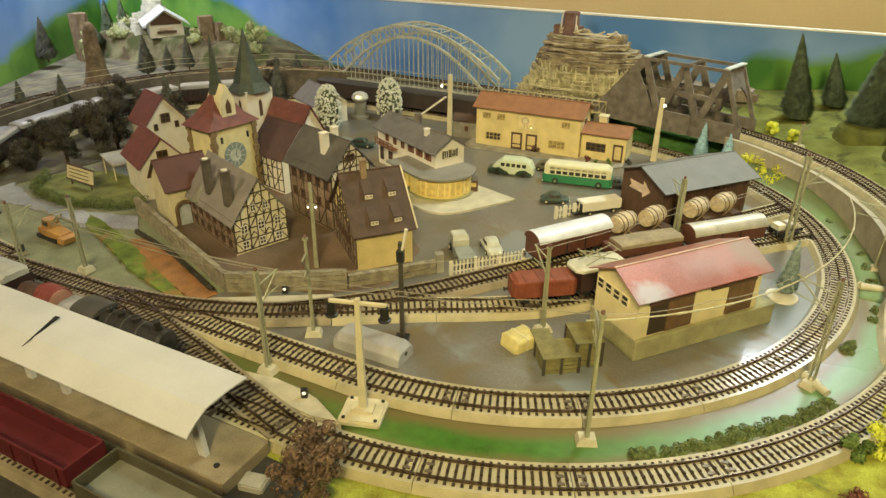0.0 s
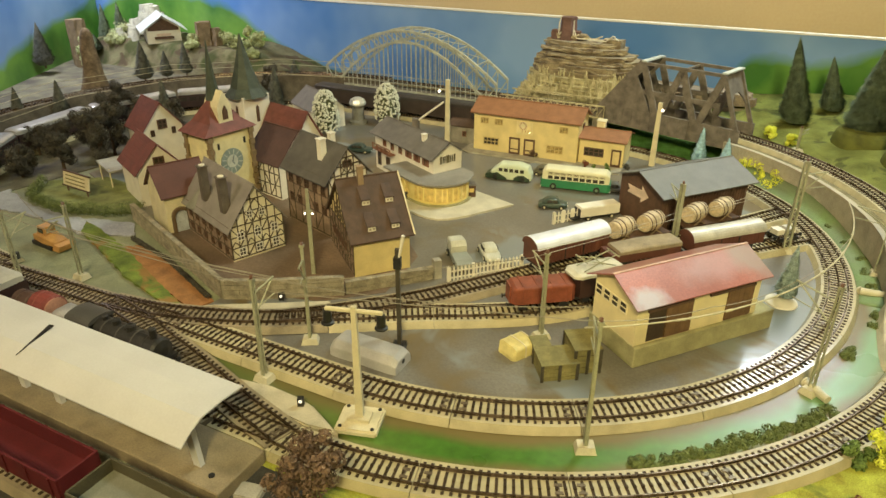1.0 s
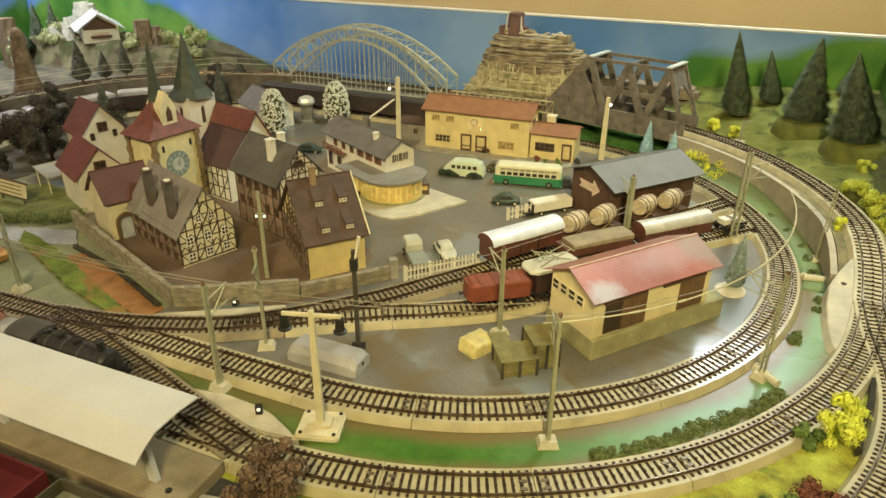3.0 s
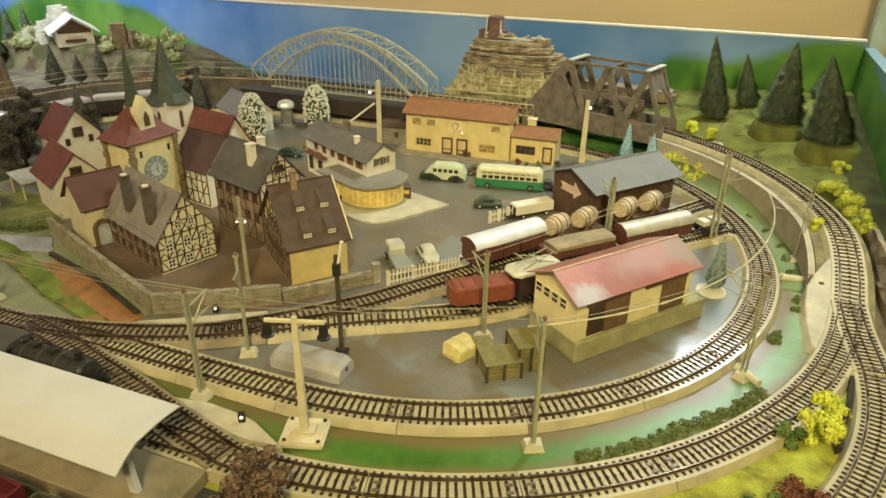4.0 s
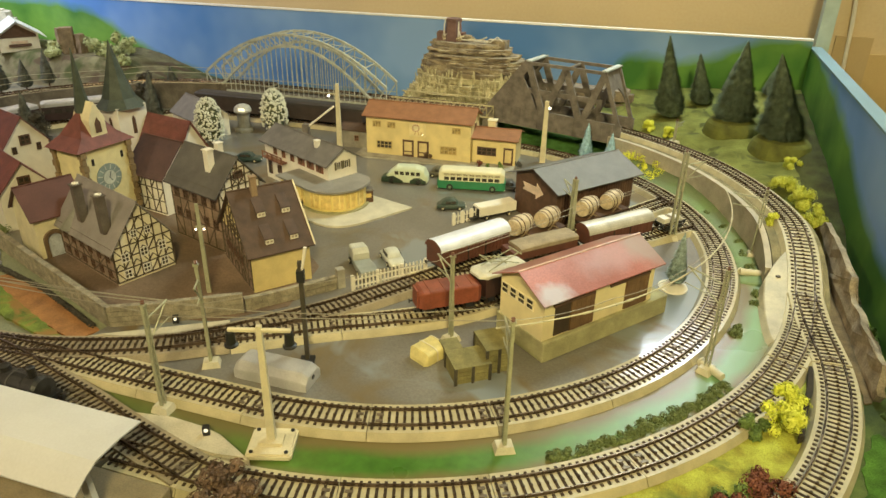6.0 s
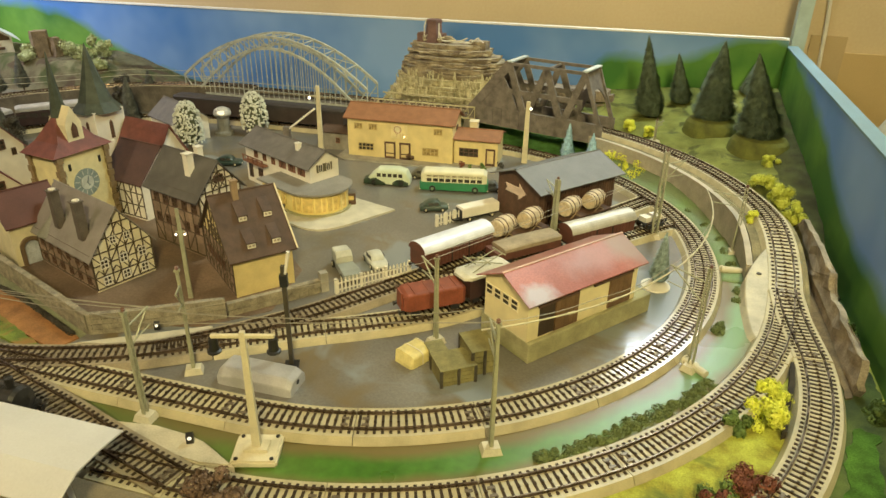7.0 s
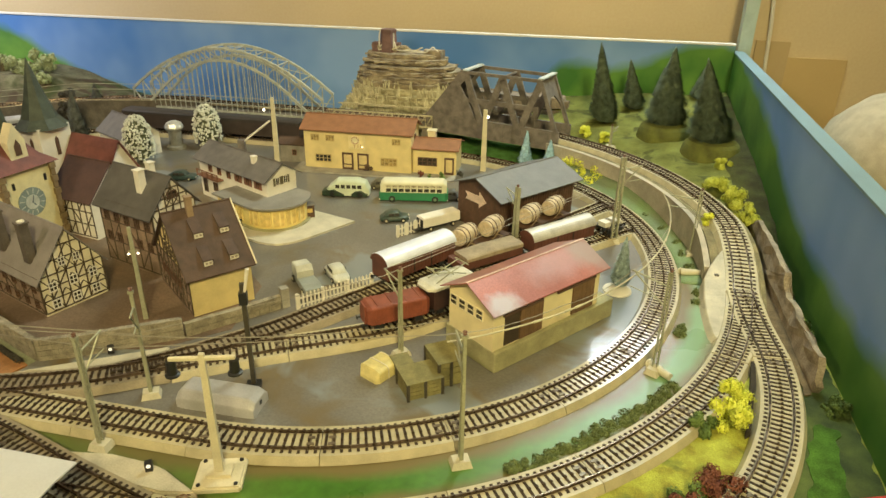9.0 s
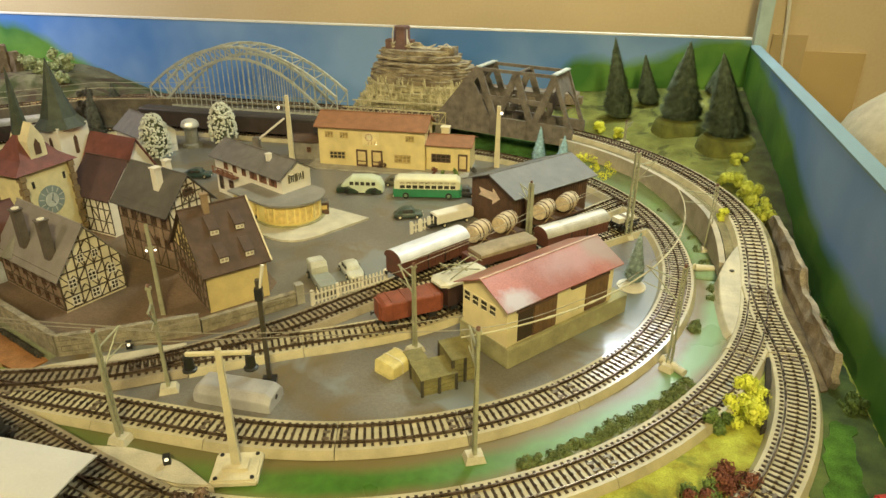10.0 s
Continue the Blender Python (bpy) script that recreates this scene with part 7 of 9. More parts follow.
yard_lamp(-0.412, -0.392, 0.092, 17)

# semaphore-like post with dark housing, lit lamp posts
sp = thing("signal_post", 0.011, -0.291, 0, 20, "dark olive-brown signal post with raised white arm", "signal")
bm = B()
box(bm, -0.006, 0.006, -0.005, 0.005, 0.0006, 0.004)
part("foot", bm, BLACK, sp)
bm = B()
v = box(bm, -0.0018, 0.0018, -0.0018, 0.0018, 0.004, 0.098)
part("post", bm, mat("dark_olive_post", (0.06, 0.052, 0.036), 0.5, vary=0.25, scale=120), sp)
bm = B()
box(bm, -0.0032, 0.0032, -0.003, 0.003, 0.080, 0.090)
part("housing", bm, BLACK, sp)
bm = B()
rod(bm, (0.002, -0.003, 0.092), (0.006, -0.003, 0.112), 0.0010, 0.0016, n=6)
part("signal_arm", bm, WHITE, sp, "raised white signal arm")


def lamp_post(x, y, h, rz, label, heads, thick=0.0030, metal=None):
    root = thing("lamp_post", x, y, 0, rz, label, "lamp", "lit lamp posts")
    bm = B()
    v = box(bm, -thick, thick, -thick * 0.8, thick * 0.8, 0.0006, h)
    for w in v[4:]:
        w.co.x *= 0.65
        w.co.y *= 0.65
    part("post", bm, metal or CREAM_METAL, root)
    for dx, dz in heads:
        bm = B()
        rod(bm, (0, 0, h + dz + 0.002), (dx, 0, h + dz + 0.002), 0.0009, n=6)
        part("bracket", bm, metal or CREAM_METAL, root)
        bm = B()
        bmesh.ops.create_icosphere(bm, subdivisions=2, radius=0.0011 if thick < 0.003 else 0.0021, matrix=Matrix.Translation((dx, 0, h + dz - 0.001)))
        part("bulb", bm, LIGHT_GLOW, root, "lit round bulb", smooth=True)
    return root


lamp_post(0.108, 0.305, 0.098, 0, "pale lit lamp post beside the station", [(0.0045, -0.010)], 0.0042)
lamp_post(-0.206, 0.231, 0.113, 190, "pale lamp post with side bulb by the station", [(0.014, -0.018)], 0.0040)
lamp_post(-0.139, -0.217, 0.098, 25, "slim village lamp post with two small bulbs", [(-0.004, -0.026), (0.004, -0.026)], 0.0022, MAST)
gs = thing("crossing_arm", -0.206, 0.221, 0, 0, "slanted white barrier arm on the lamp post", "barrier")
bm = B()
rod(bm, (-0.002, 0, 0.080), (-0.046, -0.01, 0.045), 0.0016, n=6)
part("arm", bm, WHITE, gs)
bm = B()
box(bm, -0.052, -0.042, -0.014, -0.006, 0.0006, 0.050)
part("stand", bm, OLD_IRON, gs)


def point_lamp(x, y, z, seed=0):
    """Small switch lantern with a lit white face."""
    root = thing("switch_lantern", x, y, z, 30, "tiny black switch lantern with lit white face", "lantern", "switch lanterns")
    bm = B()
    box(bm, -0.0025, 0.0025, -0.0024, 0.0016, 0.0, 0.0075)
    part("case", bm, BLACK, root)
    bm = B()
    prism(bm, [(0.0014 * math.cos(a), 0.0014 * math.sin(a)) for a in [2 * math.pi * i / 12 for i in range(12)]], 0, 0.0005)
    part("lit_face", bm, glow("dim_bulb", (1.0, 0.95, 0.8), 0.9), root, m=Matrix(((1, 0, 0, 0), (0, 0, -1, -0.0024), (0, 1, 0, 0.0050), (0, 0, 0, 1))))


for x, y in ((-0.012, -0.402), (-0.128, -0.283), (-0.440, -0.348)):
    point_lamp(x, y, 0.0066)

# ---------------------------------------------------------------- road vehicles
TYRE = mat("tyre_black", (0.025, 0.025, 0.025), 0.7, vary=0.2)


def wheels(root, xs, half, r_, hubs=None):
    for x in xs:
        for s in (-1, 1):
            bm = B()
            rod(bm, (x, s * half - 0.0012, r_ + 0.0006), (x, s * half + 0.0012, r_ + 0.0006), r_, n=14)
            w = part("wheel", bm, TYRE, root)
            bm = B()
            rod(bm, (x, s * (half + 0.0012), r_ + 0.0006), (x, s * (half + 0.0016), r_ + 0.0006), r_ * 0.5, n=10)
            part("hub", bm, hubs or CREAM_METAL, w)


def loft(bm, stations):
    """A body through cross sections of (x, half width, z bottom, z top, round)."""
    rings = []
    for x, hw, zb, zt, rd in stations:
        pts = []
        for sy in (1, -1):
            for k in range(4):
                a = radians(90 * k / 3) if sy > 0 else radians(90 + 90 * k / 3)
                pts.append((hw * (1 - rd) * sy + hw * rd * math.cos(a), zt - (zt - zb) * rd * 0.6 * (1 - math.sin(a))))
        pts += [(-hw, zb), (hw, zb)]
        rings.append([bm.verts.new((x, y, z)) for y, z in pts])
    n = len(rings[0])
    for r0, r1 in zip(rings, rings[1:]):
        for i in range(n):
            bm.faces.new((r0[i], r0[(i + 1) % n], r1[(i + 1) % n], r1[i]))
    bm.faces.new(rings[0][::-1]), bm.faces.new(rings[-1])


BUS_GREEN = mat("bus_green", (0.03, 0.20, 0.09), 0.35, vary=0.12, coat=0.3)
BUS_CREAM = mat("bus_cream", (0.70, 0.68, 0.48), 0.35, vary=0.08, coat=0.3)
bus = thing("bus", 0.033, 0.158, 0, 11, "old coach, green below and cream above", "bus")
bm = B()
loft(bm, [(-0.048, 0.0105, 0.003, 0.014, 0.05), (-0.046, 0.0125, 0.003, 0.0145, 0.05), (0.044, 0.0125, 0.003, 0.0145, 0.05), (0.048, 0.0105, 0.003, 0.014, 0.05)])
part("lower_body", bm, BUS_GREEN, bus, "green lower body")
bm = B()
loft(bm, [(-0.046, 0.0105, 0.0145, 0.026, 0.3), (-0.042, 0.0120, 0.0145, 0.030, 0.35), (0.041, 0.0120, 0.0145, 0.030, 0.35), (0.046, 0.0105, 0.0145, 0.026, 0.3)])
part("upper_body", bm, BUS_CREAM, bus, "cream upper body")
for k in range(9):
    for s in (-1, 1):
        bm = B()
        box(bm, -0.038 + k * 0.0088, -0.0312 + k * 0.0088, s * 0.0121 - 0.0003, s * 0.0121 + 0.0003, 0.0156, 0.0202)
        part("window", bm, GLASS, bus)
        bm = B()
        box(bm, -0.038 + k * 0.0088, -0.0312 + k * 0.0088, s * 0.0117 - 0.0003, s * 0.0117 + 0.0004, 0.0222, 0.0250)
        part("roof_light", bm, mat("brown_roof_pane", (0.30, 0.25, 0.15), 0.3), bus)
for s in (-0.0475, 0.0475):
    bm = B()
    box(bm, s - 0.0006, s + 0.0006, -0.012, 0.012, 0.003, 0.0048)
    part("bumper", bm, WHITE, bus)
wheels(bus, (-0.030, 0.030), 0.0122, 0.0046, mat("dull_green_hub", (0.16, 0.22, 0.14), 0.5))
van = thing("minibus", -0.062, 0.152, 0, 9, "rounded pale green minibus with white wing sweep", "bus")
bm = B()
loft(bm, [(-0.030, 0.006, 0.004, 0.010, 0.3), (-0.026, 0.0105, 0.003, 0.015, 0.4), (-0.014, 0.0115, 0.003, 0.025, 0.5), (0.014, 0.0115, 0.003, 0.026, 0.5), (0.026, 0.0110, 0.003, 0.022, 0.5), (0.031, 0.0085, 0.003, 0.012, 0.4)])
part("body", bm, mat("pale_green_paint", (0.56, 0.62, 0.46), 0.35, vary=0.08, coat=0.3), van, smooth=False)
for k in range(5):
    for s in (-1, 1):
        bm = B()
        box(bm, -0.016 + k * 0.0078, -0.0105 + k * 0.0078, s * 0.0112 - 0.0006, s * 0.0112 + 0.0005, 0.0140, 0.0190)
        part("window", bm, GLASS, van)
bm = B()
loft(bm, [(-0.036, 0.010, 0.002, 0.008, 0.4), (-0.018, 0.0125, 0.002, 0.013, 0.4), (-0.004, 0.0122, 0.002, 0.005, 0.2)])
part("wing", bm, mat("dark_green_wing", (0.03, 0.05, 0.03), 0.4), van, "dark sweeping front wing")
wheels(van, (-0.020, 0.018), 0.0112, 0.0045, BLACK)
bm = B()
loft(bm, [(0.006, 0.0118, 0.002, 0.006, 0.2), (0.012, 0.0124, 0.002, 0.0115, 0.5), (0.020, 0.0124, 0.002, 0.0125, 0.5), (0.029, 0.0112, 0.002, 0.006, 0.3)])
part("wing", bm, mat("dark_green_wing", (0.03, 0.05, 0.03), 0.4), van, "dark sweeping rear wing")


def small_car(x, y, rz, colour, label, L=0.046, hw=0.0095, h=0.0155, name="car"):
    c = thing(name, x, y, 0, rz, label, "car", "parked cars")
    bm = B()
    loft(bm, [(-L * 0.5, hw * 0.55, 0.0042, h * 0.30, 0.5), (-L * 0.485, hw * 0.75, 0.0032, h * 0.42, 0.5), (-L * 0.42, hw * 0.94, 0.0028, h * 0.52, 0.45), (-L * 0.2, hw, 0.0026, h * 0.57, 0.4),
              (L * 0.2, hw, 0.0026, h * 0.58, 0.4), (L * 0.38, hw * 0.96, 0.0028, h * 0.55, 0.45), (L * 0.47, hw * 0.80, 0.0030, h * 0.46, 0.5), (L * 0.5, hw * 0.6, 0.0040, h * 0.32, 0.5)])
    part("body", bm, colour, c, smooth=True)
    bm = B()
    loft(bm, [(-L * 0.40, hw * 0.70, h * 0.45, h * 0.50, 0.5), (-L * 0.32, hw * 0.78, h * 0.45, h * 0.72, 0.5), (-L * 0.20, hw * 0.82, h * 0.45, h * 0.92, 0.55), (-L * 0.06, hw * 0.82, h * 0.45, h, 0.55),
              (L * 0.08, hw * 0.82, h * 0.45, h * 0.98, 0.55), (L * 0.18, hw * 0.80, h * 0.45, h * 0.78, 0.5), (L * 0.25, hw * 0.76, h * 0.45, h * 0.54, 0.5)])
    part("cabin", bm, colour, c, smooth=True)
    for s in (-1, 1):
        bm = B()
        box(bm, -L * 0.20, -L * 0.02, s * hw * 0.82 - 0.0004, s * hw * 0.82 + 0.0004, h * 0.6, h * 0.84)
        box(bm, L * 0.00, L * 0.15, s * hw * 0.82 - 0.0004, s * hw * 0.82 + 0.0004, h * 0.6, h * 0.84)
        part("side_window", bm, GLASS, c)
    wheels(c, (-L * 0.29, L * 0.29), hw * 0.93, h * 0.2)
    for s in (-1, 1):
        bm = B()
        lathe(bm, [(0.0013, 0), (0.0010, 0.0008)], 10, Matrix.Translation((L * 0.497, s * hw * 0.55, h * 0.34)) @ Matrix.Rotation(radians(90), 4, "Y"))
        part("headlight", bm, WHITE, c)
    return c


GREY_PAINT = mat("grey_green_paint", (0.27, 0.29, 0.26), 0.4, vary=0.1)
small_car(0.027, 0.078, 20, mat("dark_green_paint", (0.05, 0.075, 0.06), 0.35, coat=0.3), "dark green rounded saloon on the square", 0.038)
small_car(0.010, -0.090, -50, mat("pale_grey_paint", (0.50, 0.50, 0.42), 0.4), "pale grey car parked behind the picket fence", 0.040)
small_car(0.085, 0.172, 12, mat("dark_grey_paint", (0.10, 0.10, 0.09), 0.4), "dark grey car behind the coach", 0.030)
small_car(-0.026, 0.190, 12, mat("olive_dark_paint", (0.12, 0.11, 0.07), 0.4), "dark olive car between the buses", 0.030)
tr = thing("pickup_truck", -0.014, -0.118, 0, -50, "grey flatbed truck with tall cab", "truck")
bm = B()
loft(bm, [(-0.026, 0.008, 0.004, 0.010, 0.1), (0.018, 0.0100, 0.004, 0.012, 0.15), (0.028, 0.0095, 0.004, 0.011, 0.2)])
part("bonnet_body", bm, GREY_PAINT, tr)
bm = B()
loft(bm, [(-0.022, 0.0085, 0.010, 0.022, 0.25), (-0.006, 0.0092, 0.010, 0.0235, 0.3), (-0.002, 0.0090, 0.010, 0.018, 0.3)])
part("cab", bm, mat("pale_grey_paint", (0.50, 0.50, 0.42), 0.4), tr)
bm = B()
box(bm, -0.0036, -0.0026, -0.007, 0.007, 0.0135, 0.0185)
part("windscreen", bm, GLASS, tr)
wheels(tr, (-0.016, 0.018), 0.0092, 0.004)
bt = thing("box_trailer", 0.083, 0.070, 0, 46, "white box trailer with a black panel for its open front", "trailer")
bm = B()
box(bm, -0.022, 0.034, -0.009, 0.009, 0.006, 0.019)
bmesh.ops.bevel(bm, geom=bm.edges[:], offset=0.001, segments=2, affect="EDGES")
part("box_body", bm, WHITE, bt)
# box is closed; black panel paints the shade of its open front
bm = B()
box(bm, -0.0226, -0.0218, -0.0075, 0.0075, 0.007, 0.0165)
part("opening", bm, BLACK, bt, "black panel standing in for the unlit inside")
bm = B()
box(bm, -0.034, 0.034, -0.008, 0.008, 0.0045, 0.006)
part("chassis", bm, BLACK, bt)
wheels(bt, (-0.012, 0.022), 0.0088, 0.0032)


def picket_fence(p, q, h, n, label):
    ang = math.atan2(q[1] - p[1], q[0] - p[0])
    L = math.dist(p, q)
    root = thing("picket_fence", p[0], p[1], 0, math.degrees(ang), label, "fence", "picket fences")
    slat = B()
    prism(slat, [(-0.0009, 0), (0.0009, 0), (0.0009, h * 0.9), (0, h), (-0.0009, h * 0.9)], -0.0004, 0.0004)
    slat = mesh_of("slat", slat, WHITE)
    for i in range(n):
        part("slat", slat, None, root, m=Matrix(((1, 0, 0, L * (i + 0.5) / n), (0, 0, -1, 0), (0, 1, 0, 0.001), (0, 0, 0, 1))))
    for z in (0.25, 0.7):
        bm = B()
        box(bm, 0, L, 0.0002, 0.0010, h * z - 0.0007, h * z + 0.0007)
        part("rail", bm, WHITE, root)
    for i in range(4):
        bm = B()
        x = L * i / 3
        box(bm, x - 0.0014, x + 0.0014, -0.0010, 0.0014, 0.0, h * 1.08)
        part("post", bm, WHITE, root)


picket_fence((-0.004, -0.165), (0.054, -0.103), 0.0165, 20, "cream picket fence beside the siding")
picket_fence((0.046, 0.026), (0.072, 0.058), 0.016, 9, "small white picket fence by the trailer")

# ---------------------------------------------------------------- railway wagons
WAGON_BROWN = mat("wagon_brown", (0.12, 0.045, 0.03), 0.5, vary=0.2)
WAGON_RED = mat("wagon_red", (0.24, 0.068, 0.038), 0.5, vary=0.18, scale=120)
SILVER = mat("silver_roof_paint", (0.60, 0.60, 0.56), 0.3, 0.35, vary=0.12, scale=60)


def running_gear(root, L, z=0.0094):
    bm = B()
    box(bm, -L / 2, L / 2, -0.0075, 0.0075, z + 0.007, z + 0.0095)
    part("underframe", bm, BLACK, root)
    for x in (-L * 0.32, L * 0.32):
        for s in (-1, 1):
            bm = B()
            rod(bm, (x, s * 0.0072, z + 0.0050), (x, s * 0.0090, z + 0.0050), 0.0050, n=14)
            w = part("wheel", bm, RAIL, root)
            bm = B()
            box(bm, x - 0.004, x + 0.004, s * 0.0105 - 0.0007, s * 0.0105 + 0.0007, z + 0.003, z + 0.008)
            part("axle_box", bm, BLACK, root)
    for e in (-1, 1):
        for s in (-1, 1):
            bm = B()
            rod(bm, (e * L / 2, s * 0.0085, z + 0.0085), (e * (L / 2 + 0.004), s * 0.0085, z + 0.0085), 0.0009, n=6)
            rod(bm, (e * (L / 2 + 0.004), s * 0.0085, z + 0.0085), (e * (L / 2 + 0.0048), s * 0.0085, z + 0.0085), 0.0022, n=10)
            part("buffer", bm, BLACK, root)


def box_van(x, y, rz, L, hw, zt, body, roofm, label, silver_end=False):
    root = thing("box_wagon", x, y, 0, rz, label, "railway wagon", "goods wagons")
    running_gear(root, L)
    bm = B()
    box(bm, -L / 2, L / 2, -hw, hw, 0.018, zt - 0.010)
    part("body", bm, body, root)
    for i in range(int(L / 0.005)):
        for s in (-1, 1):
            bm = B()
            xx = -L / 2 + 0.0025 + i * 0.005
            box(bm, xx - 0.0021, xx + 0.0021, s * hw - 0.0003, s * hw + 0.0003, 0.0185, zt - 0.0105)
            part("plank", bm, body, root)
    prof = [(hw + 0.001, 0.0)] + [((hw + 0.001) * math.cos(radians(a)), 0.010 * math.sin(radians(a))) for a in range(15, 180, 15)] + [(-hw - 0.001, 0.0)]
    bm = B()
    a = [bm.verts.new((-L / 2 - 0.0015, p, zt - 0.010 + q)) for p, q in prof]
    b = [bm.verts.new((L / 2 + 0.0015, p, zt - 0.010 + q)) for p, q in prof]
    bm.faces.new(a), bm.faces.new(b[::-1])
    for i in range(len(prof)):
        bm.faces.new((a[i], a[(i + 1) % len(prof)], b[(i + 1) % len(prof)], b[i]))
    part("roof", bm, roofm, root, "curved pale roof")
    bm = B()
    prof2 = [(p * 0.98, q * 0.98) for p, q in prof]
    a = [bm.verts.new((-L / 2 - 0.0019, p, zt - 0.010 + q)) for p, q in prof2]
    b = [bm.verts.new((-L / 2 - 0.0012, p, zt - 0.010 + q)) for p, q in prof2]
    bm.faces.new(a), bm.faces.new(b[::-1])
    for i in range(len(prof2)):
        bm.faces.new((a[i], a[(i + 1) % len(prof2)], b[(i + 1) % len(prof2)], b[i]))
    part("end_panel", bm, body, root)
    for e in (-1, 1):
        bm = B()
        box(bm, e * 0.012 - 0.0006, e * 0.012 + 0.0006, -hw - 0.0009, -hw - 0.0003, 0.018, zt - 0.011)
        part("door_post", bm, BLACK, root)
    return root


box_van(0.0935, -0.0740, 55.0, 0.094, 0.0135, 0.046, WAGON_BROWN, mat("white_wagon_roof", (0.70, 0.74, 0.84), 0.32, vary=0.12, scale=60), "brown box wagon with curved white roof")


def barrel_wagon(x, y, rz, label):
    root = thing("barrel_wagon", x, y, 0, rz, label, "railway wagon", "goods wagons")
    running_gear(root, 0.078)
    bm = B()
    box(bm, -0.041, 0.041, -0.0125, 0.0125, 0.0185, 0.0205)
    part("flat_deck", bm, BROWN_WOOD, root)
    wood = mat("barrel_oak", (0.50, 0.41, 0.27), 0.55, vary=0.25, scale=160)
    for xo in (-0.021, 0.021):
        m = Matrix.Translation((xo - 0.0145, 0, 0.0325)) @ Matrix.Rotation(radians(90), 4, "Y")
        m = Matrix.Translation((xo, 0, 0)) @ Matrix.Rotation(radians(16), 4, "Z") @ Matrix.Translation((-xo, 0, 0)) @ m
        bm = B()
        lathe(bm, [(0.0096, 0.0), (0.0108, 0.006), (0.0114, 0.0145), (0.0108, 0.023), (0.0096, 0.029)], 20, m)
        cask = part("barrel", bm, wood, root, "big oak barrel")
        bm = B()
        lathe(bm, [(0.0086, -0.0004), (0.0086, 0.0006)], 20, m)
        part("barrel_head", bm, mat("pale_barrel_head", (0.56, 0.45, 0.29), 0.5, vary=0.2, scale=200), cask, "pale barrel head")
        for zc, rr in ((0.003, 0.0104), (0.009, 0.0114), (0.020, 0.0114), (0.026, 0.0104)):
            bm = B()
            lathe(bm, [(rr, zc - 0.0006), (rr + 0.0003, zc), (rr, zc + 0.0006)], 20, m)
            part("hoop", bm, BROWN_WOOD, cask)
        for s in (-1, 1):
            for e in (-0.008, 0.008):
                bm = B()
                rod(bm, (xo + e, s * 0.011, 0.0205), (xo - e, s * 0.0095, 0.030), 0.0008, n=4)
                part("cradle_strut", bm, mat("pale_cradle_wood", (0.34, 0.25, 0.15), 0.6, vary=0.2), root)
    return root


barrel_wagon(0.150, 0.003, 52, "flat wagon carrying two oak barrels")
barrel_wagon(0.2165, 0.086, 51.5, "second flat wagon carrying two oak barrels")


box_van(0.241, 0.028, 46, 0.094, 0.0120, 0.0415, WAGON_BROWN, mat("dull_wagon_roof", (0.50, 0.48, 0.42), 0.38, 0.15, vary=0.2, scale=60), "brown wagon with long dull silver barrel roof")
bg = thing("covered_wagon", 0.166, -0.040, 0, 46, "low wagon covered with a pale tan tarpaulin", "railway wagon", "goods wagons")
running_gear(bg, 0.085)
bm = B()
box(bm, -0.0425, 0.0425, -0.0125, 0.0125, 0.018, 0.027)
part("body", bm, WAGON_BROWN, bg)
bm = B()
loft(bm, [(-0.034, 0.0128, 0.0265, 0.031, 0.5), (0.0, 0.0128, 0.0265, 0.033, 0.6), (0.043, 0.0128, 0.0265, 0.032, 0.5)])
part("tarpaulin", bm, mat("tan_tarpaulin", (0.32, 0.26, 0.175), 0.8, vary=0.2, scale=80), bg)
small = thing("rail_trolley", 0.300, 0.090, 0, 46, "small white and black rail trolley", "railway wagon", "goods wagons")
running_gear(small, 0.028)
for xo in (-0.008, 0.008):
    bm = B()
    box(bm, xo - 0.005, xo + 0.005, -0.006, 0.006, 0.0188, 0.025)
    part("crate", bm, WHITE, small)
# red mineral wagon
rwg = thing("mineral_wagon", 0.1015, -0.1785, 0, 37, "orange-red closed mineral wagon", "railway wagon", "goods wagons")
running_gear(rwg, 0.062)
bm = B()
loft(bm, [(-0.031, 0.0095, 0.019, 0.0335, 0.22), (-0.027, 0.0128, 0.0185, 0.0360, 0.22), (0.027, 0.0128, 0.0185, 0.0360, 0.22), (0.031, 0.0095, 0.019, 0.0335, 0.22)])
part("body", bm, WAGON_RED, rwg)
for x in (-0.020, -0.006, 0.008, 0.022):
    bm = B()
    loft(bm, [(x - 0.0008, 0.0133, 0.0185, 0.0366, 0.22), (x + 0.0008, 0.0133, 0.0185, 0.0366, 0.22)])
    part("rib", bm, WAGON_RED, rwg)
bm = B()
box(bm, -0.0325, -0.0310, -0.007, 0.007, 0.018, 0.036)
part("ladder", bm, WAGON_RED, rwg)
# shunting locomotive with pantograph beyond it
el = thing("electric_locomotive", 0.1425, -0.1380, 0, 50, "dark electric locomotive with pale roof and pantograph", "locomotive")
running_gear(el, 0.050)
bm = B()
box(bm, -0.025, 0.025, -0.0125, 0.0125, 0.018, 0.039)
part("body", bm, mat("dark_maroon_body", (0.06, 0.03, 0.025), 0.4), el)
bm = B()
loft(bm, [(-0.030, 0.008, 0.0385, 0.041, 0.4), (-0.024, 0.0135, 0.0385, 0.0425, 0.4), (0.024, 0.0135, 0.0385, 0.0425, 0.4), (0.028, 0.010, 0.0385, 0.041, 0.4)])
part("roof", bm, mat("pale_loco_roof", (0.58, 0.56, 0.46), 0.5), el)
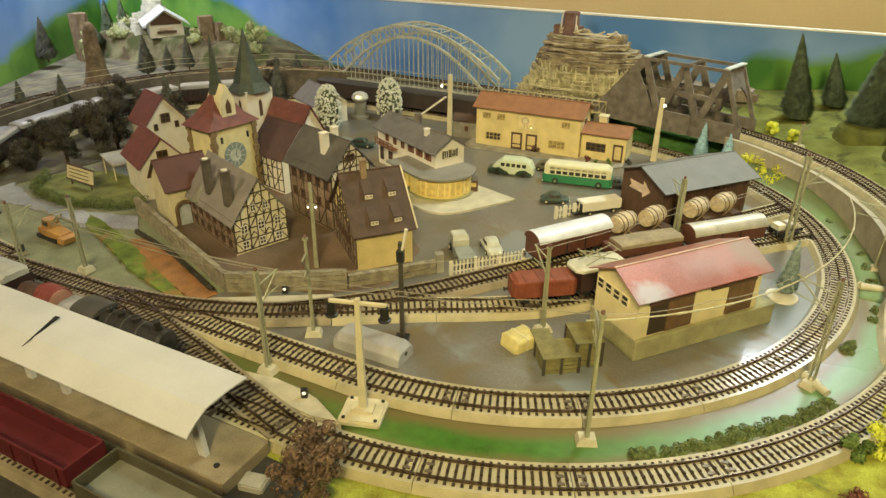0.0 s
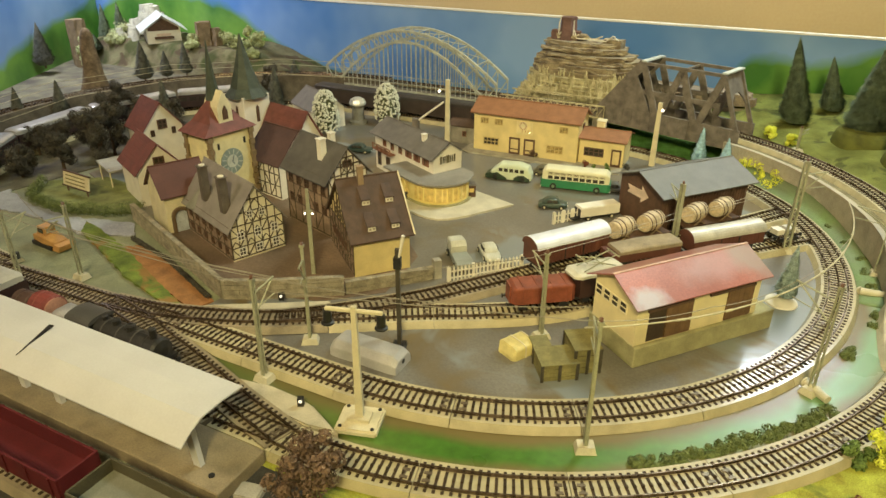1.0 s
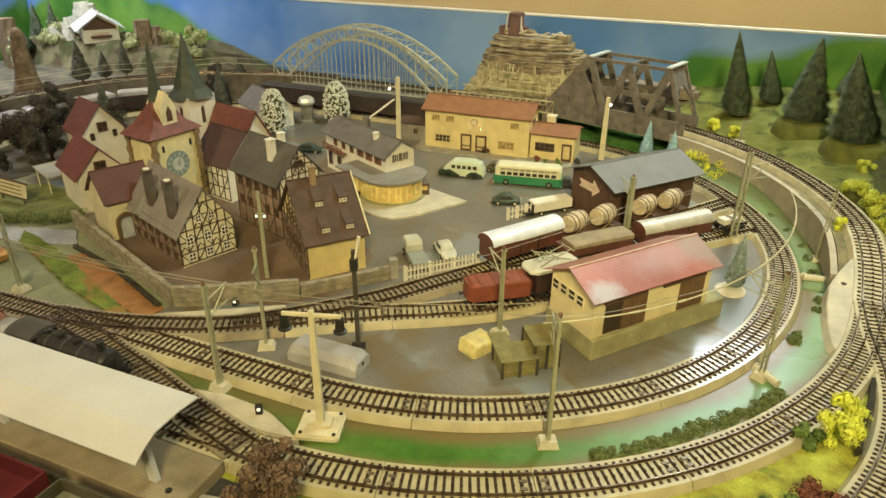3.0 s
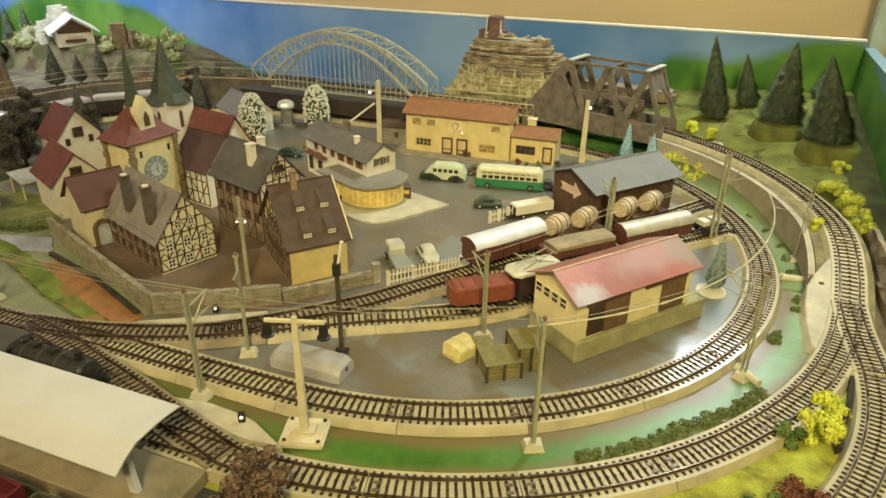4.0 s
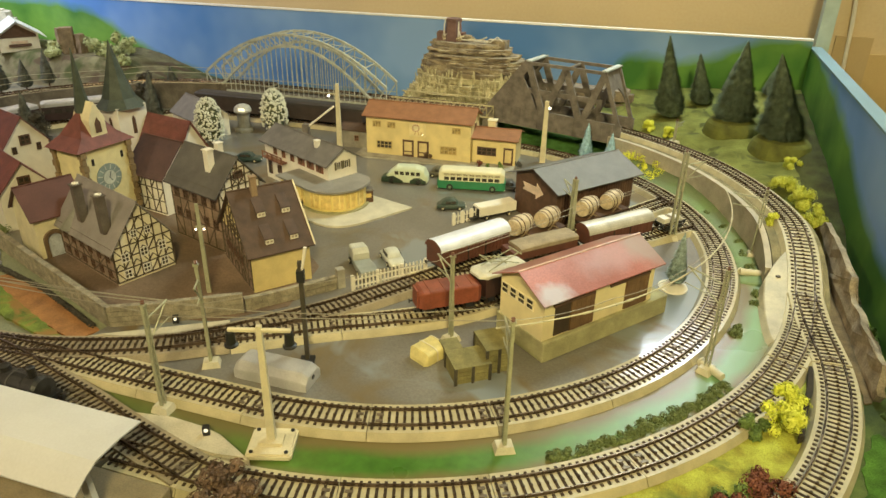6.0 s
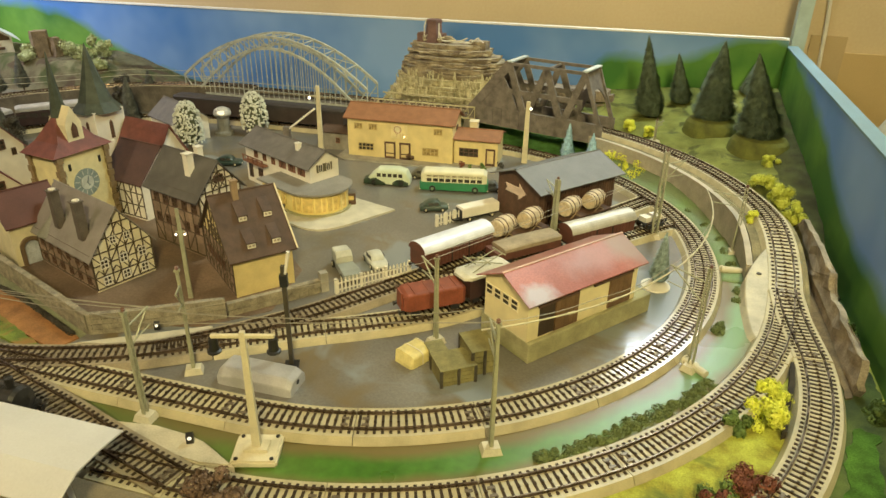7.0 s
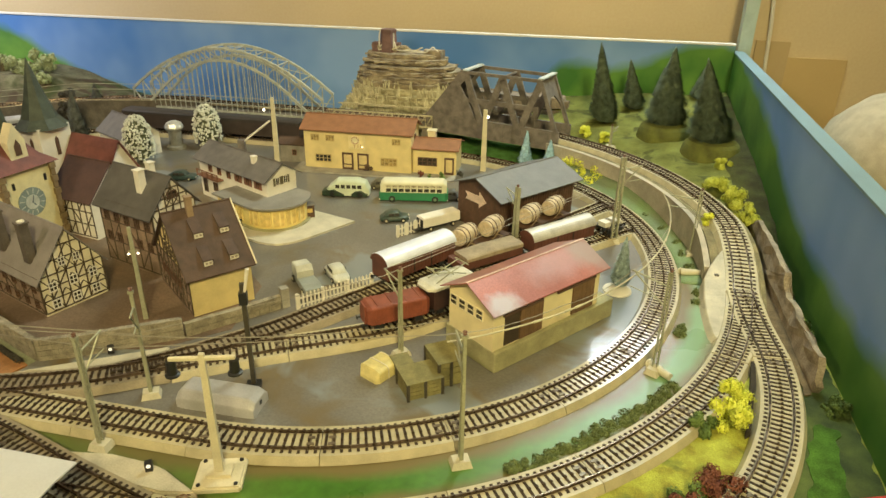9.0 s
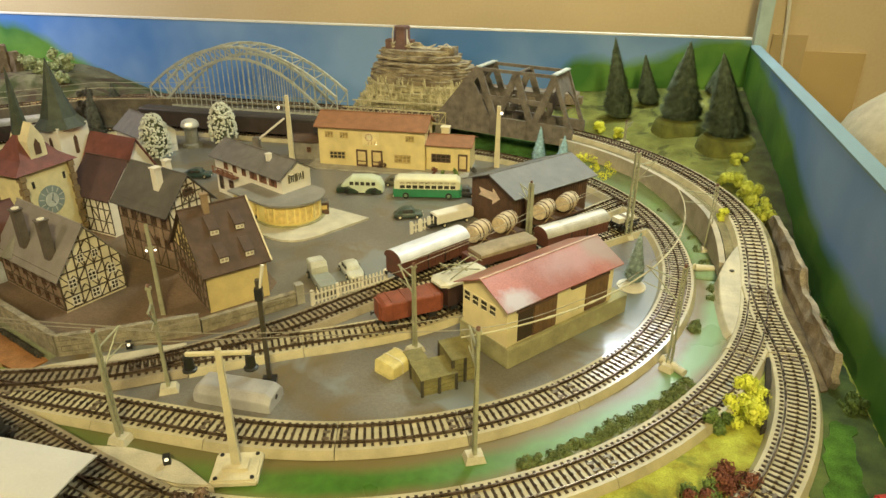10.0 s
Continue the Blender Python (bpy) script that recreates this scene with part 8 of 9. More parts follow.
for s in (-0.007, 0.007):
    for e in (-0.018, 0.018):
        for p, q in (((e, s, 0.0435), (0.0, s * 0.8, 0.049)), ((0.0, s * 0.8, 0.049), (e, s * 0.8, 0.054))):
            bm = B()
            rod(bm, p, q, 0.0006, n=5)
            part("pantograph_bar", bm, MAST, el)
for x in (-0.018, 0.0, 0.018):
    bm = B()
    rod(bm, (x, -0.010, 0.054 if x else 0.049), (x, 0.010, 0.054 if x else 0.049), 0.0007, n=5)
    part("contact_strip", bm, MAST, el)


def coach(x, y, rz, L, body, roofm, label, windows=9, zt=0.046):
    root = thing("passenger_coach", x, y, 0, rz, label, "railway coach", "passenger coaches")
    running_gear(root, L)
    bm = B()
    box(bm, -L / 2, L / 2, -0.0150, 0.0150, 0.015, zt - 0.008)
    part("body", bm, body, root)
    bm = B()
    loft(bm, [(-L / 2, 0.0125, zt - 0.008, zt - 0.002, 0.6), (-L / 2 + 0.006, 0.0152, zt - 0.008, zt, 0.7), (L / 2 - 0.006, 0.0152, zt - 0.008, zt, 0.7), (L / 2, 0.0125, zt - 0.008, zt - 0.002, 0.6)])
    part("roof", bm, roofm, root)
    for i in range(windows):
        for s in (-1, 1):
            bm = B()
            xx = -L / 2 + L * (i + 0.5) / windows
            box(bm, xx - L / windows * 0.33, xx + L / windows * 0.33, s * 0.0150 - 0.0004, s * 0.0150 + 0.0004, 0.027, 0.034)
            part("window", bm, mat("coach_pane", (0.045, 0.04, 0.036), 0.2, spec=0.6), root)
    return root


DARK_COACH = mat("dark_coach_body", (0.035, 0.02, 0.02), 0.35, vary=0.2, coat=0.3)
COACH_SILVER = mat("worn_silver_roof", (0.50, 0.50, 0.50), 0.22, 0.35, vary=0.2, scale=40)
GREY_COACH_ROOF = mat("silver_grey_roof", (0.40, 0.40, 0.39), 0.35, 0.3, vary=0.15)
for i, a in enumerate((214, 188.5, 163, 137.5)):
    x, y = -0.44 + 0.352 * math.cos(radians(a)), 0.352 * math.sin(radians(a))
    coach(x, y, a + 90, 0.150, DARK_COACH, COACH_SILVER if i != 1 else GREY_COACH_ROOF, "dark coach with silver roof on the far loop" if i != 1 else "dark coach with dull grey roof on the far loop")
for x in (-0.30, -0.475):
    coach(x, 0.36, 0, 0.165, mat("maroon_coach_body", (0.05, 0.036, 0.03), 0.4, vary=0.2), mat("dark_coach_roof", (0.045, 0.038, 0.034), 0.5), "dark maroon coach below the arch bridge", windows=0)

# ---------------------------------------------------------------- goods beside the shed
tent = thing("tarp_pile", 0.107, -0.249, 0, 62, "small yellow tarpaulin-covered load", "covered load")
bm = B()
loft(bm, [(-0.014, 0.009, 0.0006, 0.004, 0.3), (-0.011, 0.0115, 0.0006, 0.0125, 0.45), (0.011, 0.0115, 0.0006, 0.0125, 0.45), (0.014, 0.010, 0.0006, 0.004, 0.3)])
part("cover", bm, mat("yellow_tarpaulin", (0.68, 0.59, 0.25), 0.6, vary=0.15, scale=100), tent)
bm = B()
loft(bm, [(0.0108, 0.0119, 0.0006, 0.0131, 0.45), (0.0118, 0.0119, 0.0006, 0.0131, 0.45)])
part("rope_edge", bm, CREAM, tent)
bm = B()
loft(bm, [(-0.0010, 0.0120, 0.0006, 0.0132, 0.45), (0.0002, 0.0120, 0.0006, 0.0132, 0.45)])
part("rope", bm, CREAM, tent)
OLIVE = mat("olive_crate_boards", (0.225, 0.20, 0.08), 0.75, vary=0.25, scale=90)
for x, y, rz, w, d, h, lb_ in ((0.146, -0.262, 35, 0.030, 0.026, 0.016, "olive stacked wooden crate with sagging lid"), (0.162, -0.240, 35, 0.022, 0.030, 0.024, "taller olive crate beside the plinth"), (0.128, -0.247, 35, 0.014, 0.024, 0.013, "small olive crate behind the stack")):
    cr = thing("crate", x, y, 0, rz, lb_, "crate", "crates")
    bm = B()
    box(bm, -w / 2 + 0.001, w / 2 - 0.001, -d / 2 + 0.001, d / 2 - 0.001, 0.0006, h - 0.001)
    part("core", bm, mat("crate_shadow_boards", (0.12, 0.10, 0.05), 0.8), cr)
    for k in range(4):
        for s in (-1, 1):
            bm = B()
            z = 0.001 + k * h / 4
            box(bm, -w / 2, w / 2, s * (d / 2 - 0.0006) - 0.0007, s * (d / 2 - 0.0006) + 0.0007, z, z + h / 4 - 0.0008)
            part("board", bm, OLIVE, cr)
            bm = B()
            box(bm, s * (w / 2 - 0.0006) - 0.0007, s * (w / 2 - 0.0006) + 0.0007, -d / 2 + 0.002, d / 2 - 0.002, z, z + h / 4 - 0.0008)
            part("board", bm, OLIVE, cr)
    for sx in (-1, 0, 1):
        for sy in (-1, 1):
            bm = B()
            box(bm, sx * w / 2 - 0.0012, sx * w / 2 + 0.0012, sy * (d / 2 + 0.0006) - 0.0009, sy * (d / 2 + 0.0006) + 0.0009, 0.0006, h + 0.001)
            part("corner_post", bm, mat("dark_olive_post", (0.17, 0.14, 0.06), 0.75), cr)
    bm = B()
    box(bm, -w / 2 - 0.001, w / 2 + 0.001, -d / 2 - 0.001, d / 2 + 0.001, h, h + 0.0012)
    part("lid", bm, OLIVE, cr)
# grey concrete store tank behind the yard lamp
tk = thing("concrete_hut", 0.002, -0.3170, 0, 0, "pale grey concrete hut with chamfered flat top", "hut")
bm = B()
rings_ = []
for x, sw, hh in ((-0.0390, 0.90, 0.70), (-0.0384, 0.94, 0.76), (-0.0345, 0.99, 0.98), (-0.033, 1.0, 1.0), (0.022, 1.0, 1.0), (0.0235, 0.99, 0.98), (0.0274, 0.94, 0.76), (0.0280, 0.90, 0.70)):
    sec = [(-0.0138, 0.0006), (-0.0138, 0.0085), (-0.0134, 0.0100), (-0.0092, 0.0150), (-0.0078, 0.0158), (0.0078, 0.0158), (0.0092, 0.0150), (0.0134, 0.0100), (0.0138, 0.0085), (0.0138, 0.0006)]
    rings_.append([bm.verts.new((x, y * sw, 0.0006 + (z - 0.0006) * hh)) for y, z in sec])
for r0, r1 in zip(rings_, rings_[1:]):
    for k in range(10):
        bm.faces.new((r0[k], r0[(k + 1) % 10], r1[(k + 1) % 10], r1[k]))
bm.faces.new(rings_[0]), bm.faces.new(rings_[-1][::-1])
part("shell", bm, mat("smooth_pale_concrete", (0.41, 0.40, 0.385), 0.4, vary=0.1, coat=0.2), tk)
bm = B()
lathe(bm, [(0.0022, 0), (0.0022, 0.0016)], 12, Matrix.Translation((0.0266, 0, 0.0075)) @ Matrix.Rotation(radians(90), 4, "Y"))
part("vent", bm, BLACK, tk)
# ---------------------------------------------------------------- platform corner
pf = thing("platform", -0.30, -0.481, 0, 0, "brown-grey station platform slab", "platform")
bm = B()
box(bm, -0.32, 0.300, -0.023, 0.023, 0.0004, 0.012)
bmesh.ops.bevel(bm, geom=bm.edges[:], offset=0.0008, segments=1, affect="EDGES")
part("slab", bm, mat("brown_platform", (0.26, 0.21, 0.13), 0.7, vary=0.2, scale=60), pf)
bm = B()
lathe(bm, [(0.0022, 0.012), (0.0022, 0.0128)], 14, Matrix.Translation((0.285, -0.012, 0)))
part("socket", bm, BLACK, pf)
rf = thing("platform_canopy", -0.30, -0.479, 0.0115, 0, "long pale card platform canopy on flat posts", "canopy")
n = 30
bm = B()
rows_ = []
for i in range(n + 1):
    x = -0.32 + 0.600 * i / n
    sec = []
    for yy, zz in ((-0.029, 0.0343), (-0.0205, 0.0398), (-0.0100, 0.0447), (0.010, 0.0452), (0.029, 0.0434)):
        sec.append((x + 0.006 * (yy < -0.02) * 0, yy, zz + 0.0006 * noise.noise((x * 7, yy * 10, 5))))
    rows_.append(([bm.verts.new((a, b, c)) for a, b, c in sec], [bm.verts.new((a, b, c - 0.0011)) for a, b, c in sec]))
for (t0, b0), (t1, b1) in zip(rows_, rows_[1:]):
    for k in range(4):
        bm.faces.new((t0[k], t0[k + 1], t1[k + 1], t1[k])), bm.faces.new((b0[k], b1[k], b1[k + 1], b0[k + 1]))
    bm.faces.new((t0[0], t1[0], b1[0], b0[0])), bm.faces.new((t0[4], b0[4], b1[4], t1[4]))
for t0, b0 in (rows_[0], rows_[-1]):
    for k in range(4):
        bm.faces.new((t0[k], t0[k + 1], b0[k + 1], b0[k]))
part("roof_sheet", bm, PALE_CARD, rf, "pale creased card roof")
bm = B()
sl = [(0.108, -0.021), (0.0965, 0.0150), (0.1010, 0.0155)]
v = [bm.verts.new((x, y, 0.0450 + 0.0014 + (0.0006 if k else -0.0022))) for k, (x, y) in enumerate(sl)]
w_ = [bm.verts.new((q.co.x, q.co.y, q.co.z - 0.0006)) for q in v]
bm.faces.new(v), bm.faces.new(w_[::-1])
for k in range(3):
    bm.faces.new((v[k], v[(k + 1) % 3], w_[(k + 1) % 3], w_[k]))
part("tear", bm, BLACK, rf, "narrow black wedge on the card")
for x in (0.270, 0.128, 0.086, -0.06, -0.20):
    bm = B()
    v = box(bm, x - 0.0032, x + 0.0032, -0.012, -0.008, 0.0, 0.0415)
    for w in v[4:]:
        w.co.x -= 0.004
    part("post", bm, PALE_CARD, rf)
bn = thing("platform_bench", -0.085, -0.480, 0.0118, 0, "brown slatted bench below the canopy", "bench")
for k in range(3):
    bm = B()
    box(bm, -0.022, 0.022, -0.004 + k * 0.003, -0.002 + k * 0.003, 0.006, 0.0068)
    part("slat", bm, BROWN_WOOD, bn)
for z in (0.009, 0.012):
    bm = B()
    box(bm, -0.022, 0.022, 0.0052, 0.006, z, z + 0.002)
    part("back_slat", bm, BROWN_WOOD, bn)
for x in (-0.018, 0.018):
    bm = B()
    box(bm, x - 0.001, x + 0.001, -0.004, 0.006, 0.0, 0.006)
    box(bm, x - 0.001, x + 0.001, 0.0055, 0.0066, 0.006, 0.014)
    part("leg", bm, BLACK, bn)
lay(path_line((-0.62, -0.541), (0.03, -0.541)), 0.19, dark=True)
gw = thing("open_wagon", -0.154, -0.541, 0, 0, "dark red open goods wagon, empty", "railway wagon", "goods wagons")
running_gear(gw, 0.150)
RED_GOODS = mat("dull_red_wagon", (0.105, 0.015, 0.018), 0.5, vary=0.18)
bm = B()
box(bm, -0.076, 0.076, -0.0150, 0.0150, 0.0185, 0.0205)
part("floor_pan", bm, RED_GOODS, gw)
for s in (-1, 1):
    bm = B()
    box(bm, -0.076, 0.076, s * 0.0145 - 0.0008, s * 0.0145 + 0.0008, 0.0185, 0.034)
    part("side_wall", bm, RED_GOODS, gw)
    bm = B()
    box(bm, s * 0.0755 - 0.0009, s * 0.0755 + 0.0009, -0.0138, 0.0138, 0.0205, 0.034)
    part("end_wall", bm, RED_GOODS, gw)
    for k in range(7):
        bm = B()
        x = -0.069 + k * 0.023
        box(bm, x - 0.001, x + 0.001, s * 0.0156 - 0.0006, s * 0.0156 + 0.0006, 0.0185, 0.0335)
        part("rib", bm, RED_GOODS, gw)
fw = thing("tray_wagon", -0.012, -0.541, 0, 0, "grey tray wagon with raised rim and dark inside", "railway wagon", "goods wagons")
running_gear(fw, 0.104)
TRAY = mat("grey_tray", (0.22, 0.22, 0.17), 0.6, vary=0.15, scale=50)
RIM = mat("dark_olive_rim", (0.085, 0.075, 0.045), 0.6, vary=0.2)
bm = B()
box(bm, -0.056, 0.056, -0.0160, 0.0160, 0.0185, 0.0215)
part("floor_pan", bm, TRAY, fw, "grey-green wagon floor")
for s in (-1, 1):
    bm = B()
    box(bm, -0.056, 0.056, s * 0.0165 - 0.0007, s * 0.0165 + 0.0007, 0.0185, 0.0310)
    part("side_rim", bm, RIM, fw)
    bm = B()
    box(bm, s * 0.0560 - 0.0008, s * 0.0560 + 0.0008, -0.0157, 0.0157, 0.0215, 0.0310)
    part("end_rim", bm, RIM if s < 0 else RED_GOODS, fw)
LOCO = mat("sooty_black_paint", (0.028, 0.027, 0.026), 0.38, vary=0.3, scale=160, grain=900, bump=0.2)
lo = thing("steam_locomotive", -0.180, -0.4205, 0, -1, "black steam locomotive beside the canopy", "locomotive")
running_gear(lo, 0.095)
bm = B()
lathe(bm, [(0.0075, 0), (0.0112, 0.002), (0.0112, 0.060), (0.0116, 0.061), (0.0116, 0.071), (0.0100, 0.074), (0.0040, 0.0755)], 20, Matrix.Translation((-0.028, 0, 0.0285)) @ Matrix.Rotation(radians(90), 4, "Y"))
boiler = part("boiler", bm, LOCO, lo)
for x in (-0.016, 0.002, 0.020):
    bm = B()
    lathe(bm, [(0.0112, -0.0007), (0.0116, -0.0007), (0.0116, 0.0007), (0.0112, 0.0007)], 20, Matrix.Translation((x, 0, 0.0285)) @ Matrix.Rotation(radians(90), 4, "Y"))
    part("boiler_band", bm, mat("grey_boiler_band", (0.10, 0.095, 0.085), 0.4, 0.3), boiler)
for x, h, rr in ((0.038, 0.0475, 0.0030), (0.012, 0.0430, 0.0040), (-0.006, 0.0430, 0.0036), (-0.020, 0.0425, 0.0024)):
    bm = B()
    lathe(bm, [(rr * 1.25, 0.037), (rr, 0.0395), (rr, h), (rr * 1.1, h + 0.0004), (rr * 0.7, h + 0.0012)], 12, Matrix.Translation((x, 0, 0)))
    part("chimney" if x > 0.02 else "dome", bm, LOCO, lo)
for sd in (-1, 1):
    bm = B()
    rod(bm, (-0.026, sd * 0.0118, 0.0330), (0.040, sd * 0.0118, 0.0330), 0.0004, n=5)
    part("handrail", bm, RAIL, lo)
    bm = B()
    box(bm, 0.000, 0.018, sd * 0.0130 - 0.0018, sd * 0.0130 + 0.0018, 0.0210, 0.0275)
    part("side_tank", bm, LOCO, lo)
bm = B()
box(bm, -0.054, -0.028, -0.0125, 0.0125, 0.018, 0.0375)
cab = part("cab", bm, LOCO, lo)
bm = B()
roof_ = [(0.0135 * math.cos(radians(a)), 0.0370 + 0.0052 * math.sin(radians(a))) for a in range(0, 181, 15)]
va, vb = ([bm.verts.new((x, y, z)) for y, z in roof_] for x in (-0.056, -0.026))
bm.faces.new(va), bm.faces.new(vb[::-1])
for k in range(len(roof_)):
    q = (k + 1) % len(roof_)
    bm.faces.new((va[k], vb[k], vb[q], va[q]))
part("cab_roof", bm, mat("dark_loco_roof", (0.075, 0.072, 0.068), 0.4), lo)
bm = B()
box(bm, -0.028, 0.047, -0.0130, 0.0130, 0.0185, 0.0208)
part("running_board", bm, LOCO, lo)
bm = B()
loft(bm, [(-0.081, 0.0095, 0.017, 0.0325, 0.5), (-0.079, 0.0115, 0.017, 0.0350, 0.5), (-0.061, 0.0115, 0.017, 0.0355, 0.5), (-0.058, 0.0095, 0.017, 0.0330, 0.5)])
part("tender", bm, mat("pale_grey_tender", (0.36, 0.355, 0.36), 0.4, vary=0.2, scale=60), lo, "pale grey rounded tender", smooth=True)
rc = thing("drum_wagon", -0.287, -0.4215, 0, 0, "flat wagon with a dull red drum and a dark brown drum", "railway wagon", "goods wagons")
running_gear(rc, 0.056)
bm = B()
box(bm, -0.029, 0.029, -0.0120, 0.0120, 0.0175, 0.0190)
part("floor_pan", bm, BROWN_WOOD, rc)
for x0, ln, rr, m_, lb_ in ((0.000, 0.0215, 0.0128, mat("dull_brown_red", (0.20, 0.045, 0.038), 0.5, vary=0.25), "dull red drum with pinkish end"), (-0.028, 0.0200, 0.0100, mat("dark_brown_drum", (0.075, 0.042, 0.032), 0.5, vary=0.25), "dark brown drum")):
    bm = B()
    lathe(bm, [(rr * 0.3, 0), (rr * 0.9, 0.0), (rr, 0.001), (rr, ln * 0.30), (rr * 1.05, ln * 0.33), (rr * 1.05, ln * 0.37), (rr, ln * 0.40), (rr, ln - 0.001), (rr * 0.9, ln), (rr * 0.3, ln)], 18, Matrix.Translation((x0, 0, 0.0185 + rr)) @ Matrix.Rotation(radians(90), 4, "Y"))
    dr_ = part("drum", bm, m_, rc, lb_)
    bm = B()
    lathe(bm, [(rr * 0.86, 0), (rr * 0.86, 0.0016), (rr * 0.25, 0.0022), (0.0004, 0.0022)], 18, Matrix.Translation((x0 + ln, 0, 0.0185 + rr)) @ Matrix.Rotation(radians(90), 4, "Y"))
    part("drum_end", bm, mat("pinkish_drum_end", (0.42, 0.22, 0.16), 0.5, vary=0.2) if x0 == 0 else m_, dr_)
coach(-0.402, -0.420, 0, 0.150, DARK_COACH, SILVER, "dark coach with bright silver roof behind the canopy")

# ---------------------------------------------------------------- village odds
sg = thing("billboard", -0.560, -0.186, 0, -4, "cream village board with unreadable lines", "sign")
bm = B()
box(bm, -0.028, 0.028, -0.001, 0.001, 0.010, 0.030, Matrix.Rotation(radians(-12), 4, "X"))
part("panel", bm, CREAM, sg)
for z in (0.0095, 0.0295):
    bm = B()
    box(bm, -0.0295, 0.0295, -0.0018, 0.0018, z, z + 0.0016, Matrix.Rotation(radians(-12), 4, "X"))
    part("frame_bar", bm, BROWN_WOOD, sg, "brown frame bar")
for z in (0.0145, 0.0195, 0.0245):
    bm = B()
    box(bm, -0.022, 0.020, -0.0016, -0.0010, z, z + 0.0014, Matrix.Rotation(radians(-12), 4, "X"))
    part("text_bar", bm, OLIVE, sg, "faded olive line of writing")
for x in (-0.022, 0.022):
    bm = B()
    rod(bm, (x, 0.003, 0), (x, 0.003, 0.014), 0.0010, n=6)
    part("leg", bm, BROWN_WOOD, sg)
sh2 = thing("market_stall", -0.552, -0.124, 0, -20, "grey-roofed open stall on thin posts", "stall")
bm = B()
box(bm, -0.024, 0.024, -0.018, 0.018, 0.027, 0.029, Matrix.Rotation(radians(6), 4, "Y"))
part("roof", bm, mat("pale_grey_sheet", (0.34, 0.33, 0.28), 0.5), sh2)
for sx in (-1, 1):
    for sy in (-1, 1):
        bm = B()
        rod(bm, (sx * 0.020, sy * 0.015, 0), (sx * 0.020, sy * 0.015, 0.028), 0.0009, n=6)
        part("post", bm, CREAM, sh2)
ex = thing("orange_excavator", -0.452, -0.300, 0, -4, "orange building machine with lattice arm", "machine")
bm = B()
loft(bm, [(-0.020, 0.008, 0.002, 0.012, 0.2), (0.0, 0.010, 0.002, 0.015, 0.3), (0.022, 0.008, 0.002, 0.010, 0.2)])
ORANGE = mat("orange_paint", (0.50, 0.27, 0.085), 0.5, vary=0.2)
part("body", bm, ORANGE, ex)
bm = B()
v = box(bm, -0.012, 0.004, -0.007, 0.007, 0.0135, 0.024)
for q in v[4:]:
    q.co.x *= 0.8
    q.co.y *= 0.85
part("cab", bm, ORANGE, ex)
for s in (-1, 1):
    bm = B()
    box(bm, -0.009, 0.001, s * 0.0066 - 0.0005, s * 0.0066 + 0.0005, 0.0165, 0.0215)
    part("cab_window", bm, GLASS, ex)
bm = B()
v = box(bm, 0.018, 0.030, -0.010, 0.010, 0.001, 0.009)
for q in v[4:]:
    q.co.x += 0.004
part("dozer_blade", bm, ORANGE, ex)
for k in range(4):
    bm = B()
    rod(bm, (0.004 + k * 0.004, -0.004, 0.020 + k * 0.0035), (0.008 + k * 0.004, 0.004, 0.0225 + k * 0.0035), 0.0006, n=5)
    part("lattice_bar", bm, MAST, ex)
for s in (-1, 1):
    bm = B()
    rod(bm, (0.0, s * 0.004, 0.016), (0.020, s * 0.002, 0.034), 0.0009, n=5)
    part("arm", bm, MAST, ex)
    bm = B()
    box(bm, -0.020, 0.018, s * 0.009 - 0.002, s * 0.009 + 0.002, 0.0004, 0.005)
    part("track", bm, BLACK, ex)
fo = thing("fountain", -0.417, 0.288, 0, 0, "stone fountain column with shiny bowl", "fountain")
bm = B()
lathe(bm, [(0.0165, 0.0), (0.0165, 0.006), (0.0115, 0.008), (0.0105, 0.030), (0.0135, 0.034), (0.0135, 0.036)], 14)
part("column", bm, mat("dark_fountain_stone", (0.22, 0.215, 0.19), 0.7, vary=0.2, scale=90), fo)
bm = B()
lathe(bm, [(0.0150, 0.036), (0.0152, 0.039), (0.0125, 0.0445), (0.0070, 0.0475), (0.0005, 0.0485)], 16)
part("bowl", bm, SILVER, fo, "shiny metal bowl")
for i, (x, y, c) in enumerate(((0.022, 0.236, LEAF_RED), (0.040, 0.232, LEAF_GREEN), (0.055, 0.240, LEAF_GREEN), (-0.062, 0.245, LEAF_BROWN), (0.080, 0.262, LEAF_DARK))):
    leafy_tree("flower_tub", x, y, 0.003, 0.013, 0.007, c, "small planted tub in front of the station", 200 + i, clumps=4, per=50, size=0.0012, trunk=False, group="flower tubs", category="plant", zf=0.4)
for i, (x, y) in enumerate(((-0.155, 0.0),)):
    leafy_tree("shrub", x, y, 0.0, 0.016, 0.007, LEAF_DARK, "dark shrub beside the white house", 210 + i, clumps=4, per=60, size=0.0012, trunk=False, group="shrubs", category="plant", zf=0.45)

# ---------------------------------------------------------------- far left hill with chalet
def far_hill(x, y):
    d = max(0.0, min(1.0, (y - 0.425) / 0.05))
    f = smooth((-0.62 - x) / 0.28) * smooth((x + 1.42) / 0.10)
    return 0.062 * f * smooth(d) - 0.003 + 0.004 * noise.noise((x * 20, y * 20, 4))


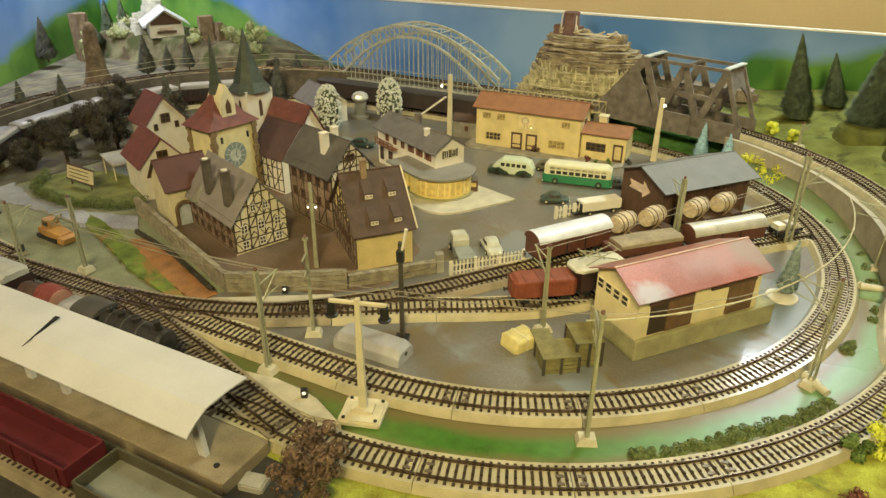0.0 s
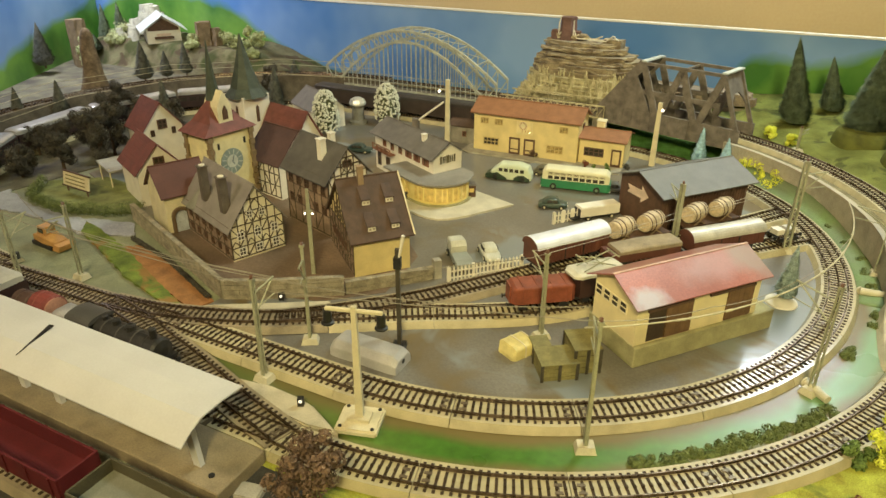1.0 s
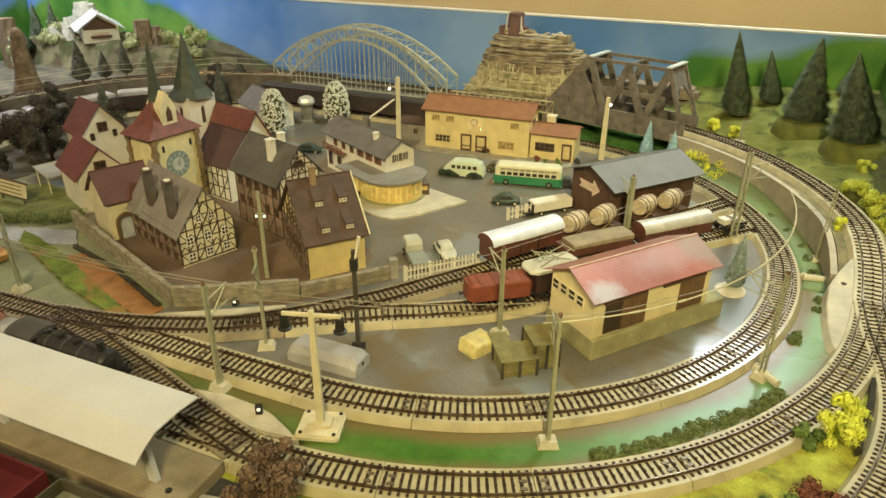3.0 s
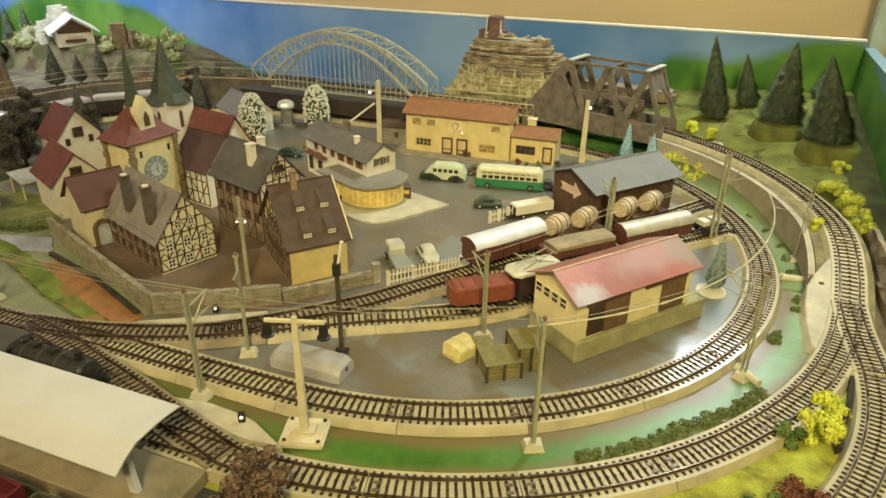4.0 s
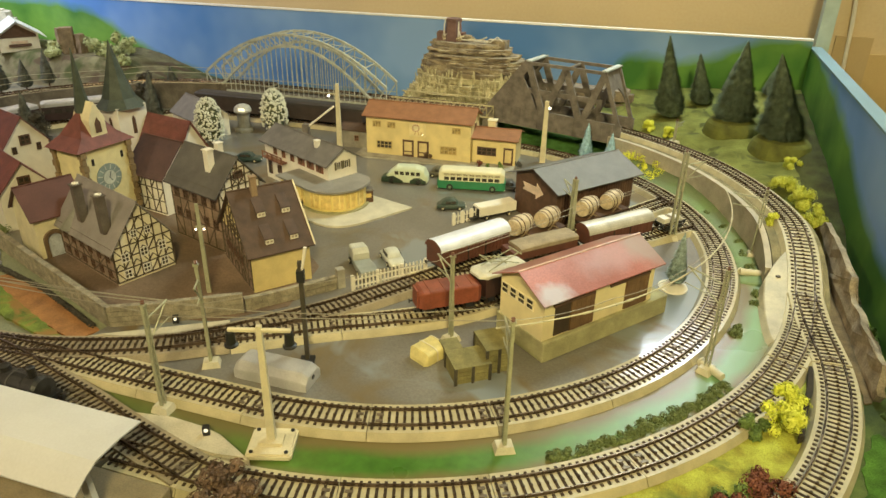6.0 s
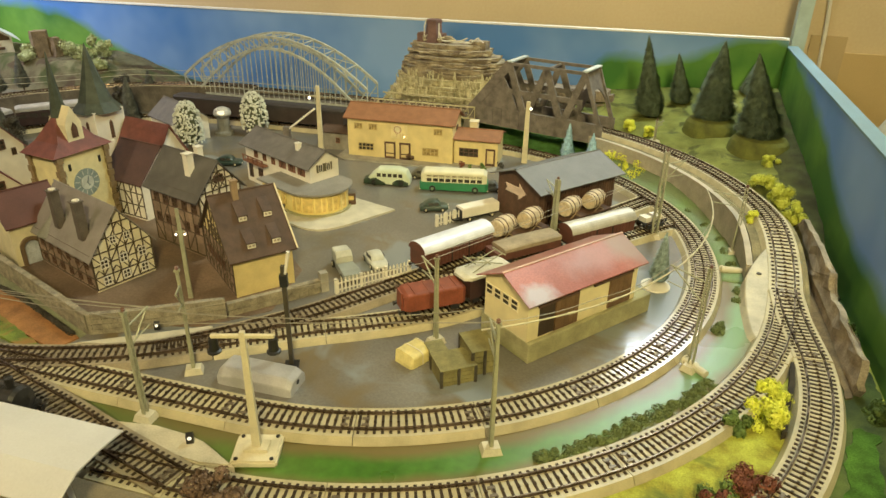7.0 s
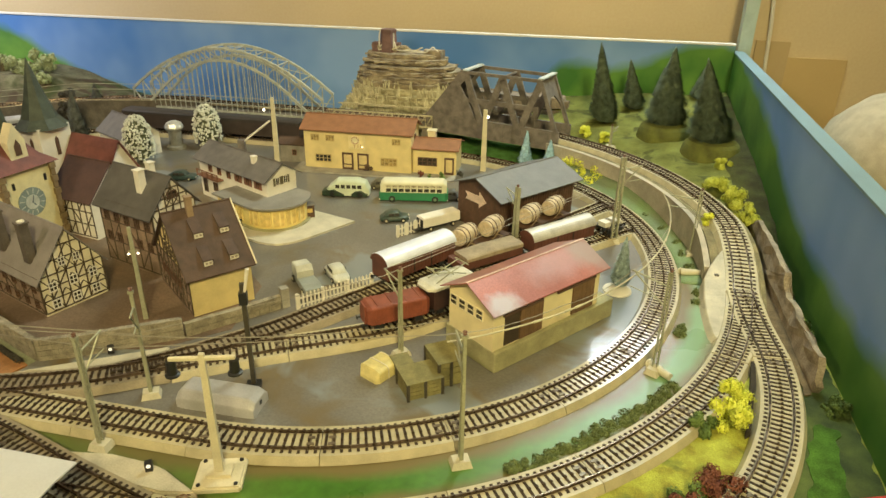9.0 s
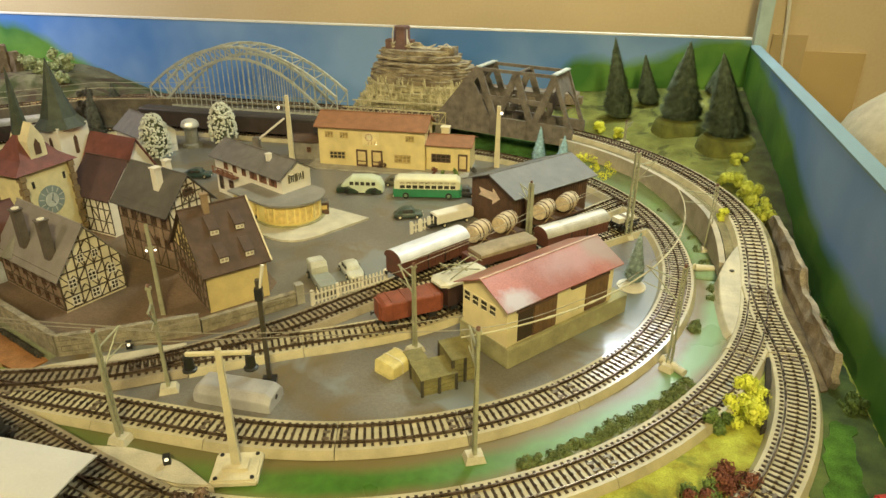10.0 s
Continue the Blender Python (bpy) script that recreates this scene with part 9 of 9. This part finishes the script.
bm = B()
g = {}
for i in range(61):
    for j in range(21):
        x, y = -1.42 + 0.80 * i / 60, 0.38 + 0.229 * j / 20
        g[i, j] = bm.verts.new((x, y, far_hill(x, y)))
for i in range(60):
    for j in range(20):
        bm.faces.new((g[i, j], g[i + 1, j], g[i + 1, j + 1], g[i, j + 1]))
bmesh.ops.solidify(bm, geom=bm.faces[:], thickness=0.003)
TAN_HILL = mat("tan_hill", (0.29, 0.24, 0.135), 0.9, vary=0.35, scale=24, grain=900, bump=0.6, rgb2=(0.38, 0.36, 0.20))
brush_stains(TAN_HILL, (0.13, 0.15, 0.055), 13, 0.50, 0.58)
brush_stains(TAN_HILL, (0.17, 0.125, 0.075), 22, 0.56, 0.62)
thing("far_hill", 0, 0, 0, 0, "tan and green hill behind the far loop", "hill", kind="structure", bm=bm, material=TAN_HILL, smooth=True)
cl = thing("chalet", -1.140, 0.510, 0.056, -36, "white mountain chalet with wide pale roof", "house")
part("wall", gable_walls(0.085, 0.078, 0.038, 0.064), WHITE, cl)
roof_slab(cl, 0.085, 0.078, 0.038, 0.064, 0.015, mat("pale_blue_grey_roof", (0.62, 0.67, 0.66), 0.6), 0.002, overx=0.012)
bm = B()
prism(bm, [(-0.035, 0.030), (0.035, 0.030), (0.035, 0.036), (0.0, 0.058), (-0.035, 0.036)], 0, 0.0012)
part("boarded_gable", bm, BROWN_WOOD, cl, "brown boarded gable", m=face("r", 0.085, 0.078, 0, 0))
bm = B()
box(bm, -0.016, 0.016, 0.017, 0.023, 0, 0.0012)
part("name_board", bm, mat("faded_pink_board", (0.66, 0.52, 0.42)), cl, "plain pinkish board", m=face("r", 0.085, 0.078, 0, 0))
bm = B()
box(bm, 0.0425, 0.049, -0.022, 0.022, 0.011, 0.016)
part("balcony", bm, BROWN_WOOD, cl)
for i, (x, y, h, rd, lf) in enumerate(((-0.90, 0.50, 0.030, 0.022, LEAF_LIME), (-0.86, 0.49, 0.028, 0.020, LEAF_LIME), (-0.95, 0.52, 0.034, 0.022, LEAF_LIME), (-0.82, 0.475, 0.022, 0.016, LEAF_LIME), (-1.30, 0.52, 0.03, 0.026, LEAF_LIME), (-1.255, 0.375, 0.085, 0.024, LEAF_LIME), (-1.02, 0.50, 0.02, 0.02, LEAF_LIME), (-1.235, 0.365, 0.06, 0.02, LEAF_LIME), (-0.84, 0.52, 0.045, 0.018, LEAF_LIME), (-0.88, 0.53, 0.05, 0.02, LEAF_LIME), (-1.24, 0.46, 0.02, 0.02, LEAF_LIME), (-1.0, 0.47, 0.02, 0.018, LEAF_LIME), (-1.26, 0.46, 0.03, 0.02, LEAF_LIME))):
    leafy_tree("bush", x, y, far_hill(x, y) if y > 0.42 else 0.0, h, rd, lf, "pale lime bush on the far hill", 230 + i, clumps=8, per=90, size=0.0026, trunk=False, group="bushes", category="bush", zf=0.5)
rg = random.Random(77)
for i, (x, y, s) in enumerate(((-1.25, 0.545, 0.034), (-1.215, 0.555, 0.036), (-1.28, 0.55, 0.030), (-1.235, 0.56, 0.038), (-1.19, 0.55, 0.026), (-1.23, 0.50, 0.016), (-1.27, 0.49, 0.014), (-1.20, 0.48, 0.013))):
    bm = B()
    for k in range(4):
        w_, z0 = s * (1.15 - 0.2 * k) * (0.85 + 0.3 * rg.random()), s * (0.42 * k - 0.8)
        poly = [(w_ * (0.85 + 0.35 * rg.random()) * math.cos(a), w_ * (0.75 + 0.3 * rg.random()) * math.sin(a)) for a in [2 * math.pi * q / 11 for q in range(11)]]
        for v in prism(bm, poly, z0, z0 + s * 0.46)[11:]:
            v.co.x *= 0.90
            v.co.y *= 0.90
            v.co.z += s * 0.08 * (rg.random() - 0.5)
    thing("pale_rock", x, y, 0.066 + (0.030 if i in (1, 3) else 0.0), i * 40, "pale limestone rock on the far hill", "rock", "pale rocks", bm=bm, material=mat("pale_limestone", (0.46, 0.46, 0.37), 0.85, vary=0.25, scale=60, grain=500, bump=0.6))
for i, (x, y, zt) in enumerate(((-1.335, 0.50, 0.115), (-1.30, 0.52, 0.12), (-1.305, 0.44, 0.05))):
    fir(x, y, 0.03, zt - 0.01, 0.022, None, 250 + i, 18)
for i, (x, y, w, h) in enumerate(((-1.285, 0.385, 0.030, 0.112), (-1.315, 0.395, 0.018, 0.085), (-0.985, 0.50, 0.026, 0.055), (-1.01, 0.51, 0.018, 0.05), (-0.96, 0.51, 0.018, 0.04))):
    bm = B()
    v = box(bm, -w / 2, w / 2, -w / 2, w / 2, 0, h)
    bmesh.ops.subdivide_edges(bm, edges=bm.edges[:], cuts=2, use_grid_fill=True)
    for q in bm.verts:
        q.co.x += 0.004 * noise.noise(q.co * 90 + Vector((i, 5, 0)))
        q.co.y += 0.004 * noise.noise(q.co * 90 + Vector((i, 0, 5)))
    thing("rock_stump", x, y, far_hill(x, y) if y > 0.42 else 0.0, 20 * i, "brown upright rock stump on the far hill", "rock", "rock stumps", bm=bm, material=mat("brown_stump_rock", (0.20, 0.15, 0.09), 0.9, vary=0.3, scale=70, grain=600, bump=0.7))

# ---------------------------------------------------------------- room beyond the boards
bm = B()
box(bm, 0.512, 0.534, 0.625, 0.650, -0.9, 1.6)
thing("corner_post", 0, 0, 0, 0, "pale teal painted vertical room post", "post", kind="structure", bm=bm, material=mat("pale_teal_post", (0.42, 0.53, 0.50), 0.5, vary=0.08))
bm = B()
pts = [(0.579, 0.692, 0.105), (0.577, 0.692, 0.135), (0.574, 0.692, 0.19), (0.569, 0.692, 0.238), (0.566, 0.692, 0.30), (0.560, 0.692, 0.9)]
for p, q in zip(pts, pts[1:]):
    rod(bm, p, q, 0.0035, n=8)
thing("cable", 0, 0, 0, 0, "white cable hanging on the room wall", "cable", bm=bm, material=WHITE)
bm = B()
box(bm, 0.555, 0.615, 0.694, 0.6995, -0.2, 0.166)
thing("wall_panel", 0, 0, 0, 0, "darker tan panel on the room wall", "panel", kind="structure", bm=bm, material=mat("dark_tan_panel", (0.50, 0.37, 0.19), 0.7, vary=0.06, scale=6))
bm = B()
box(bm, 0.615, 0.718, 0.694, 0.6995, -0.2, 0.138)
thing("wall_panel", 0, 0, 0, 0, "low tan panel on the room wall", "panel", kind="structure", bm=bm, material=mat("tan_panel", (0.56, 0.40, 0.18), 0.7, vary=0.06, scale=6))
bm = B()
bmesh.ops.create_uvsphere(bm, u_segments=28, v_segments=16, radius=0.15)
for v in bm.verts:
    v.co.z *= 0.9
    v.co *= 1 + 0.06 * noise.noise(v.co * 25)
thing("cloth_sack", 0.735, 0.35, 0.020, 0, "pale cream rounded cloth sack beyond the side board", "sack", bm=bm, material=mat("pale_cloth", (0.44, 0.37, 0.25), 0.9, vary=0.12, scale=60), smooth=True)
bm = B()
box(bm, 0.53, 1.1, -0.4, 0.62, -0.9, -0.055)
thing("side_cabinet", 0, 0, 0, 0, "plain brown cabinet beside the layout", "cabinet", bm=bm, material=mat("brown_cabinet", (0.22, 0.15, 0.09), 0.5, scale=6))
bm = B()
box(bm, -0.020, 0.020, -0.013, 0.013, 0.0, 0.018)
bmesh.ops.bevel(bm, geom=bm.edges[:], offset=0.002, segments=2, affect="EDGES")
thing("red_box", 0.480, -0.335, 0.0, 20, "bright red block at the layout edge", "block", bm=bm, material=mat("bright_red_paint", (0.55, 0.05, 0.03), 0.4))

gh = thing("grey_hut", -0.199, 0.287, 0, 2, "small grey-brown hut between the houses and the track", "hut")
part("wall", gable_walls(0.046, 0.034, 0.030, 0.036), mat("grey_brown_boards", (0.25, 0.23, 0.19), 0.7, vary=0.2, scale=80), gh)
roof_slab(gh, 0.046, 0.034, 0.030, 0.036, 0.003, ROOF_BROWN, 0.0012, overx=0.003)
window(gh, face("f", 0.046, 0.034, 0.004, 0.017), 0.007, 0.009, (1, 1), mat("red_brown_shutter", (0.22, 0.10, 0.06)))
small_car(-0.3246, 0.150, 15, mat("dark_teal_paint", (0.03, 0.055, 0.05), 0.3, coat=0.4), "dark teal car parked behind the white house")
ks = thing("kiosk", -0.083, 0.058, 0.0032, 30, "small brown wooden kiosk on the kerb beside the shop", "kiosk")
bm = B()
box(bm, -0.0065, 0.0065, -0.0055, 0.0055, 0, 0.0165)
part("wall", bm, BROWN_WOOD, ks)
bm = B()
v = box(bm, -0.0080, 0.0080, -0.0070, 0.0070, 0.0165, 0.0185)
for q in v[4:]:
    q.co.x *= 0.8
    q.co.y *= 0.8
part("roof", bm, ROOF_GREY, ks)
bm = B()
box(bm, -0.0040, 0.0040, -0.0060, -0.0054, 0.0070, 0.0125)
part("hatch", bm, PANE, ks, "amber hatch window")

# ---------------------------------------------------------------- far loop wires, front corner
for rr, z_, th in ((0.418, 0.072, 0.00045), (0.418, 0.082, 0.00035), (0.350, 0.068, 0.0004)):
    bm = B()
    tube(bm, [(-0.44 + rr * math.cos(radians(a)), rr * math.sin(radians(a)), z_ - 0.004 * abs(math.sin(radians(a * 6)))) for a in range(92, 214, 3)], th, 5)
    thing("contact_wire", 0, 0, 0, 0, "pale wire strung round the far loop", "wire", "catenary wires", bm=bm, material=PALE_WIRE)
slab("road", frayed([(-0.66, -0.215), (-0.599, -0.234), (-0.504, -0.240), (-0.42, -0.214), (-0.407, -0.222), (-0.385, -0.240), (-0.45, -0.266), (-0.528, -0.258), (-0.592, -0.262), (-0.66, -0.268)], amp=0.005), -0.001, 0.0008, mat("blue_grey_road", (0.30, 0.31, 0.31), 0.35, vary=0.3, scale=22, grain=500, bump=0.1), "blue-grey painted road before the hedge")
bm = B()
box(bm, -0.009, 0.009, -0.007, 0.007, 0.0, 0.006)
bmesh.ops.bevel(bm, geom=bm.edges[:], offset=0.0012, segments=2, affect="EDGES")
thing("edge_block", 0.011, -0.487, 0.0003, 12, "pale grey block at the platform end", "block", bm=bm, material=CONCRETE)
for p, q in (((0.336, -0.186, 0.0045), (0.352, -0.202, 0.0040)), ((0.380, 0.008, 0.0040), (0.405, 0.010, 0.0045))):
    bm = B()
    rod(bm, p, q, 0.0038, 0.0034, n=12)
    rod(bm, (p[0], p[1], p[2]), (p[0] - 0.0012, p[1] + 0.0012, p[2]), 0.0046, n=12)
    thing("mast_bracket", 0, 0, 0, 0, "cream tubular mast bracket beside the track", "bracket", "mast brackets", bm=bm, material=mat("cream_foot", (0.56, 0.52, 0.38)))
